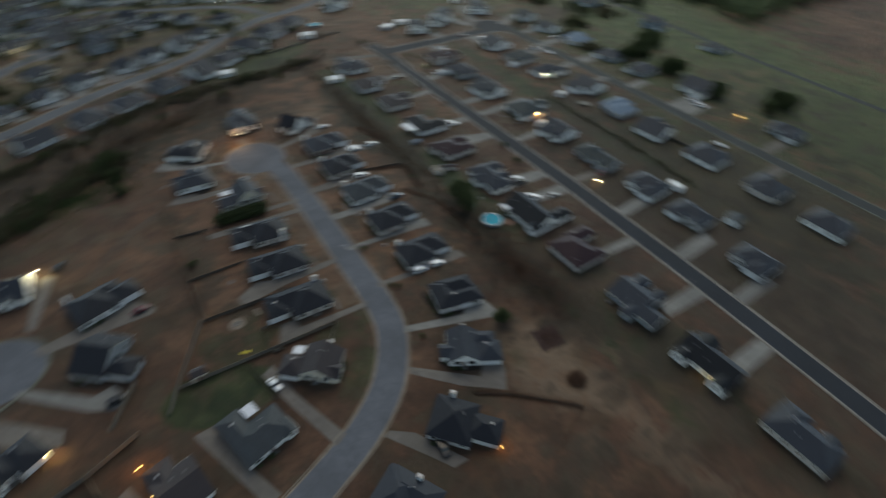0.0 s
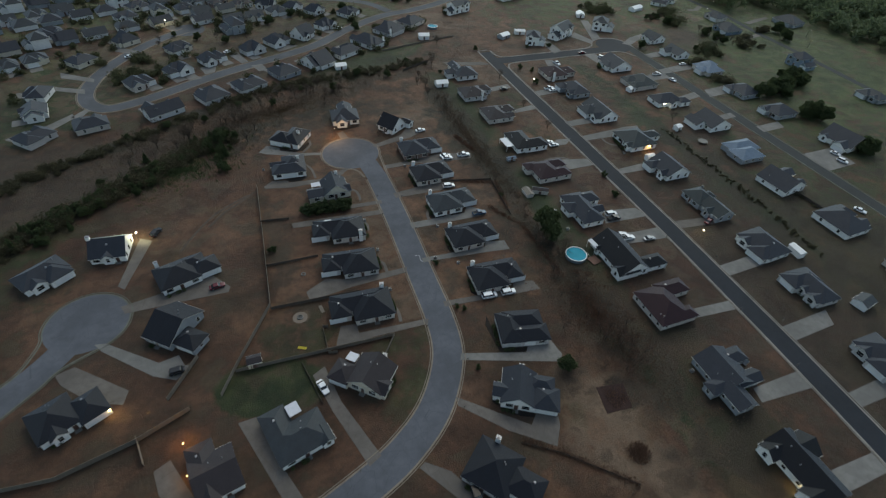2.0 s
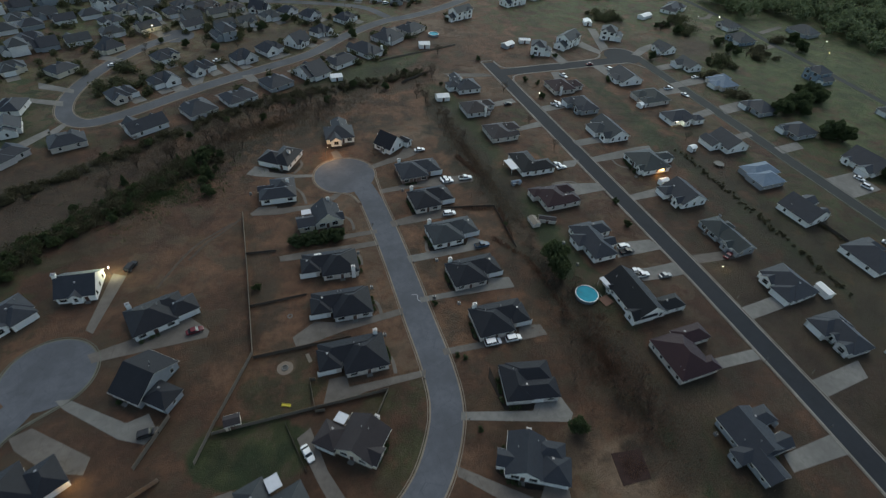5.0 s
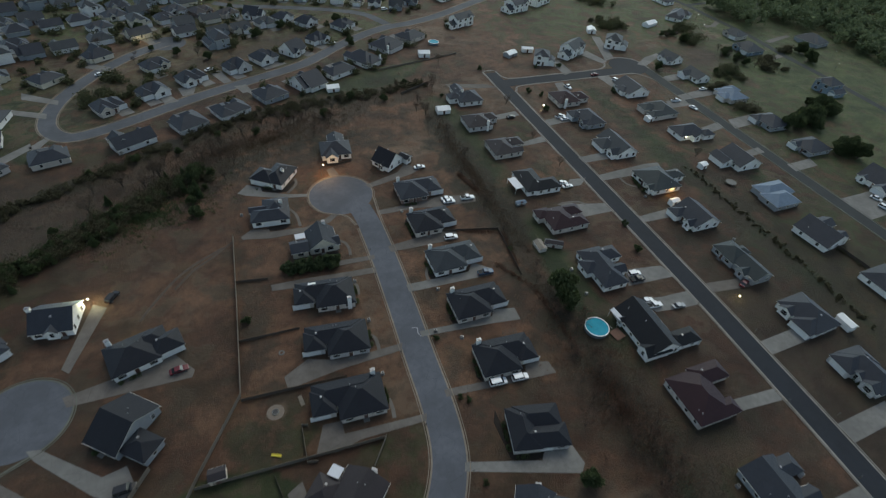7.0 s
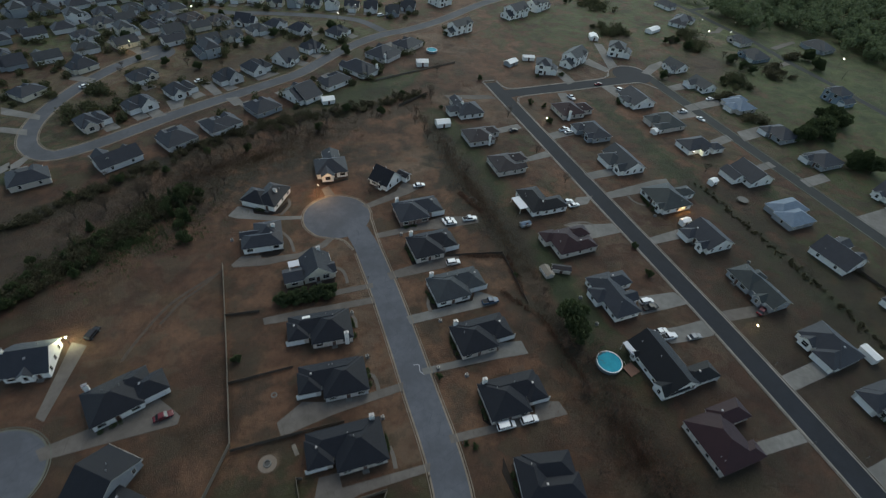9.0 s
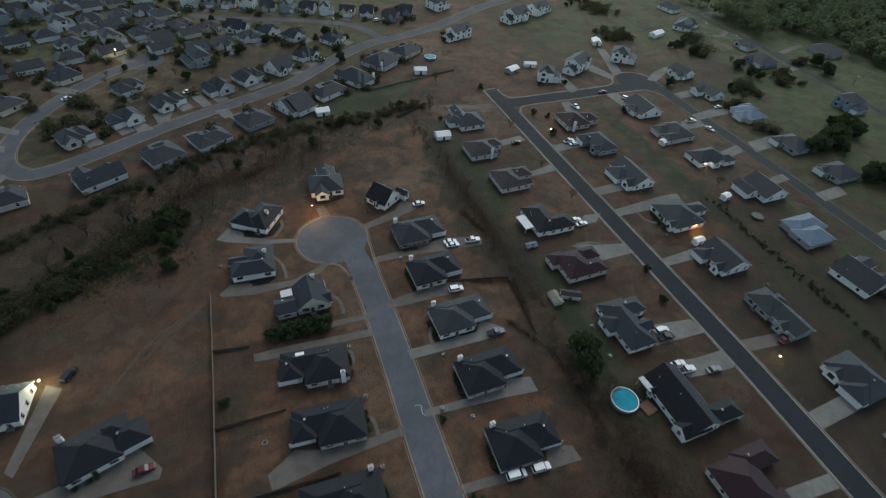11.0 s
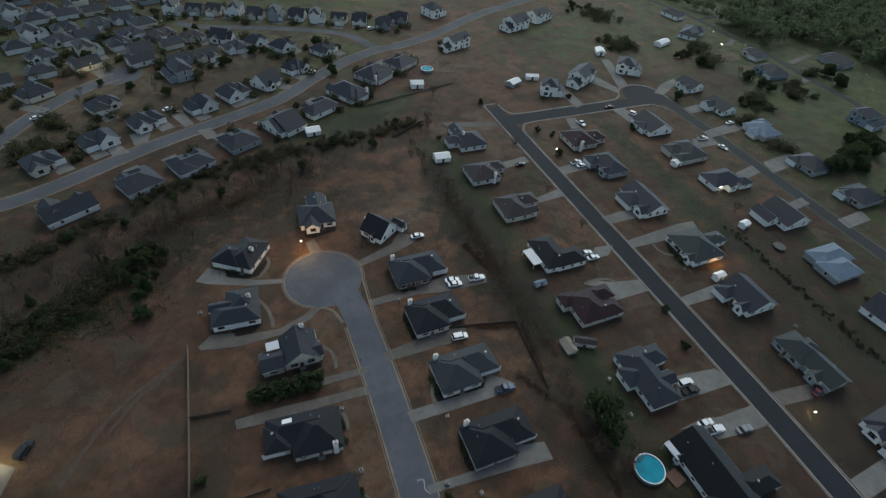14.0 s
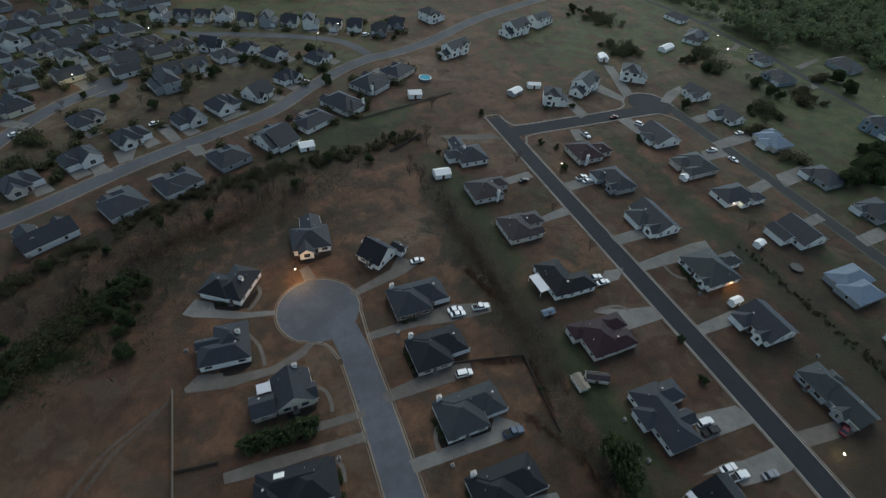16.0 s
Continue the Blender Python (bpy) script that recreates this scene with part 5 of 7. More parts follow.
drive([(53.2, 198.3), (54.7, 196.1), (71.8, 200.3), (77.6, 202.9), (72.8, 209.0), (68.0, 203.4)], CONCRETE_OLD, 'stained concrete driveway beside a house')
drive([(54.1, 181.7), (54.1, 179.1), (68.7, 179.1), (78.8, 177.3), (91.8, 176.9), (93.2, 180.4), (79.8, 183.9), (66.3, 182.2)], CONCRETE_OLD, 'stained concrete driveway beside a house')
drive([(52.3, 161.9), (52.5, 158.8), (70.7, 158.7), (77.2, 158.8), (77.9, 162.5), (71.1, 164.3)], CONCRETE_OLD, 'stained concrete driveway beside a house')
drive([(52.8, 142.9), (53.0, 139.6), (73.0, 139.2), (81.8, 139.1), (82.3, 141.9), (77.2, 146.3), (74.5, 142.5)])
drive([(51.1, 124.0), (51.1, 122.0), (72.2, 120.3), (82.2, 119.1), (82.3, 123.8), (75.5, 125.2), (74.3, 122.8)])
drive([(51.3, 103.6), (51.1, 101.4), (68.7, 99.8), (83.2, 98.8), (82.8, 102.8), (76.5, 104.9), (74.8, 101.5), (63.1, 102.5)], CONCRETE_OLD, 'stained concrete driveway beside a house')
drive([(49.2, 83.7), (48.3, 81.6), (75.0, 72.1), (77.0, 74.0), (76.3, 79.5), (69.8, 80.9), (67.3, 78.0)])
drive([(42.8, 71.2), (42.4, 68.6), (51.9, 58.1), (61.6, 50.3), (65.2, 55.1), (66.1, 57.9), (61.6, 60.7), (58.2, 57.5)], CONCRETE_OLD, 'stained concrete driveway beside a house')
drive([(29.3, 57.5), (27.6, 56.6), (35.2, 44.8), (37.6, 40.7), (41.7, 40.5), (34.4, 53.4)], CONCRETE_OLD, 'stained concrete driveway beside a house')
drive([(20.0, 62.4), (16.6, 60.8), (11.4, 77.4), (8.4, 89.8), (12.0, 91.6), (14.0, 79.6)], CONCRETE_OLD, "stained concrete driveway beside a house")
drive([(1.4, 57.4), (-2.2, 56.6), (-7.2, 70.4), (-11.4, 82.0), (-7.0, 82.2), (-4.2, 71.8)], CONCRETE_OLD, "stained concrete driveway beside a house")
drive([(-24.3, 72.3), (-19.8, 62.8), (-24.5, 60.8), (-29.0, 70.0), (-30.3, 75.9), (-26.7, 77.5)], CONCRETE_OLD, 'stained concrete driveway beside a house')
drive([(44.6, 98.6), (43.9, 96.7), (27.2, 97.1), (21.3, 95.8), (16.1, 96.7), (19.0, 103.8), (23.6, 103.4), (23.6, 99.8)], CONCRETE_OLD, 'stained concrete driveway beside a house')
drive([(45.1, 121.6), (44.3, 119.2), (26.1, 118.3), (12.3, 116.4), (11.8, 120.5), (18.7, 124.3), (26.0, 121.7), (33.0, 121.2)], CONCRETE_OLD, 'stained concrete driveway beside a house')
drive([(45.6, 153.4), (45.4, 150.9), (30.4, 151.5), (18.0, 151.8), (12.5, 152.4), (12.4, 155.0), (22.1, 154.9), (32.4, 154.1)], CONCRETE_OLD, 'stained concrete driveway beside a house')
drive([(46.7, 159.1), (46.4, 157.1), (34.1, 157.4), (31.9, 159.8)], CONCRETE_OLD, 'stained concrete driveway beside a house')
drive([(122.1, 22.5), (121.4, 17.1), (136.8, 17.3), (137.2, 22.2)])
drive([(121.2, 42.6), (122.4, 46.9), (139.5, 47.0), (139.4, 41.4)])
drive([(125.7, 75.9), (124.4, 72.5), (139.7, 71.3), (140.0, 74.9)])
drive([(117.7, 114.3), (124.9, 114.6), (131.0, 113.4), (141.5, 113.0), (141.7, 106.9), (131.7, 107.7), (125.5, 108.6), (123.6, 113.2)])
drive([(127.0, 127.7), (123.5, 120.8), (142.1, 119.9), (140.7, 125.6)])
drive([(128.0, 162.4), (127.9, 156.7), (141.4, 156.6), (141.3, 161.9), (131.4, 164.1), (124.9, 167.1), (122.9, 165.8)])
drive([(130.6, 175.2), (138.6, 175.1), (143.4, 179.0), (136.3, 180.0)])
drive([(129.3, 211.4), (128.6, 208.3), (141.3, 209.3), (141.4, 213.9)])
drive([(125.8, 237.2), (125.3, 232.7), (140.0, 234.6), (139.7, 238.8)])
drive([(115.3, 274.8), (138.0, 269.4), (141.5, 264.9), (130.9, 266.5), (116.4, 271.1)], CONCRETE_OLD, 'stained concrete driveway beside a house')
drive([(147.0, 36.8), (146.9, 32.3), (164.9, 32.2), (164.8, 37.3)])
drive([(148.1, 60.9), (148.1, 55.4), (165.6, 56.2), (168.3, 61.6)])
drive([(150.1, 114.0), (149.7, 109.8), (164.8, 108.0), (166.1, 112.0)], CONCRETE_OLD, 'stained concrete driveway beside a house')
drive([(149.3, 88.9), (149.4, 83.9), (166.5, 84.6), (168.3, 89.8)])
drive([(149.1, 150.8), (149.6, 147.3), (165.8, 146.9), (166.7, 151.8)])
drive([(149.8, 179.4), (149.6, 175.5), (168.1, 175.0), (180.4, 174.0), (182.3, 180.8), (175.1, 181.3)])
drive([(148.7, 193.7), (149.1, 189.1), (167.3, 189.2), (167.8, 194.7)])
drive([(150.0, 227.1), (150.0, 222.0), (163.2, 223.1), (164.4, 228.9)])
drive([(176.0, 262.9), (173.5, 253.4), (178.5, 253.0), (181.4, 262.4)])
drive([(204.8, 264.1), (206.0, 250.3), (212.9, 252.6), (212.3, 264.9)])
drive([(226.1, 229.6), (221.9, 222.3), (236.6, 222.6), (237.8, 230.1)])
drive([(225.3, 201.3), (223.3, 195.5), (237.5, 198.4), (238.0, 203.7)])
drive([(228.4, 177.4), (227.4, 173.2), (240.0, 174.4), (240.0, 178.8)])
drive([(237.1, 233.8), (237.1, 228.3), (260.4, 229.8), (262.5, 237.7)])
drive([(245.7, 204.4), (242.3, 196.1), (262.9, 198.4), (266.2, 206.4)])
drive([(242.1, 163.3), (241.7, 157.8), (256.4, 158.7), (257.9, 164.4)])
drive([(187.3, 286.2), (193.6, 290.1), (193.7, 272.7), (187.2, 270.6)])
drive([(236.8, 320.4), (241.2, 317.0), (230.9, 285.6), (222.9, 282.5)])
drive([(211.5, 294.4), (219.3, 299.2), (223.4, 283.6), (219.0, 279.7)])
drive([(239.9, 274.3), (251.4, 282.3), (264.4, 286.5), (260.7, 280.6), (243.5, 270.8)])
drive([(333.0, 322.4), (333.0, 318.6), (341.0, 318.4), (351.0, 324.6), (350.0, 328.4), (340.0, 321.8)], CONCRETE_OLD, "stained concrete driveway beside a house")
drive([(357.6, 288.6), (359.4, 284.6), (373.0, 288.4), (386.0, 291.6), (385.4, 294.8), (371.6, 291.8)], CONCRETE_OLD, "stained concrete driveway beside a house")
drive([(348.6, 267.6), (348.8, 263.4), (337.0, 261.2), (336.4, 264.6)], CONCRETE_OLD, "stained concrete driveway beside a house")
drive([(-40.9, 131.3), (-39.5, 128.1), (-10.8, 127.8), (-10.1, 130.0), (-16.4, 138.6), (-18.4, 135.5)], CONCRETE_OLD, 'stained concrete driveway beside a house')
drive([(-46.5, 118.7), (-44.3, 115.5), (-31.2, 102.9), (-25.5, 99.7), (-22.8, 102.3), (-24.9, 107.9), (-29.9, 106.9), (-43.6, 118.2)])
drive([(-42.3, 140.4), (-40.3, 138.5), (-33.3, 159.6), (-37.1, 162.0)], CONCRETE_OLD, 'stained concrete driveway beside a house')
drive([(-54.9, 111.1), (-50.4, 112.4), (-36.8, 100.3), (-37.9, 96.4), (-45.2, 99.4), (-53.1, 107.4)], CONCRETE_OLD, 'stained concrete driveway beside a house')

# ---- houses round the bend and the turnaround ----
house(71.9, 188.0, 0, 17.4, 11.8, "wing", 1, "slate", "red-brown brick", "nw")
house(70.6, 168.8, 1, 16.2, 11.8, "wing", 1, "charcoal", "tan brick", "nw")
house(71.5, 148.6, 1, 17.7, 11.4, "wing", 1, "grey", "white siding", "nw")
house(71.4, 128.2, 0, 17.3, 11.4, "wing", 1, "charcoal", "tan brick", "nw")
house(71.2, 107.4, -3, 17.2, 11.6, "wing", 1, "charcoal", "tan brick", "nw")
house(69.3, 85.3, -13, 14.8, 11.8, "ushape", 1, "charcoal", "grey brick")
house(60.1, 64.8, -30, 0, 0, [(-6.8, 2.6, -4.2, 6.8, "gable", "y", 0.65), (1.5, 8.8, -4.1, 3, "hip", "", 0.56), (0, 7.4, 1, 6.3, "hip", "", 0.58), (-9, -4, -2.5, 2, "gable", "x", 0.56)], 1, "slate", "white siding", (-2.0, 6.9), pitch=0.6)
house(24.0, 39.9, -62, 15.0, 11.4, "wing", 1, "slate", "grey brick", "ne")
house(44.6, 49.2, -50, 0, 0, [(-7, 4.6, -6.1, 5.8, "hip", "", 0.6), (2.5, 11.3, -3.8, 3.4, "hip", "", 0.58)], 1, "charcoal", "grey brick", (-3.0, 5.9))
house(26.4, 107.8, -3, 18.7, 11.6, "wing", -1, "charcoal", "tan brick", "ne")
house(27.3, 127.0, -5, 17.9, 11.0, "wing", -1, "charcoal", "grey brick")
house(27.3, 144.6, -5, 18.0, 11.2, "wing", -1, "charcoal", "tan brick", "se")
house(27.7, 169.2, 0, 0, 0, [(-1.7, 8.2, -4.8, 5.2, "gable", "y", 0.78), (-7.4, -1.3, -5, 1.3, "gable", "x", 0.5), (4.5, 9.0, -4.4, 0.6, "gable", "x", 0.6)], 1, "slate", "cream siding", (5.0, 4.9), pitch=0.7, garage=False)
house(16.4, 188.3, -4, 0, 0, [(-2.6, 6.6, -2.4, 7.6, "hip", "", 0.56), (-6.7, 6.7, -5.3, 2.1, "hip", "", 0.58), (-7.2, 0.5, 0.3, 3.9, "gable", "x", 0.6)], 1, "slate", "white siding", (3.9, 2.6))
house(20.4, 211.4, -35, 0, 0, [(-2.6, 6.5, -6, 7.3, "hip", "", 0.6), (-7.2, 2.4, -6.25, 2.4, "hip", "", 0.6)], 1, "charcoal", "white siding", (3.6, 0.6), words="at the turnaround")
house(46.9, 223.0, -5, 0, 0, [(-6.4, 6.3, -4.9, 6.3, "hip", "", 0.58), (-2.7, 4.3, 3, 11.3, "gable", "y", 0.5), (-4.7, 0.6, -7.1, -1, "gable", "y", 0.7)], 1, "slate", "white siding", garage=False, words="at the turnaround")
house(66.3, 209.8, -55, 0, 0, [(-5.3, 4.0, -5.2, 4.9, "gable", "x", 0.88), (1.0, 6.2, 4.2, 8.0, "gable", "x", 0.5), (-0.6, 1.8, -6.0, -2, "gable", "y", 0.9)], 1, "charcoal", "white siding", (-5.7, -0.6), pitch=0.75, garage=False, words="at the turnaround")
house(20.6, 84.3, -42, 0, 0, [(-3, 7.8, -3.9, 6.3, "gable", "y", 0.63), (-8.1, -1.8, -4.6, 2.3, "hip", "", 0.6), (4.6, 8.8, -3.6, 1.4, "gable", "x", 0.7)], 1, "brown", "cream siding", (3.6, 6.7), pitch=0.6)
house(1.7, 74.7, 15, 0, 0, [(-6.5, 7.0, -7.5, 2.3, "hip", "", 0.5), (-6.55, 0.2, -7.3, 7.7, "hip", "", 0.5), (3.6, 7.1, -8.0, -3, "gable", "y", 0.6)], 1, "grey", "white siding", garage=False)
house(-16.5, 70.1, 12, 0, 0, [(-5.2, 4.9, -6.3, 5.2, "gable", "x", 0.47), (-5.1, 1.2, -1, 8.6, "hip", "", 0.4), (-4.3, -0.2, -7.8, -2, "gable", "y", 0.85)], 1, "brown", "white siding", garage=False, pitch=0.5)
house(-34.6, 62.6, 16, 13.0, 12.0, "hip", 1, "brown", "tan brick", garage=False)
house(-50.1, 97.2, 27, 0, 0, [(-7.3, 2.6, -5.6, 5.2, "hip", "", 0.58), (1.5, 8.4, -7.2, 1.5, "hip", "", 0.56), (-5, -1, -6.8, 0, "gable", "y", 0.7)], 1, "charcoal", "white siding")
house(-21.1, 137.2, 17, 0, 0, [(-9.4, 2.9, -3.4, 7.9, "hip", "", 0.52), (1, 9.1, -2.6, 4.4, "hip", "", 0.56), (-2, 6, 1, 7.6, "hip", "", 0.54)], 1, "charcoal", "white siding", (-7.4, 7.9))
house(-24.4, 114.8, -41, 0, 0, [(-7.6, 2.1, -5.7, 8.4, "gable", "x", 0.6), (1, 8.9, -4.4, 2.2, "hip", "", 0.52)], 1, "charcoal", "grey siding", (-7.9, 2.0), pitch=0.5)
house(-44.8, 157.0, -7, 11.0, 11.6, "saltbox", 1, "slate", "white siding", "ew", pitch=0.72, garage=False)
house(-62.7, 149.8, 37, 14.0, 11.4, "ranch", 1, "slate", "white siding")
house(-78.0, 122.0, 100, 15.0, 11.4, "hip", 1, "slate", "tan brick")

# ---- houses along the straight street ----
house(115.3, 24.9, 91, 17.6, 13.4, "twinback", -1, "black", "white siding", pitch=0.65)
house(116.8, 51.4, 90, 0, 0, [(-3.9, 8.5, -5.5, 6, "gable", "x", 0.52), (2.5, 7.6, -9.6, -1, "hip", "", 0.54), (-9.9, -2, -0.7, 6.05, "gable", "x", 0.54), (-3.8, 0.6, 2, 9.1, "hip", "", 0.54), (-4.4, 0, -8.0, 0, "gable", "y", 0.66)], 1, "slate", "grey siding")
house(118.7, 77.8, 90, 0, 0, [(-6.4, 8.6, -3.3, 9.0, "hip", "", 0.52), (3.4, 9.4, -10, 1, "hip", "", 0.54), (-6.3, -1.5, -5.2, 3, "hip", "", 0.54)], 1, "maroon", "tan brick")
house(117.4, 103.2, 90, 0, 0, [(-9.8, 9.2, -5.0, 6.8, "gable", "x", 0.7), (-9.4, -3.8, -12.4, -2, "hip", "", 0.6), (-9.95, -4.8, -1, 7.9, "gable", "y", 0.72), (3.4, 6.0, 4.0, 7.6, "gable", "y", 0.7)], 1, "black", "white siding", pitch=0.72)
house(118.1, 129.6, 90, 0, 0, [(-9.2, 9.0, -4.6, 5.0, "hip", "", 0.58), (2, 8.2, -9.5, 0, "hip", "", 0.56), (-1.9, 4.5, 0, 7.2, "hip", "", 0.56), (-4.8, -0.4, -7, 0, "gable", "y", 0.7)], 1, "slate", "white siding")
house(117.1, 155.9, 90, 0, 0, [(-5.7, 6.6, -5, 6, "hip", "", 0.5), (-5.5, 0.4, -9.3, 0, "hip", "", 0.52), (0.8, 6.5, -10.2, -2, "hip", "", 0.54), (1.6, 7.3, 2, 8.2, "hip", "", 0.5)], 1, "maroon", "tan brick")
house(119.5, 179.7, 90, 0, 0, [(-6.1, 8.8, -2.6, 7.0, "hip", "", 0.52), (-6.4, 1.0, -8.6, 3, "hip", "", 0.54)], 1, "black", "white siding")
house(116.0, 206.0, 90, 0, 0, [(-5.3, 7.6, -6, 4.8, "hip", "", 0.5), (0.4, 7, -12, -3, "hip", "", 0.52), (-5, -0.6, -9, 0, "gable", "y", 0.54)], 1, "brown", "tan brick")
house(114.7, 229.4, 90, 0, 0, [(-4.6, 7.3, -6.8, 5.9, "hip", "", 0.5), (0.8, 6.8, -11.2, -3, "hip", "", 0.52)], 1, "brown", "grey brick", (-4.3, -3.6))
house(117.2, 252.2, 90, 0, 0, [(-3.8, 8.2, -9.3, 3.3, "hip", "", 0.54), (6, 14.5, -3.6, 2.4, "gable", "x", 0.56), (0.6, 7, 0, 7.4, "hip", "", 0.54)], 1, "slate", "pale siding", (3.4, -0.4))
house(116.0, -2.0, 90, 17.0, 12.0, "ranch", 1, "slate", "tan brick")
house(165.9, 41.8, -90, 14.0, 13.0, "ranch", 1, "slate", "grey brick")
house(169.3, 70.0, -92, 15.2, 12.6, "ranch2", -1, "slate", "grey brick")
house(170.2, 91.7, -87, 14.7, 14.4, "ranch", 1, "slate", "white siding")
house(168.4, 117.2, -90, 0, 0, [(-9.9, 0.5, -4.8, 4.8, "hip", "", 0.56), (-1, 9.4, -3.7, 5.2, "gable", "x", 0.56), (2.2, 6.2, -5.4, 0, "gable", "y", 0.7), (-6.5, -2, -1, 6.4, "hip", "", 0.56)], 1, "green-grey", "grey siding")
house(169.4, 142.9, -90, 0, 0, [(-7.2, 6.4, -5.2, 7.4, "gable", "x", 0.56), (-6.8, -1, -8.0, 0, "hip", "", 0.54), (1.2, 5.2, -7.0, 0, "gable", "y", 0.8)], 1, "slate", "white siding", pitch=0.66)
house(172.2, 167.4, -90, 0, 0, [(-8.2, 7.3, -8.7, 5.6, "hip", "", 0.5), (-4.2, 1.6, 3, 12, "hip", "", 0.52), (2, 6, -10, -4, "gable", "y", 0.6)], 1, "green-grey", "white siding")
house(169.6, 195.7, -90, 0, 0, [(-8.6, 8.6, -5.4, 6, "gable", "x", 0.58), (-6.6, 2.4, -9.2, 0, "hip", "", 0.56), (2.8, 8.0, -7.6, 0, "gable", "y", 0.72)], 1, "grey", "white siding")
house(169.2, 219.9, -90, 0, 0, [(-8.8, 6.6, -3.6, 7, "hip", "", 0.52), (-8.8, -2, -6.8, 0, "hip", "", 0.54), (1, 5.4, -5.4, 0, "gable", "y", 0.6)], 1, "slate", "grey siding")
house(171.3, 240.9, 180, 0, 0, [(-4.8, 8.0, -8.2, 5.1, "hip", "", 0.5), (-11, -3, -5.3, 2.6, "hip", "", 0.52)], 1, "maroon", "tan brick", (4.8, 5.2))

# ---- houses on the parallel street ----
house(210.4, 241.5, 180, 0, 0, [(-9.6, 4.6, -10, 5, "gable", "y", 0.5), (0, 6.2, -6, 1.6, "hip", "", 0.5)], 1, "slate", "white siding", detail=1, apron=0)
house(211.5, 218.4, 90, 0, 0, [(-5.8, 8.8, -8.4, 3, "hip", "", 0.5), (1, 8, -1, 8, "hip", "", 0.5), (-5.9, 0, -1, 8.4, "hip", "", 0.52)], 1, "green-grey", "tan brick", detail=1, apron=0)
house(212.0, 197.5, 90, 0, 0, [(-4.6, 5.6, -8, 7.5, "hip", "", 0.54), (-6.8, -1, -11.6, -5, "hip", "", 0.54), (-7, -1, -3.4, 1.2, "gable", "x", 0.7)], 1, "slate", "white siding", detail=1, apron=0)
house(216.6, 172.3, 90, 0, 0, [(-8, 6, -10, 3.4, "gable", "x", 0.54), (-3.6, 5.6, 2, 8.8, "gable", "x", 0.56)], 1, "slate", "white siding", detail=1, apron=0, pitch=0.62)
house(213.5, 144.4, 90, 0, 0, [(-7.2, 2.6, -6.6, 7, "hip", "", 0.5), (-1, 8, -10, 5.6, "hip", "", 0.5)], 1, "pale blue", "grey siding", detail=1, apron=0)
house(212.8, 120.7, 96, 14.4, 17.0, "crossgable", 1, "slate", "white siding", detail=1, apron=0)
house(214.0, 92.6, 92, 15.6, 16.0, "ranch", 1, "slate", "white siding", detail=1, apron=0)
house(213.0, 64.0, 90, 15.0, 14.0, "hip", 1, "slate", "tan brick", detail=1, apron=0)
house(264.3, 223.1, -90, 0, 0, [(-8.6, 5.6, -5, 7.6, "hip", "", 0.46), (-4, 3, -7.6, 0, "hip", "", 0.48), (-9.6, -3, 2, 10, "hip", "", 0.48)], 1, "pale blue", "tan brick", detail=1, apron=0)
house(263.9, 196.2, -90, 0, 0, [(-5.6, 8.2, -6.4, 6.6, "hip", "", 0.5), (-6, 0, -8, 0, "hip", "", 0.52)], 1, "slate", "grey siding", detail=1, apron=0)
house(263.7, 170.9, -90, 0, 0, [(-6, 6.2, -6.4, 8, "hip", "", 0.5), (-5, 0, -8.2, 0, "gable", "y", 0.6)], 1, "slate", "grey siding", detail=1, apron=0)
house(270.8, 138.8, -84, 16.0, 18.6, "crossgable", 1, "slate", "white siding", detail=1, apron=0)
house(267.0, 85.4, -88, 15.4, 13.0, "ranch2", 1, "slate", "grey siding", detail=1, apron=0)
house(211.6, 37.6, 90, 15.0, 13.6, "ranch", 1, "slate", "white siding", detail=1, apron=0)
house(334.0, 170.0, -92, 14.0, 11.0, "ranch", -1, "grey", "grey siding", detail=1, apron=0)
drive([(243.4, 84.0), (243.4, 79.4), (260.6, 79.6), (260.6, 84.4)], CONCRETE_OLD, "stained concrete driveway beside a house")
drive([(237.2, 72.6), (237.2, 67.6), (220.4, 67.2), (220.4, 72.2)], CONCRETE_OLD, "stained concrete driveway beside a house")
house(262.7, 274.3, -82, 12.0, 13.6, "crossgable", 1, "grey", "white siding", detail=1, apron=0)
house(262.4, 250.0, -90, 0, 0, [(-6.4, 7.2, -4.6, 5.4, "gable", "x", 0.56), (-6.0, 0.6, -8.4, 0, "gable", "y", 0.56)], 1, "grey", "white siding", detail=1, apron=0)
drive([(243.6, 255.6), (243.6, 250.2), (255.2, 250.8), (255.2, 257.4)])
house(183.0, 288.2, -30, 12.6, 10.8, "two", 1, "slate", "white siding", detail=1, apron=0)
house(207.4, 297.0, 32, 15.5, 10.8, "twogable", 1, "grey", "white siding", detail=1, apron=0)
house(242.2, 300.6, -40, 14.4, 12.0, "two", 1, "grey", "white siding", detail=1, apron=0)
house(157.2, 354.6, 25, 15.9, 9.6, "twogable", 1, "grey", "white siding", detail=1, apron=0, garage=False)
house(208.2, 375.4, 23, 15.3, 12.3, "twogable", 1, "slate", "white siding", detail=1, apron=0)
house(229.6, 383.8, 22, 15.0, 9.8, "twogable", -1, "grey", "white siding", detail=1, apron=0)
house(163.1, 406.0, 20, 14.0, 13.0, "two", 1, "slate", "white siding", detail=1, apron=0)
house(390.2, 279.1, 98, 18.0, 15.0, "hip", 1, "grey", "grey siding", detail=1, apron=0)
house(329.2, 277.1, -87, 16.0, 15.0, "ranch", 1, "grey", "blue siding", detail=1, apron=0)
house(323.8, 338.9, 32, 22.0, 14.0, "ranch2", 1, "slate", "white siding", detail=1, apron=0)
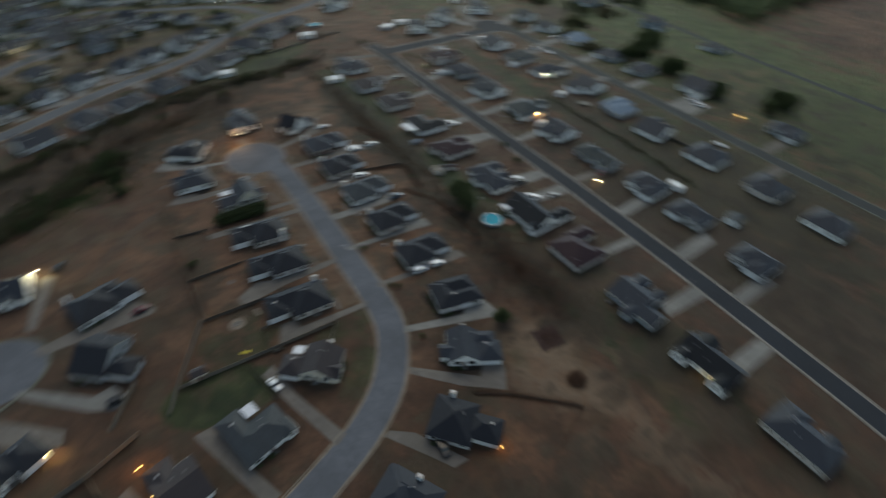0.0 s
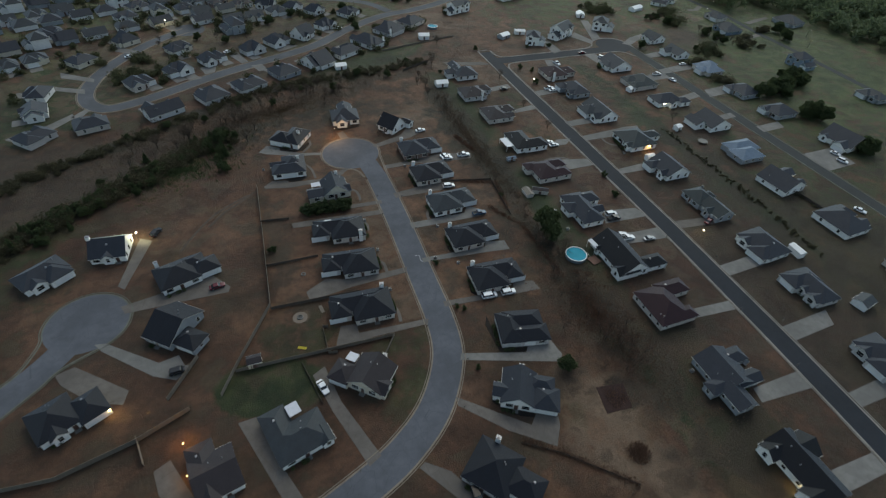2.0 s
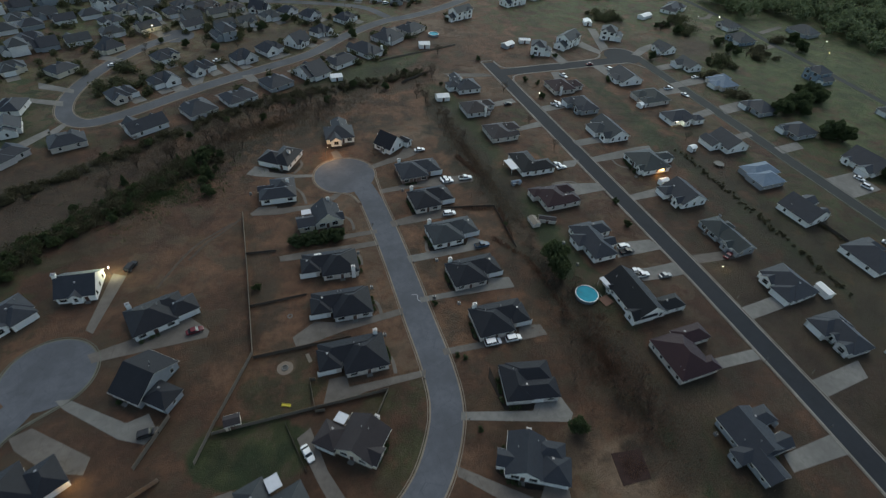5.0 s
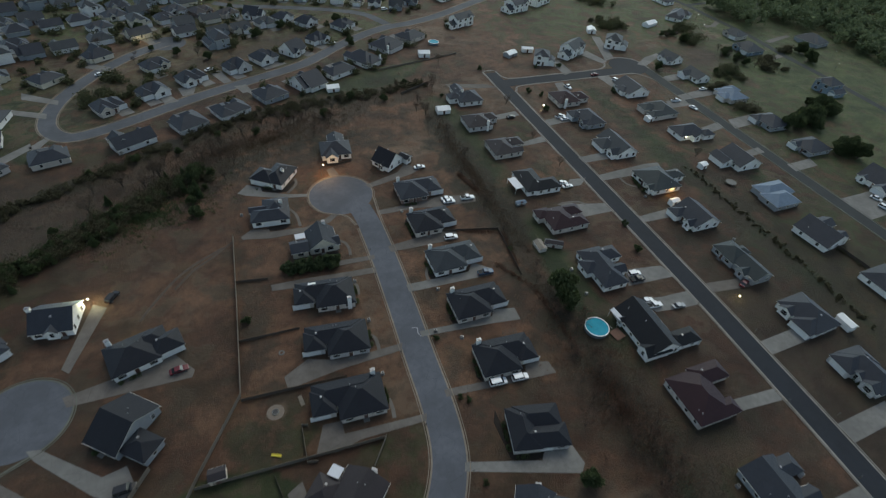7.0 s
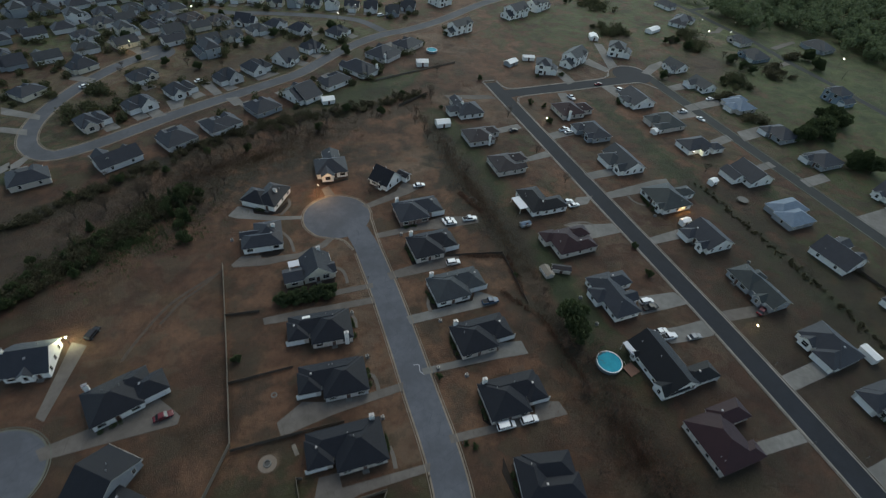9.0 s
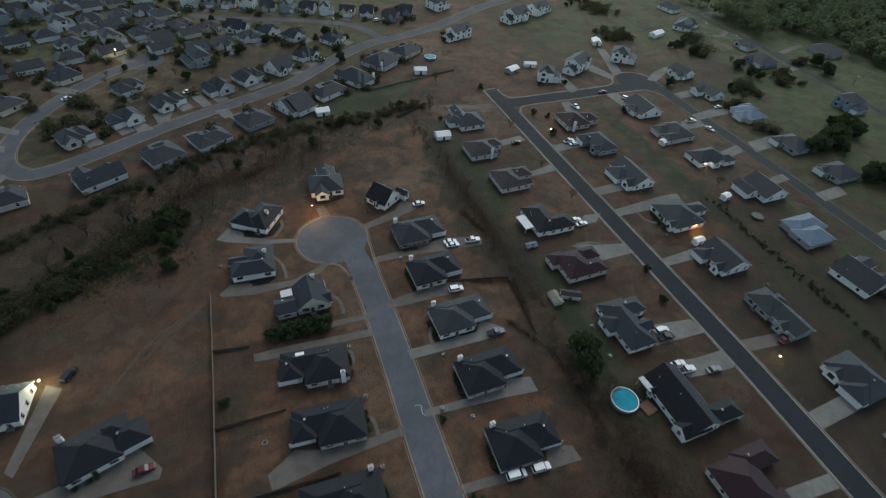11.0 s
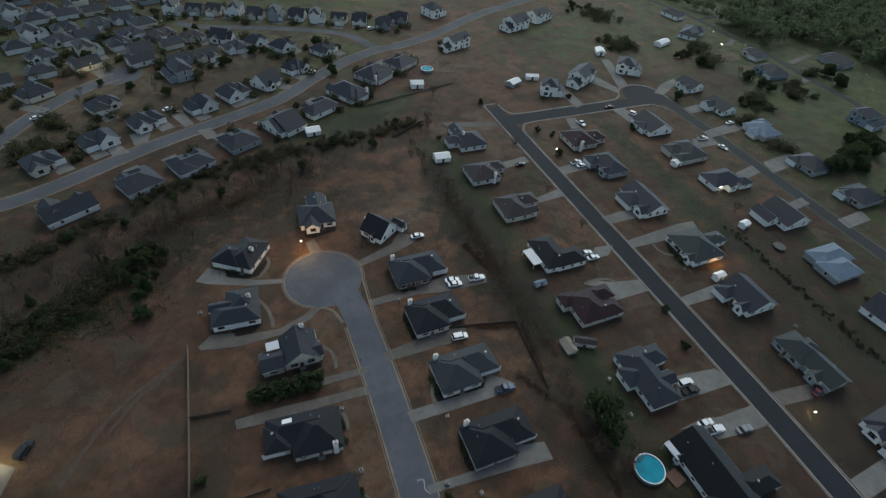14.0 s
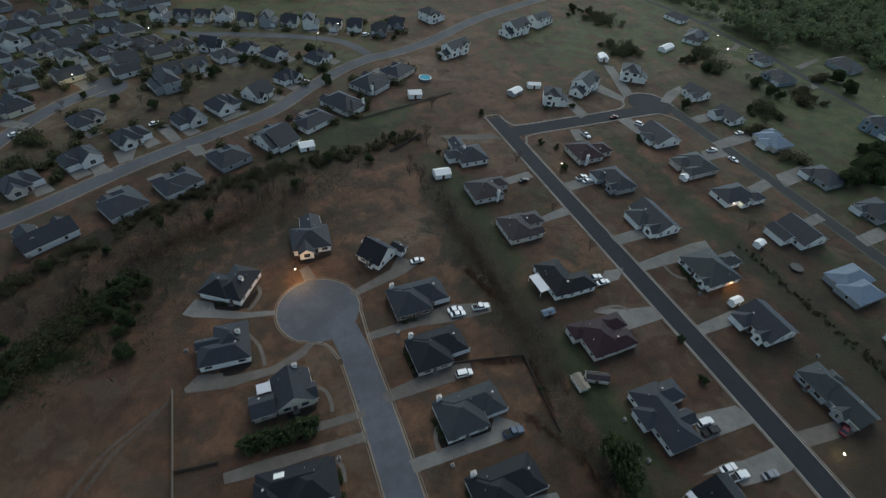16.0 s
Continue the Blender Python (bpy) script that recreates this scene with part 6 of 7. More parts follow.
house(340.0, 300.0, -80, 14.0, 12.0, "ranch", 1, "grey", "tan brick", detail=1, apron=0)
house(332.1, 216.2, -89, 15.0, 12.0, "two", 1, "slate", "blue siding", detail=1, apron=0)
house(337.0, 372.0, 100, 15.0, 12.0, "ranch", 1, "slate", "white siding", detail=1, apron=0)

# ---- houses beyond the field ----
house(-31.6, 251.6, 208, 16.4, 11.8, "crossgable", 1, "slate", "pale siding", detail=1, pitch=0.8)
house(-10.2, 261.4, 208, 13.6, 14.2, "ranch", -1, "slate", "grey brick", detail=1)
house(8.1, 268.6, 206, 15.0, 12.8, "ranch2", 1, "slate", "pale siding", detail=1)
house(26.8, 280.2, 207, 13.6, 13.2, "ranch", 1, "slate", "grey siding", detail=1)
house(45.7, 288.8, 210, 13.6, 17.4, "gable", 1, "slate", "pale siding", detail=1)
house(63.8, 299.4, 210, 16.5, 11.8, "ranch", -1, "slate", "pale siding", detail=1)
house(80.8, 310.7, 213, 13.4, 19.0, "hip", 1, "slate", "pale siding", "nw", detail=1)
house(98.7, 326.7, 215, 17.0, 15.4, "hip", -1, "slate", "grey brick", "ne", detail=1)
house(116.0, 337.5, 215, 15.5, 13.0, "ranch", 1, "slate", "tan brick", detail=1)
house(-42.5, 283.0, 28, 12.4, 11.6, "wing2", 1, "slate", "tan brick", detail=1, pitch=0.72)
house(-25.1, 294.2, 30, 13.4, 11.2, "frontgable", -1, "slate", "pale siding", detail=1, pitch=0.75)
house(-7.7, 304.8, 27, 13.4, 11.2, "wing2", 1, "slate", "pale siding", detail=1, pitch=0.8)
house(13.8, 314.0, 27, 12.6, 11.6, "frontgable", -1, "slate", "grey brick", detail=1, pitch=0.85)
house(29.0, 322.9, 28, 13.2, 12.4, "frontgable", 1, "slate", "pale siding", detail=1, pitch=0.75)
house(45.6, 330.4, 40, 12.8, 12.2, "gable", 1, "slate", "pale siding", detail=1, pitch=0.85)
house(61.0, 343.0, 40, 11.6, 11.4, "wing2", -1, "slate", "pale siding", detail=1, pitch=0.75)
house(80.7, 362.2, 34, 13.0, 12.2, "wing2", 1, "slate", "pale siding", detail=1, pitch=0.7)
house(59.6, 371.6, 33, 12.0, 11.4, "frontgable", 1, "slate", "pale siding", detail=1, pitch=0.8)
house(46.6, 381.0, 35, 12.0, 10.6, "frontgable", 1, "slate", "pale siding", detail=1, pitch=0.75)
house(29.9, 389.0, -30, 12.4, 11.4, "gable", 1, "slate", "pale siding", detail=1, pitch=0.8)
house(5.4, 348.4, 200, 12.0, 14.0, "two", 1, "slate", "grey siding", detail=1, pitch=0.7)
house(-11.5, 368.6, 205, 12.4, 10.8, "crossgable", 1, "slate", "pale siding", detail=1, pitch=0.7)
house(-24.5, 323.6, 30, 13.4, 10.6, "ranch", -1, "slate", "cream siding", detail=1, pitch=0.7)
house(-49.2, 400.6, 32, 13.0, 11.4, "ranch", 1, "slate", "cream siding", detail=1)
house(-55.4, 382.7, 30, 12.7, 11.4, "ranch2", 1, "slate", "pale siding", detail=1)
house(-53.0, 342.0, 216, 12.6, 11.0, "frontgable", 1, "slate", "cream siding", detail=1, pitch=0.85)
house(-35.5, 369.0, 210, 12.6, 11.0, "crossgable", 1, "slate", "cream siding", detail=1, pitch=0.8)
house(-16.2, 404.4, 30, 12.6, 11.0, "ranch", 1, "slate", "grey brick", detail=1)
house(-0.9, 400.6, 28, 13.0, 11.4, "ranch2", -1, "brown", "red-brown brick", detail=1)
house(14.5, 394.0, 28, 11.8, 10.6, "ranch", 1, "brown", "tan brick", detail=1)
house(-72.0, 318.0, 226, 12.6, 11.0, "ranch", 1, "slate", "cream siding", detail=1)
house(-86.0, 282.0, 260, 12.6, 11.0, "ranch", -1, "slate", "pale siding", detail=1)
house(-84.0, 262.0, 280, 12.6, 11.0, "gable", 1, "slate", "pale siding", detail=1)
house(-60.0, 246.0, 195, 13.6, 11.4, "ranch", 1, "slate", "tan brick", detail=1)
house(-80.0, 240.0, 225, 13.6, 11.4, "ranch2", 1, "slate", "grey brick", detail=1)
# a row of narrow gabled houses behind the far lane
row_rng = random.Random(5)
for x, y in ((6.0, 436.5), (17.3, 434.5), (28.4, 431.5), (39.4, 428.8), (51.6, 421.0), (63.6, 417.6), (75.0, 414.5), (86.6, 409.5), (98.6, 404.2), (110.6, 400.4), (123.0, 391.0), (136.0, 398.0)):
    house(x, y, -22 + row_rng.uniform(-5, 5), row_rng.uniform(9.2, 10.2), row_rng.uniform(10.8, 12.2), row_rng.choice(("gable", "crossgable", "two")), row_rng.choice((1, -1)), row_rng.choice(("grey", "slate")), row_rng.choice(("pale siding", "cream siding", "grey siding")), detail=0, pitch=0.75, apron=5.0)
# closer-packed rows further off, on both sides of their lanes
lane_points = [(p.x, p.y) for q in (far_line, side_line, east_line) for p in q[::3]]
filled = [tuple(h.matrix_basis.translation.xy) for h, _ in HOUSES]
far_rng = random.Random(21)
for row in range(9):
    for k in range(15):
        u, v = -95 + 15.2 * k + 5 * (row % 2), row * 17.5 + (6 if row % 2 else 0)
        x, y = -75 + u * 0.93 - v * 0.37 + far_rng.uniform(-1.5, 1.5), 330 + u * 0.37 + v * 0.93 + far_rng.uniform(-1.5, 1.5)
        if not (-150 < x < 150 and 300 < y < 470) or y < 318 + 0.62 * (x + 30) or (x > 115 and y < 400) or (x < -40 and y < 352 and x > -75) or (x > 20 and y > 440):
            continue
        if min(math.hypot(x - a, y - b) for a, b in filled) < 12.5 or min(math.hypot(x - a, y - b) for a, b in lane_points) < 9.0 or math.hypot(x + 20, y - 356) < 17:
            continue
        filled.append((x, y))
        house(x, y, 22 + (180 if row % 2 else 0), far_rng.uniform(11.4, 13.2), far_rng.uniform(10.4, 11.8), far_rng.choice(("ranch", "gable", "two", "crossgable", "ranch2")), far_rng.choice((1, -1)), far_rng.choice(("grey", "grey", "slate")), far_rng.choice(("cream siding", "pale siding", "pale siding", "grey siding")), detail=0, pitch=0.68)

drive([(-81.0, 308.6), (-64.5, 297.2), (-64.1, 292.9), (-79.7, 301.7)])
drive([(-38.5, 378.2), (-27.1, 363.5), (-30.0, 358.1), (-40.1, 371.6)])
drive([(-57.2, 337.3), (-46.1, 329.4), (-47.4, 324.8), (-57.9, 331.1)])
drive([(-84.9, 289.7), (-66.8, 280.6), (-67.4, 285.5), (-83.3, 293.0)])
drive([(-79.0, 251.3), (-69.4, 261.0), (-68.1, 256.6), (-76.8, 246.1)])
drive([(0.5, 312.8), (5.5, 315.3), (10.3, 300.9), (6.6, 299.3)], top=0.066)
drive([(-14.7, 298.5), (-6.0, 302.1), (-7.7, 291.0), (-12.4, 289.5)], top=0.066)
drive([(25.6, 317.2), (31.8, 319.8), (34.4, 313.9), (28.0, 310.9)], top=0.066)
drive([(-23.8, 293.4), (-19.2, 294.1), (-14.0, 285.0), (-20.0, 283.6)], top=0.066)
drive([(11.2, 295.1), (16.6, 296.2), (19.2, 288.2), (14.6, 287.0)], top=0.066)
drive([(-37.2, 371.9), (-35.1, 374.2), (-26.5, 358.8), (-29.0, 355.5)], top=0.066)
drive([(-69.6, 257.6), (-64.3, 264.8), (-62.8, 262.4), (-66.4, 254.0)])

# ---- garden paths ----
def garden_path(points):
    structure("walkway", strip(Mesh(), smooth(points), -0.5, 0.5, -0.1, 0.07), CONCRETE_OLD, "narrow curved concrete garden path", "path")


garden_path([(22.7, 192.4), (25.0, 187.1), (25.5, 180.5)])
garden_path([(36.8, 169.7), (38.8, 167.3), (39.3, 163.7), (39.0, 161.3)])
garden_path([(27.8, 210.1), (27.9, 206.5), (26.0, 203.4), (23.8, 201.0)])
garden_path([(60.4, 142.2), (60.7, 145.3), (61.9, 147.8), (63.4, 149.3)])
garden_path([(36.8, 149.2), (37.9, 146.7), (37.5, 143.3)])
garden_path([(36.3, 127.6), (38.0, 125.8), (38.3, 123.2), (38.0, 120.2)])
garden_path([(36.5, 105.7), (36.7, 103.2), (36.4, 100.0)])
garden_path([(158.2, 175.7), (158.0, 172.1), (159.0, 169.5), (161.5, 167.4)])
garden_path([(122.5, 166.1), (126.8, 166.4), (131.1, 165.6), (133.5, 163.2)])
garden_path([(191.6, 288.1), (197.9, 290.2), (204.3, 292.4)])

MULCH = plain("dark_mulch", (0.017, 0.012, 0.009), 0.95, vary=0.3, scale=0.8, bump=0.6)


def planting_bed(points):
    """A low bed of bark mulch with its rim of turf, along a house."""
    area = sum(a[0] * b[1] - b[0] * a[1] for a, b in zip(points, points[1:] + points[:1]))
    line = points if area > 0 else points[::-1]
    cx, cy = sum(p[0] for p in line) / len(line), sum(p[1] for p in line) / len(line)
    top = [(x + 0.03 * (cx - x), y + 0.03 * (cy - y), 0.055) for x, y in line]
    structure("planting_bed", Mesh().solid([(x, y, -0.1) for x, y in line], top), MULCH, "dark bark mulch bed along a house wall", "planting bed")


planting_bed([(14.6, 208.0), (21.9, 203.3), (27.4, 208.4), (27.6, 207.2), (24.2, 202.2), (20.6, 202.0), (17.4, 203.1), (14.8, 204.9)])
planting_bed([(62.4, 149.9), (62.9, 143.8), (69.8, 143.6), (75.3, 143.4), (75.0, 142.6), (72.0, 141.9), (61.3, 142.4), (61.0, 145.6), (61.6, 148.6)])
planting_bed([(62.8, 174.9), (63.4, 163.2), (69.5, 163.1), (72.6, 163.3), (71.6, 161.2), (66.0, 160.9), (62.6, 160.9), (61.4, 163.6), (61.6, 172.8)])
planting_bed([(63.8, 183.3), (70.8, 182.6), (75.8, 183.4), (75.5, 182.0), (70.3, 181.4), (63.6, 182.0)])
planting_bed([(14.2, 183.0), (22.2, 183.4), (22.8, 182.5), (20.2, 180.6), (16.4, 180.4), (14.5, 181.4)])
planting_bed([(28.2, 164.3), (35.7, 164.2), (35.6, 163.2), (31.5, 161.9), (28.2, 162.4)])
planting_bed([(41.2, 217.6), (46.9, 216.2), (52.2, 217.2), (52.0, 215.9), (44.4, 214.3), (41.5, 215.2)])
planting_bed([(61.8, 94.2), (61.0, 82.0), (69.9, 79.8), (69.4, 78.2), (64.4, 78.6), (60.1, 80.6), (60.0, 91.0)])
planting_bed([(53.8, 71.0), (51.3, 66.9), (53.2, 63.7), (56.5, 60.7), (60.1, 59.0), (60.6, 60.2), (53.6, 65.0), (52.9, 67.2)])
planting_bed([(62.4, 128.8), (62.8, 123.4), (69.6, 123.2), (74.0, 123.0), (73.4, 122.4), (66.0, 121.9), (61.8, 122.6), (61.2, 126.0)])
planting_bed([(62.0, 108.4), (62.6, 102.9), (69.0, 102.7), (69.0, 101.9), (62.4, 102.2), (61.0, 104.4)])

CHALK = plain("pale_chalk", (0.30, 0.31, 0.33), 0.9, vary=0.2)
structure("chalk_mark", strip(Mesh(), smooth([(49.3, 125.9), (50.8, 125.4), (50.5, 123.4), (51.3, 122.0)]), -0.13, 0.13, 0.02, 0.036), CHALK, "pale chalk line drawn on the asphalt street", "marking")
TRACK = plain("trodden_earth", (0.085, 0.062, 0.047), 0.95, vary=0.3, scale=0.5)
structure("dirt_track", strip(Mesh(), smooth([(2.5, 178.7), (-4.3, 172.5), (-9.5, 168.6), (-15.2, 161.5)]), -0.45, 0.45, -0.1, 0.02), TRACK, "faint trodden dirt track across grass", "track")
structure("dirt_track", strip(Mesh(), smooth([(-0.6, 176.6), (-12.7, 168.3), (-20.6, 157.9), (-24.4, 151.4)]), -0.45, 0.45, -0.1, 0.02), TRACK, "faint trodden dirt track across grass", "track")


# ---- the parked vehicles ----
car("minivan", "white", 66.0, 100.9, -4)
car("suv", "white", 72.4, 100.4, -4)
car("sedan", "white", 81.3, 180.9, -6)
car("sedan", "white", 81.5, 179.1, -6)
car("pickup", "white", 89.2, 179.3, -6)
car("suv", "white", 74.8, 159.7, -5)
car("sedan", "white", 77.8, 204.1, -1)
car("pickup", "blue", 79.6, 140.2, -3)
car("suv", "white", 128.4, 124.7, -3)
car("pickup", "black", 128.0, 122.2, -3)
car("sedan", "white", 125.0, 113.2, -2)
car("pickup", "white", 126.1, 110.8, -5)
car("sedan", "grey", 133.8, 108.2, -5)
car("sedan", "red", 163.0, 109.6, 20)
car("sedan", "white", 131.1, 178.1, 0)
car("sedan", "white", 132.2, 175.4, -1)
car("pickup", "white", 159.1, 227.7, 2)
car("sedan", "white", 160.2, 225.1, 2)
car("sedan", "black", 134.6, 233.2, 3)
car("pickup", "white", 180.2, 255.9, -81)
car("sedan", "red", 204.3, 266.4, 0)
car("suv", "white", 212.4, 256.9, -57)
car("pickup", "white", 231.1, 228.0, -6)
car("sedan", "white", 235.2, 219.0, -76)
car("suv", "black", -32.0, 163.0, 60)
drive([(243.4, 136.4), (243.4, 122.0), (262.0, 123.0), (262.6, 136.8)])
car("sedan", "white", 259.1, 131.7, -70)
car("suv", "white", 256.4, 125.9, -70)
car("sedan", "white", 229.3, 96.2, -70)
car("sedan", "red", -13.8, 130.8, 9)
car("suv", "black", -24.7, 102.1, 4)
car("sedan", "white", 10.3, 85.0, -73)
car("suv", "black", 37.8, 46.0, -92)
car("sedan", "white", 256.9, 236.3, 0)
car("sedan", "white", 68.4, 338.9, 11)
car("sedan", "white", 0.4, 316.0, 25)
car("sedan", "white", -49.9, 321.0, 19)
car("suv", "white", 114.4, 389.6, 21)
car("suv", "black", 118.9, 386.1, 27)

roof_panel(27.3, 144.6, -4.5, -2.2, 2.7, 4.3, "pale skylight panel")

# ---- sheds, covers and other yard things ----
shed(-5.6, 98.5, 0, 3.6, 2.8, "cream siding", "brown")
shed(116.4, 311.6, -11, 6.4, 5.0, "white siding", "white metal", 2.4)
shed(57.2, 280.6, 3, 6.0, 4.6, "white siding", "white metal")
shed(104.0, 246.5, -4, 6.4, 4.6, "white siding", "white metal")
shed(199.6, 172.0, 10, 3.4, 2.6, "white siding", "white metal")
shed(202.9, 214.3, 8, 4.4, 3.2, "white siding", "white metal", 1.9)
shed(167.3, 301.5, 25, 7.4, 4.6, "grey siding", "white metal")
shed(180.8, 305.5, -18, 6.7, 3.6, "white siding", "white metal")
shed(240.5, 326.7, -24, 5.2, 7.0, "white siding", "white metal")
shed(291.1, 329.8, 110, 5.0, 11.0, "white siding", "white metal")
shed(108.7, 145.7, -28, 6.2, 2.4, "tan brick", "brown", 1.7)
shed(103.4, 146.1, 90, 4.8, 2.8, "tan brick", "tan", 1.5)
shed(108.0, 170.4, 0, 3.8, 1.7, "grey siding", "pale blue", 1.3)
shed(182.4, 59.5, 10, 6.0, 4.6, "white siding", "grey")
shed(181.4, 85.4, 88, 5.4, 2.6, "white siding", "white metal", 2.4, "box trailer behind a house")
shed(168.6, 153.6, 3, 3.8, 2.2, "white siding", "white metal", 2.2, "box trailer on a driveway")
patio_cover(2.1, 79.5, 15, 3.1, 3.6, 3.2)
patio_cover(19.6, 90.1, -42, 2.9, 2.8, 3.0)
patio_cover(24.3, 171.8, 0, 3.4, 3.0, 3.0)
patio_cover(110.6, 180.8, 92, 7.4, 3.4, 2.3, 0.15)
patio_cover(110.0, 109.8, 95, 4.6, 1.6, 3.0)

fence([(3.0, 180.5), (2.0, 149.5), (0.7, 118.2), (-9.9, 99.9), (-14.7, 90.8)], 1.6, TIMBER)
fence([(2.0, 159.1), (11.9, 157.8)], 0.9, DARK_TIMBER, words="dark brown timber fence along a back yard")
fence([(1.3, 135.6), (18.3, 135.4)], 0.9, DARK_TIMBER, words="dark brown timber fence along a back yard")
fence([(0.7, 116.6), (15.3, 116.0), (26.3, 115.4), (27.7, 115.3)], 1.2, DARK_TIMBER, words="dark brown timber fence along a back yard")
fence([(-10.7, 97.3), (4.0, 96.7), (33.0, 95.6), (28.4, 89.4)], 1.4, TIMBER)
fence([(6.4, 94.4), (9.4, 80.6)], 0.7, DARK_TIMBER, words="low dark timber fence along a back yard")
fence([(-62.4, 82.0), (-50.3, 80.8), (-34.2, 84.6), (-22.0, 89.6)], 1.7, TIMBER)
fence([(-34.0, 85.3), (-32.2, 78.0)], 1.7, TIMBER)
fence([(-27.4, 94.0), (-19.9, 105.4)], 1.7, TIMBER)
fence([(53.6, 54.1), (61.5, 48.7), (75.5, 35.5), (61.1, 30.3)], 0.5, DARK_TIMBER, words="low dark timber fence along a back yard")
fence([(15.4, 104.6), (14.1, 105.0), (13.9, 95.4), (16.4, 94.9)], 1.2, TIMBER)
fence([(69.4, 164.9), (93.2, 159.5), (91.0, 135.9)], 0.8, DARK_TIMBER, words="low dark timber fence along a back yard")
fence([(214.0, 88.2), (214.5, 103.3), (212.0, 129.2)], 1.2, DARK_TIMBER, words="dark brown timber fence along a back yard")
fence([(85.6, 298.1), (116.0, 305.4), (136.1, 310.4)], 0.9, TIMBER, words="weathered timber fence along a back yard")
fence([(89.3, 268.2), (106.7, 277.2)], 1.4, DARK_TIMBER, words="dark brown timber fence along a back yard")


def round_pool(x, y, r, label):
    p = thing("swimming_pool", x, y, 0, label, "pool")
    wall, rim = Mesh(), Mesh()
    n = 36
    for k in range(n):
        a, b = 2 * math.pi * k / n, 2 * math.pi * (k + 1) / n
        ca, sa, cb, sb = math.cos(a), math.sin(a), math.cos(b), math.sin(b)
        wall.solid([((r - 0.05) * ca, (r - 0.05) * sa, -0.1), (r * ca, r * sa, -0.1), (r * cb, r * sb, -0.1), ((r - 0.05) * cb, (r - 0.05) * sb, -0.1)],
                   [((r - 0.05) * ca, (r - 0.05) * sa, 1.25), (r * ca, r * sa, 1.25), (r * cb, r * sb, 1.25), ((r - 0.05) * cb, (r - 0.05) * sb, 1.25)])
        rim.solid([((r - 0.16) * ca, (r - 0.16) * sa, 1.25), ((r + 0.1) * ca, (r + 0.1) * sa, 1.25), ((r + 0.1) * cb, (r + 0.1) * sb, 1.25), ((r - 0.16) * cb, (r - 0.16) * sb, 1.25)],
                  [((r - 0.16) * ca, (r - 0.16) * sa, 1.32), ((r + 0.1) * ca, (r + 0.1) * sa, 1.32), ((r + 0.1) * cb, (r + 0.1) * sb, 1.32), ((r - 0.16) * cb, (r - 0.16) * sb, 1.32)])
    part("pool_wall", wall, POOL_WALL, p)
    part("rim", rim, PANEL_WHITE, p, "white rim")
    part("water", Mesh().tube(0, 0, -0.08, 1.1, r - 0.06, r - 0.06, 36), WATER, p, "turquoise water")
    return p


pool = round_pool(102.7, 108.6, 3.65, "round above-ground pool with turquoise water on a lawn")
for a in (-1, 1):
    part("ladder_rail", Mesh().limb((3.9 + 0.9, a * 0.3 - 1.5, 0), (3.6, a * 0.3 - 1.5, 2.0), 0.03, 0.03, 6), PANEL_WHITE, pool)
round_pool(128.1, 327.8, 3.2, "small round above-ground pool beside a far house")
deck = thing("timber_deck", 107.8, 104.8, 10, "reddish timber deck beside the pool", "deck")
DECK_WOOD = plain("red_brown_deck", (0.16, 0.085, 0.058), 0.8, vary=0.2)
plank = Mesh().box(-1.8, 1.8, -0.13, 0.13, 0.35, 0.42).data("plank", DECK_WOOD)
for k in range(13):
    on_wall(new("plank", plank), 0, -1.7 + 0.28 * k, 0, 0, deck)
for sx in (-1.6, 1.6):
    for sy in (-1.5, 1.5):
        part("post", Mesh().box(sx - 0.06, sx + 0.06, sy - 0.06, sy + 0.06, -0.1, 0.36), DECK_WOOD, deck)

# a fire pit of stones in a ring of bare soil
SAND = plain("pale_sand", (0.18, 0.142, 0.112), 0.95, vary=0.15)
pit = thing("fire_pit", 8.4, 110.9, 0, "ring of pale stones round a fire pit", "fire pit")
stone = Mesh().box(-0.22, 0.22, -0.15, 0.15, -0.05, 0.3, 0.04).data("stone", CONCRETE)
for k in range(14):
    a = 2 * math.pi * k / 14
    on_wall(new("stone", stone), 0.8 * math.cos(a), 0.8 * math.sin(a), 0, math.degrees(a) + 90, pit)
part("ash", Mesh().tube(0, 0, -0.05, 0.09, 0.62, 0.6, 14), DARK_METAL, pit)
part("sand_circle", Mesh().tube(0, 0, -0.05, 0.04, 2.2, 2.15, 28), SAND, pit, "pale sand circle")
ramp = thing("timber_ramp", 15.0, 112.2, 100, "pale timber ramp lying beside a fence", "ramp")
for k in range(6):
    part("plank", Mesh().box(-1.5 + 0.5 * k, -1.03 + 0.5 * k, -0.5, 0.5, 0.0, 0.12), TIMBER, ramp)


def ring_planter(x, y, r=0.8, bore=0.6):
    t = thing("ring_planter", x, y, 0, "pale ring-shaped planter lying on grass", "planter")
    m = Mesh()
    n = 16
    for k in range(n):
        a, b = 2 * math.pi * k / n, 2 * math.pi * (k + 1) / n
        q = [(r * bore * math.cos(a), r * bore * math.sin(a)), (r * math.cos(a), r * math.sin(a)), (r * math.cos(b), r * math.sin(b)), (r * bore * math.cos(b), r * bore * math.sin(b))]
        m.solid([(*p, -0.02) for p in q], [(*p, 0.25) for p in q])
    part("ring", m, CONCRETE, t)


ring_planter(12.2, 128.5)
ring_planter(94.9, 189.9, 1.8, 0.86)
YELLOW = plain("yellow_plastic", (0.62, 0.50, 0.05), 0.4)
slide = thing("toy_slide", 7.2, 99.6, -25, "yellow plastic toy slide lying on grass", "slide")
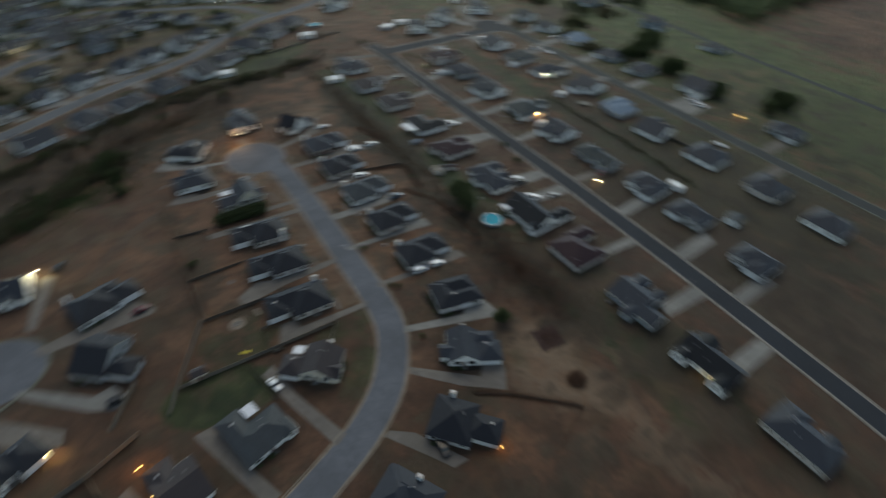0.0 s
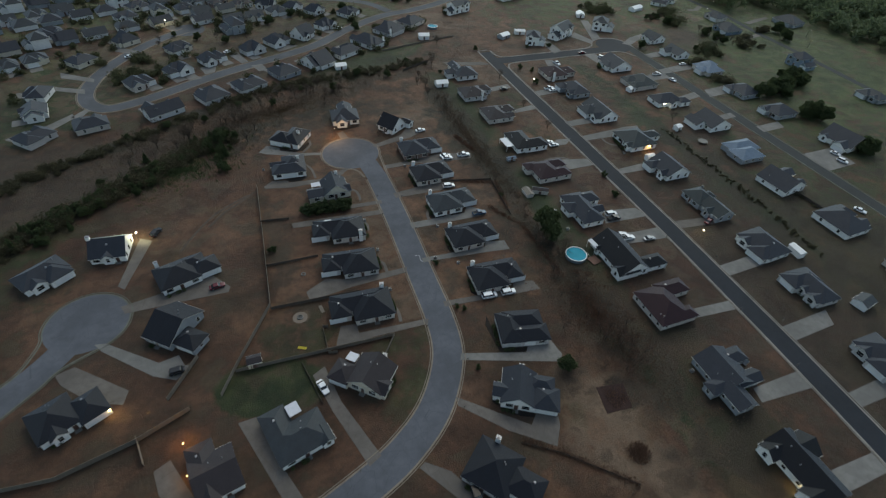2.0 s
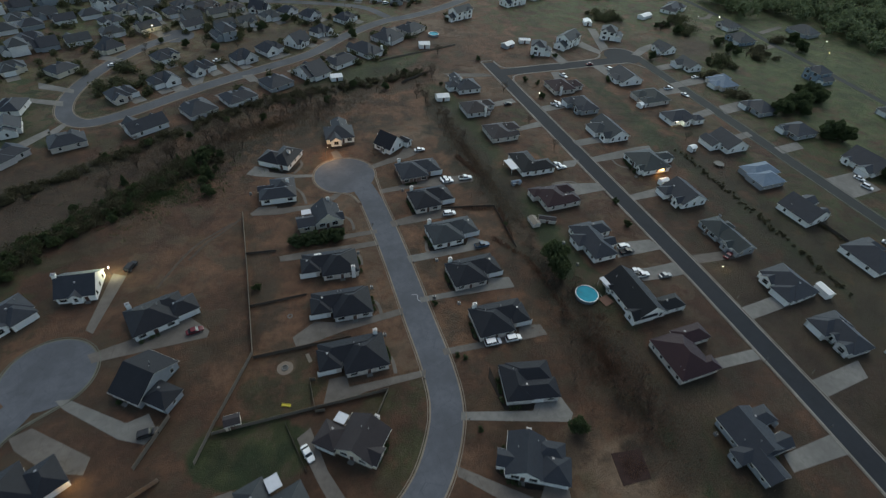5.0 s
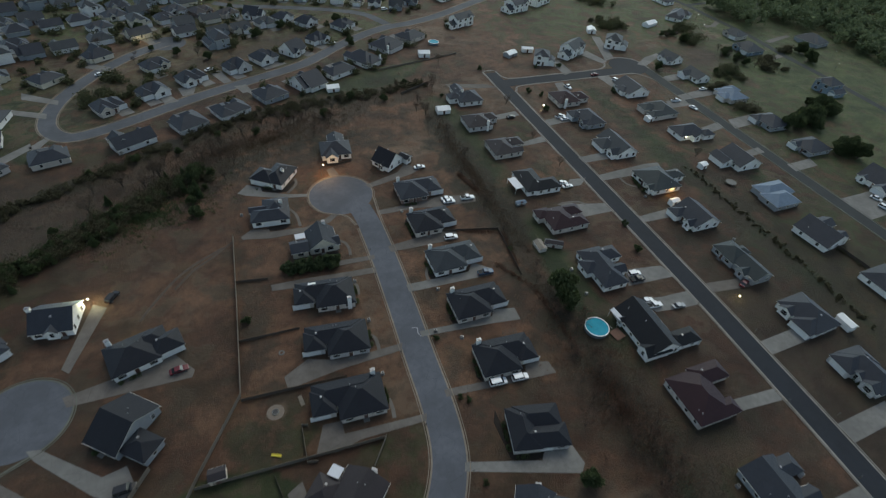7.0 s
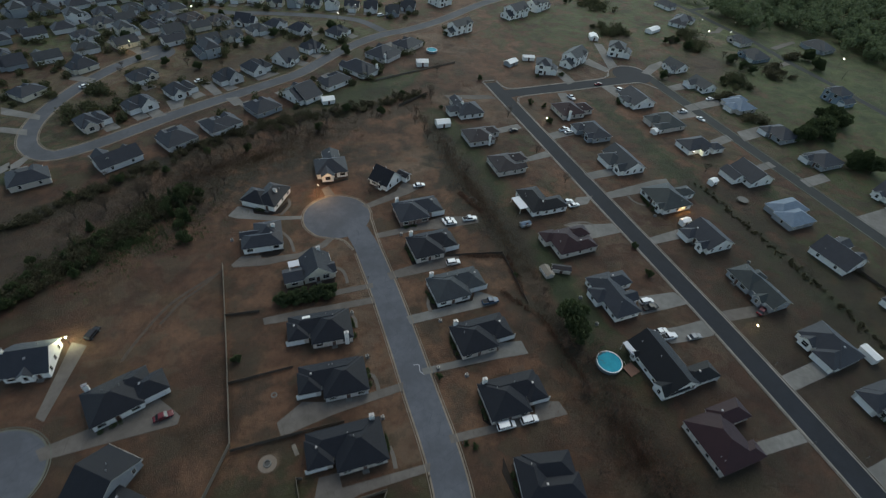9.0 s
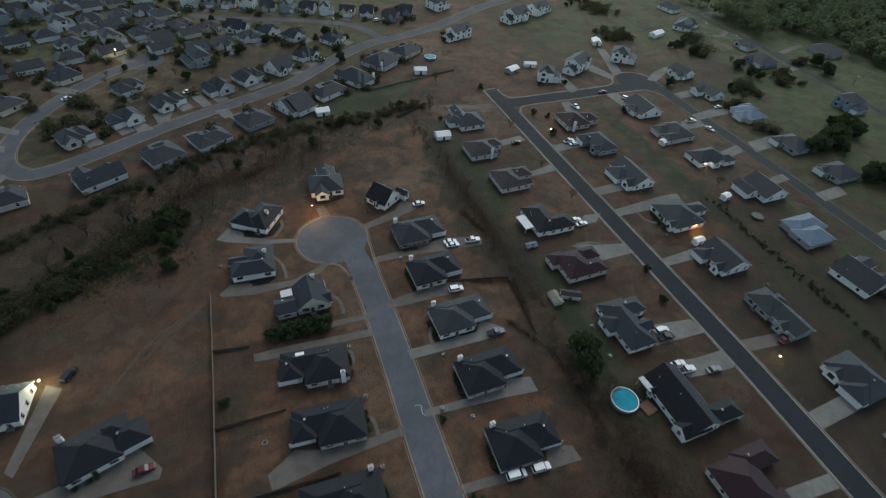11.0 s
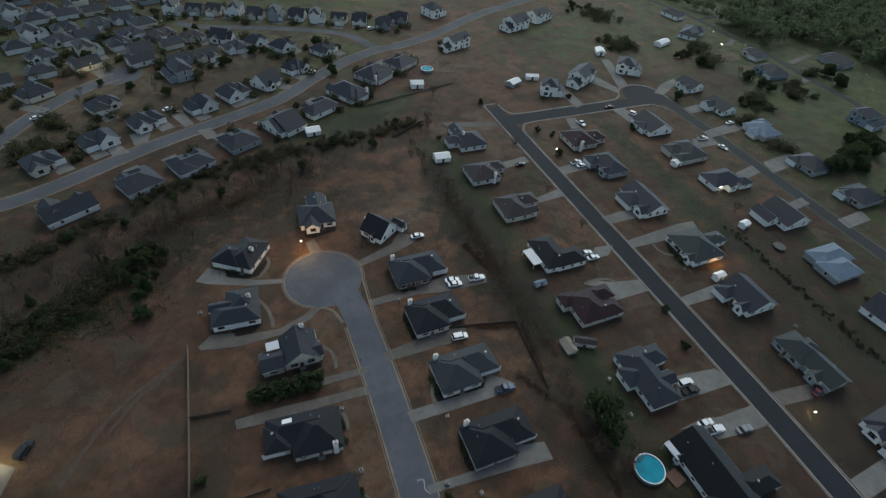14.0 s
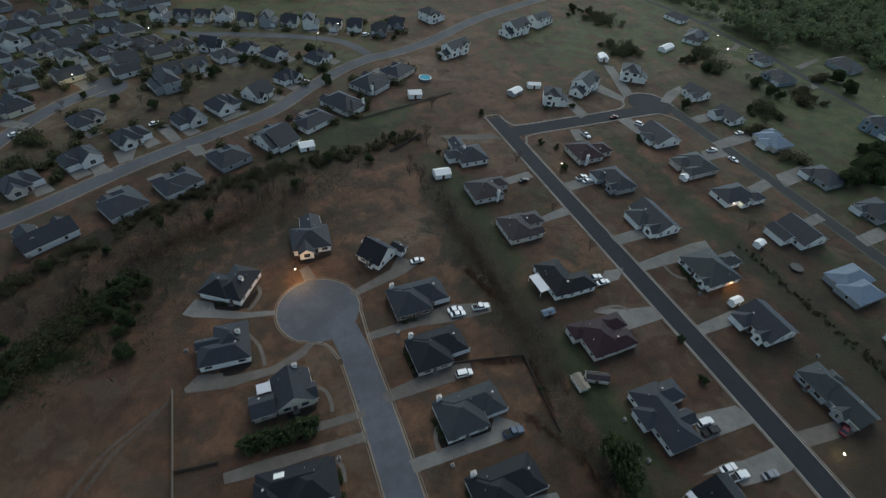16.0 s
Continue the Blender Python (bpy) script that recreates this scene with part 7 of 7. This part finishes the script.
part("chute", Mesh().box(-1.2, 1.2, -0.28, 0.28, 0.02, 0.14).box(-1.2, 1.2, -0.34, -0.28, 0.02, 0.32).box(-1.2, 1.2, 0.28, 0.34, 0.02, 0.32), YELLOW, slide)
tramp = thing("trampoline", 203.5, 158.5, 0, "dark round trampoline in a back yard", "trampoline")
part("mat", Mesh().tube(0, 0, 0.85, 0.9, 2.2, 2.2, 24), DARK_METAL, tramp)
for k in range(6):
    a = k * math.pi / 3
    part("leg", Mesh().limb((2.2 * math.cos(a), 2.2 * math.sin(a), 0), (2.2 * math.cos(a), 2.2 * math.sin(a), 0.88), 0.04, 0.04, 6), METAL, tramp)
pergola = thing("pergola", 75.5, 113.4, -3, "slatted timber pergola against a house", "pergola")
slat = Mesh().box(-0.07, 0.07, -1.6, 1.6, 2.5, 2.62).data("slat", DARK_TIMBER)
for k in range(8):
    on_wall(new("slat", slat), -1.9 + 0.54 * k, 0, 0, 0, pergola)
for sx in (-1.8, 1.8):
    for sy in (-1.4, 1.4):
        part("post", Mesh().box(sx - 0.06, sx + 0.06, sy - 0.06, sy + 0.06, -0.1, 2.5), DARK_TIMBER, pergola)

for x, y, yaw in ((43.2, 95.4, 0), (43.6, 118.2, 0), (44.6, 149.6, 0), (45.8, 161.2, 0), (53.6, 121.0, 180), (53.9, 138.6, 180), (53.7, 100.4, 180), (50.2, 80.8, 190), (43.6, 67.4, 200), (54.6, 158.0, 180), (14.4, 60.2, 60), (140.6, 70.4, 180), (140.6, 48.4, 180), (150.8, 92.4, 0), (150.8, 62.8, 0), (140.8, 107.0, 180), (150.8, 145.6, 0), (140.9, 155.0, 180)):
    mailbox(x, y, yaw)
for x, y in ((55.6, 122.6), (62.0, 138.0), (62.2, 118.0), (37.6, 149.0), (37.0, 113.4), (38.0, 132.4), (62.4, 178.6), (108.6, 133.0), (107.6, 122.0), (6.6, 192.0), (109.4, 57.0), (177.2, 129.0), (160.4, 160.8)):
    air_conditioner(x, y)

# ---- lamps that are lit ----
street_lamp(38.2, 208.6, -20, 5.4, LAMP_HOT, 2600, (1.0, 0.52, 0.18))
yard_post(155.7, 104.9, 1.6, LAMP_HOT, 120)
yard_post(154.5, 237.0, 2.2, LAMP_COOL, 60)
yard_post(259.8, 106.0, 2.4, LAMP_ORANGE, 200, (1.0, 0.62, 0.22))
yard_post(-23.4, 79.6, 2.3, LAMP_ORANGE, 650, (1.0, 0.42, 0.10))
porch_lamp(*wall_spot(-50.1, 97.2, "s", 0.96, 1), 2.3, 480, (1.0, 0.70, 0.32), LAMP_HOT)
yard_post(-37.4, 161.6, 3.0, LAMP_COOL, 1900, (0.96, 0.93, 0.62))
porch_lamp(*wall_spot(115.3, 24.9, "n", 0.3), 2.2, 150, (1.0, 0.70, 0.30), LAMP_HOT)
porch_lamp(*wall_spot(172.2, 167.4, "e", 0.7), 2.2, 700, (1.0, 0.52, 0.18), LAMP_ORANGE)
porch_lamp(*wall_spot(212.0, 197.5, "w", 0.8), 2.3, 60, (1.0, 0.9, 0.7), LAMP_COOL, 0.25)
porch_lamp(-22.6, 71.4, 2.2, 160, (1.0, 0.5, 0.15), LAMP_ORANGE)
yard_post(49.8, 38.0, 1.7, LAMP_ORANGE, 160, (1.0, 0.55, 0.18))
for x, y, b in ((84.8, 386.0, LAMP_COOL), (356.0, 322.0, LAMP_HOT), (381.0, 254.0, LAMP_COOL), (364.0, 238.0, LAMP_ORANGE), (333.0, 331.0, LAMP_COOL), (99.0, 398.0, LAMP_COOL), (240.0, 411.0, LAMP_COOL), (338.0, 308.0, LAMP_COOL), (-1.0, 411.0, LAMP_COOL), (322.0, 312.0, LAMP_HOT)):
    street_lamp(x, y, 0, 5.0, b)
street_lamp(-30.6, 361.5, 180, 5.0, LAMP_HOT, 500, (1.0, 0.85, 0.45))
porch_lamp(*wall_spot(262.7, 274.3, "s", 0.8), 2.3, 0, bulb=LAMP_COOL, size=0.25)

# ---- trees and scrub ----
tree("evergreen", 99.2, 123.6, 1.5, 20)
tree("evergreen", 98.2, 118.6, 1.0, 140)
tree("evergreen", 75.4, 69.4, 0.76, 80)
rng = random.Random(11)
for k in range(150):
    u = rng.random()
    x, y = -112 + 108 * u, 143 + 80 * u
    w = rng.gauss(0, 1) * (3.4 if u > 0.35 else 2.6)
    tree("conifer" if k % 5 == 0 else "evergreen", x - 0.6 * w, y + 0.8 * w, rng.uniform(0.3, 0.58), rng.uniform(0, 360))
for k in range(9):
    tree("conifer" if k % 2 else "evergreen", -8.5 + rng.gauss(0, 1.3), 221 - 3.0 * k + rng.gauss(0, 1), rng.uniform(0.45, 0.8), rng.uniform(0, 360))
for k in range(13):
    tree("shrub", 17.5 + 1.35 * k, 159.6 - 0.12 * k + rng.uniform(-1.4, 1.4), rng.uniform(1.3, 2.0), rng.uniform(0, 360))
for k in range(7):
    tree("shrub", 19 + 2.3 * k, 159.4 + rng.uniform(-0.6, 0.6), rng.uniform(2.0, 2.6), rng.uniform(0, 360))
for cx, cy, r, n in ((292, 312, 8, 6), (287, 254, 7, 6), (258, 330, 6, 5), (271, 397, 10, 8)):
    for k in range(n):
        tree("evergreen", cx + rng.gauss(0, 0.5) * r, cy + rng.gauss(0, 0.5) * r, rng.uniform(0.3, 0.6), rng.uniform(0, 360))
for x, y, s in ((137.0, 134.6, 1.5), (156.0, 256.0, 1.4), (161.0, 250.4, 1.3), (141.0, 287.0, 1.4), (155.5, 236.2, 1.6), (109.0, 262.0, 1.0), (54.8, 119.8, 1.0), (56.2, 98.4, 0.9), (54.6, 100.0, 0.8), (52.0, 77.5, 0.8), (92.6, 148.4, 0.9), (141.0, 148.2, 1.2), (4.2, 142.0, 1.4), (176.5, 206.0, 1.1), (161.6, 167.0, 0.9), (161.9, 164.0, 0.9), (162.2, 170.0, 0.8), (203.4, 247.0, 1.3), (202.6, 244.4, 1.2), (189.0, 281.0, 1.5), (175.0, 283.0, 1.1)):
    tree("shrub", x, y, s, rng.uniform(0, 360))
for k in range(34):
    u = rng.random()
    tree("bare", -44 + 118 * u, 214 + 50 * u + rng.gauss(0, 7), rng.uniform(0.6, 1.25), rng.uniform(0, 360))
for k in range(34):
    tree("bare_red", 94 + rng.gauss(0, 5), 82 + rng.gauss(0, 16), rng.uniform(0.5, 0.95), rng.uniform(0, 360))
for k in range(18):
    tree("bare", 96 + rng.gauss(0, 2.5), rng.uniform(100, 262), rng.uniform(0.4, 0.9), rng.uniform(0, 360))
for x, y, s in ((121.0, 300.0, 1.1), (109.0, 277.0, 1.0), (136.0, 213.0, 0.7), (137.0, 190.0, 0.8), (138.0, 246.0, 0.9), (58.0, 204.0, 0.6), (203.0, 180.0, 0.8), (107.0, 271.0, 0.9)):
    tree("bare", x, y, s, rng.uniform(0, 360))
for cx, cy, r, n in ((288, 193, 8, 10), (303, 197, 8, 10), (276, 188, 4, 3), (279, 160, 7, 9), (276, 126, 5, 5), (297, 103, 6, 6), (285, 104, 4, 3), (366, 266, 3, 2), (362, 252, 3, 2)):
    for k in range(n):
        tree("evergreen", cx + rng.gauss(0, 0.5) * r, cy + rng.gauss(0, 0.5) * r, rng.uniform(0.8, 1.35), rng.uniform(0, 360))
def wooded(r, n):
    p = np.stack([r.uniform(364, 640, n), r.uniform(190, 620, n)], 1)
    x, y = p[:, 0], p[:, 1]
    clear = (np.hypot(x - 392, y - 281) > 17) & (np.hypot(x - 387, y - 390) > 19) & ~((x < 406) & (y < 312)) & ~((np.abs(y - 364 + 0.1 * (x - 380)) < 7) & (x < 430))
    return p[clear]


woods("far_woods", 2700, wooded, "dark green woods beyond the houses", 31, 170, 1.15, 0.95)
woods("far_tree_belt", 190, lambda r, n: np.stack([r.uniform(-180, 110, n), r.uniform(462, 560, n)], 1), "dark tree belt behind far houses", 32)
woods("upper_tree_belt", 60, lambda r, n: np.stack([r.uniform(230, 420, n), r.uniform(440, 560, n)], 1), "dark trees beyond a far lawn", 33)
for cx, cy, r, n in ((312, 262, 12, 9), (311, 278, 8, 6), (294, 306, 8, 7), (250, 264, 3, 2)):
    for k in range(n):
        tree("bare" if k % 3 else "evergreen", cx + rng.gauss(0, 0.5) * r, cy + rng.gauss(0, 0.5) * r, rng.uniform(0.5, 0.9), rng.uniform(0, 360))
for k in range(40):
    tree("bare" if k % 3 else "evergreen", rng.uniform(-60, 80), rng.uniform(330, 425), rng.uniform(0.5, 0.9), rng.uniform(0, 360))
for k in range(30):
    u = k / 29
    tree("evergreen" if k % 3 == 0 else "bare", -45 + 150 * u, 231 + 46 * u + 6 * math.sin(k), rng.uniform(0.35, 0.65), rng.uniform(0, 360))
for x, y in ((60.1, 64.8), (69.3, 85.3), (71.2, 107.4), (71.4, 128.2), (71.5, 148.6), (70.6, 168.8), (116.8, 51.4)):
    hedge(x, y, "w", 0.1, 0.8)
for x, y in ((26.4, 107.8), (27.3, 127.0), (27.3, 144.6), (20.6, 84.3)):
    hedge(x, y, "e", 0.1, 0.8)
for x, y in ((60.1, 64.8), (69.3, 85.3), (71.9, 188.0), (1.7, 74.7), (20.4, 211.4), (46.9, 223.0), (44.6, 49.2), (172.2, 167.4), (-21.1, 137.2), (-24.4, 114.8), (-50.1, 97.2)):
    hedge(x, y, "s", 0.08, 0.5)
for x, y in ((118.7, 77.8), (169.3, 70.0), (170.2, 91.7), (169.4, 142.9)):
    hedge(x, y, "s", 0.55, 0.95)
scrub("belt_scrub", 1700, in_blob(5, 238, 98, 17, 21, True), 1.0, TWIG, "tangled leafless scrub along a ditch", 7, spread=0.8)
scrub("field_edge_grass", 2600, in_blob(20, 240, 98, 22, 21, True), 0.7, DRY_GRASS, "dry tall grass along a ditch", 7, 4, 0.8)
scrub("thicket", 1700, in_blob(95, 84, 13, 40, 4, True), 1.0, TWIG_RED, "reddish leafless thicket between back yards", 7, 5, 0.8)
scrub("yard_edge_scrub", 1500, in_blob(97.5, 190, 5, 70, 0, True), 1.2, TWIG, "leafless scrub along a back fence", 7, 6, 0.8)
def along(points, wide):
    """Places scattered along a broken line."""
    p = np.array(points, float)
    d = np.hypot(*(p[1:] - p[:-1]).T)

    def place(rng, n):
        k = rng.choice(len(d), n, p=d / d.sum())
        u = rng.random((n, 1))
        return p[k] + u * (p[k + 1] - p[k]) + rng.normal(0, wide, (n, 2))
    return place


for run in ([(81.0, 161.6), (94.2, 157.4), (91.6, 140.0)], [(85.0, 143.4), (92.4, 129.6), (93.4, 104.0)], [(92.0, 196.0), (95.4, 182.0)], [(54.0, 54.2), (61.5, 48.7), (75.5, 35.5)]):
    scrub("fence_scrub", 260, along(run, 0.45), 1.1, TWIG_RED, "dark reddish overgrowth along a back fence", 7, 9, 0.4)
scrub("green_scrub", 900, in_blob(-25, 200, 26, 12, 18, True), 1.3, NEEDLE, "low dark green undergrowth below conifers", 9, 7)
grove_line = lambda r, n: (lambda u, w: np.stack([-112 + 106 * u - 0.6 * w, 143 + 79 * u + 0.8 * w], 1))(r.random(n), r.normal(0, 2.6, n))
woods("grove_undergrowth", 330, grove_line, "dark green undergrowth in a strip of evergreens", 44, 260, 0.75, 0.28, True, BRUSH)
woods("belt_bushes", 340, lambda r, n: (lambda x: np.stack([x, np.interp(x, (-110, -67, -46, -22, 12, 43, 71, 106), (190, 216, 228, 244, 261, 269, 271, 277)) + r.normal(0, 2.2, n)], 1))(-110 + 216 * r.random(n) ** 1.3), "dark olive bushes along a ditch behind houses", 41, 230, 0.5, 0.25, True, BRUSH)
woods("garden_bushes", 1000, lambda r, n: (lambda p: p[np.array([min(math.hypot(q[0] - a, q[1] - b) for a, b in filled) > 8.2 and min(math.hypot(q[0] - a, q[1] - b) for a, b in filled) < 12.5 and min(math.hypot(q[0] - a, q[1] - b) for a, b in lane_points) > 4.6 for q in p])])(np.stack([r.uniform(-110, 150, n), r.uniform(275, 450, n)], 1)), "dark bushes and small trees among far houses", 42, 130, 0.78, 0.55, True, HEDGEROW)
woods("bend_bushes", 58, lambda r, n: (lambda p: p[np.array([min(math.hypot(q[0] - a, q[1] - b) for a, b in filled) > 8.6 and min(math.hypot(q[0] - a, q[1] - b) for a, b in lane_points) > 7.0 for q in p])])(in_blob(-42, 298, 13, 28, 28)(r, n)), "dark green bushes in yards inside a street bend", 45, 130, 0.8, 0.5, True, HEDGEROW)
woods("back_hedge", 110, along([(193.0, 172.0), (192.4, 120.0), (190.0, 80.0)], 1.0), "low olive hedge along back yards", 43, 110, 0.21, 0.18, True, BRUSH)
woods("back_hedge", 46, along([(214.5, 88.0), (214.0, 104.0), (212.0, 130.0)], 0.6), "low olive hedge along back yards", 44, 110, 0.22, 0.18, True, BRUSH)
for x, y, r, n in ((260, 334, 11, 26), (278, 384, 13, 24), (288, 250, 8, 18), (311, 318, 9, 14), (331, 261, 6, 8), (359, 271, 6, 8), (303, 300, 10, 14), (268, 236, 6, 8), (262, 210, 5, 6), (322, 250, 8, 9)):
    woods("yard_thicket", n, lambda q, k: np.stack([x + q.normal(0, 0.5, k) * r, y + q.normal(0, 0.5, k) * r], 1), "soft olive thicket beside far houses", 50 + n, 260, 0.95, 0.42, True, HEDGEROW if n > 12 else BRUSH)
SOIL = plain("dark_red_soil", (0.034, 0.015, 0.012), 0.95, vary=0.35, scale=0.7, bump=0.6)
structure("soil_patch", Mesh().solid([(80.2, 61.7, -0.1), (78.5, 53.6, -0.1), (86.4, 53.0, -0.1), (88.4, 60.3, -0.1)], [(80.4, 61.5, 0.05), (78.7, 53.8, 0.05), (86.2, 53.2, 0.05), (88.2, 60.1, 0.05)]), SOIL, "square plot of dark reddish bare soil", "soil")
scrub("brush_pile", 60, lambda r, n: (lambda q: np.stack([83.8 + 0.97 * q[:, 0] - 0.22 * q[:, 1], 57.1 + 0.22 * q[:, 0] + 0.97 * q[:, 1]], 1))(r.uniform(-3.0, 3.0, (n, 2))), 0.8, TWIG_RED, "square patch of dark reddish brush", 12, 8)
scrub("brush_heap", 150, lambda r, n: np.stack([80.4 + r.normal(0, 1.2, n), 42.4 + r.normal(0, 0.9, n)], 1), 1.4, TWIG_RED, "round heap of dark reddish brush on sand", 12, 10)
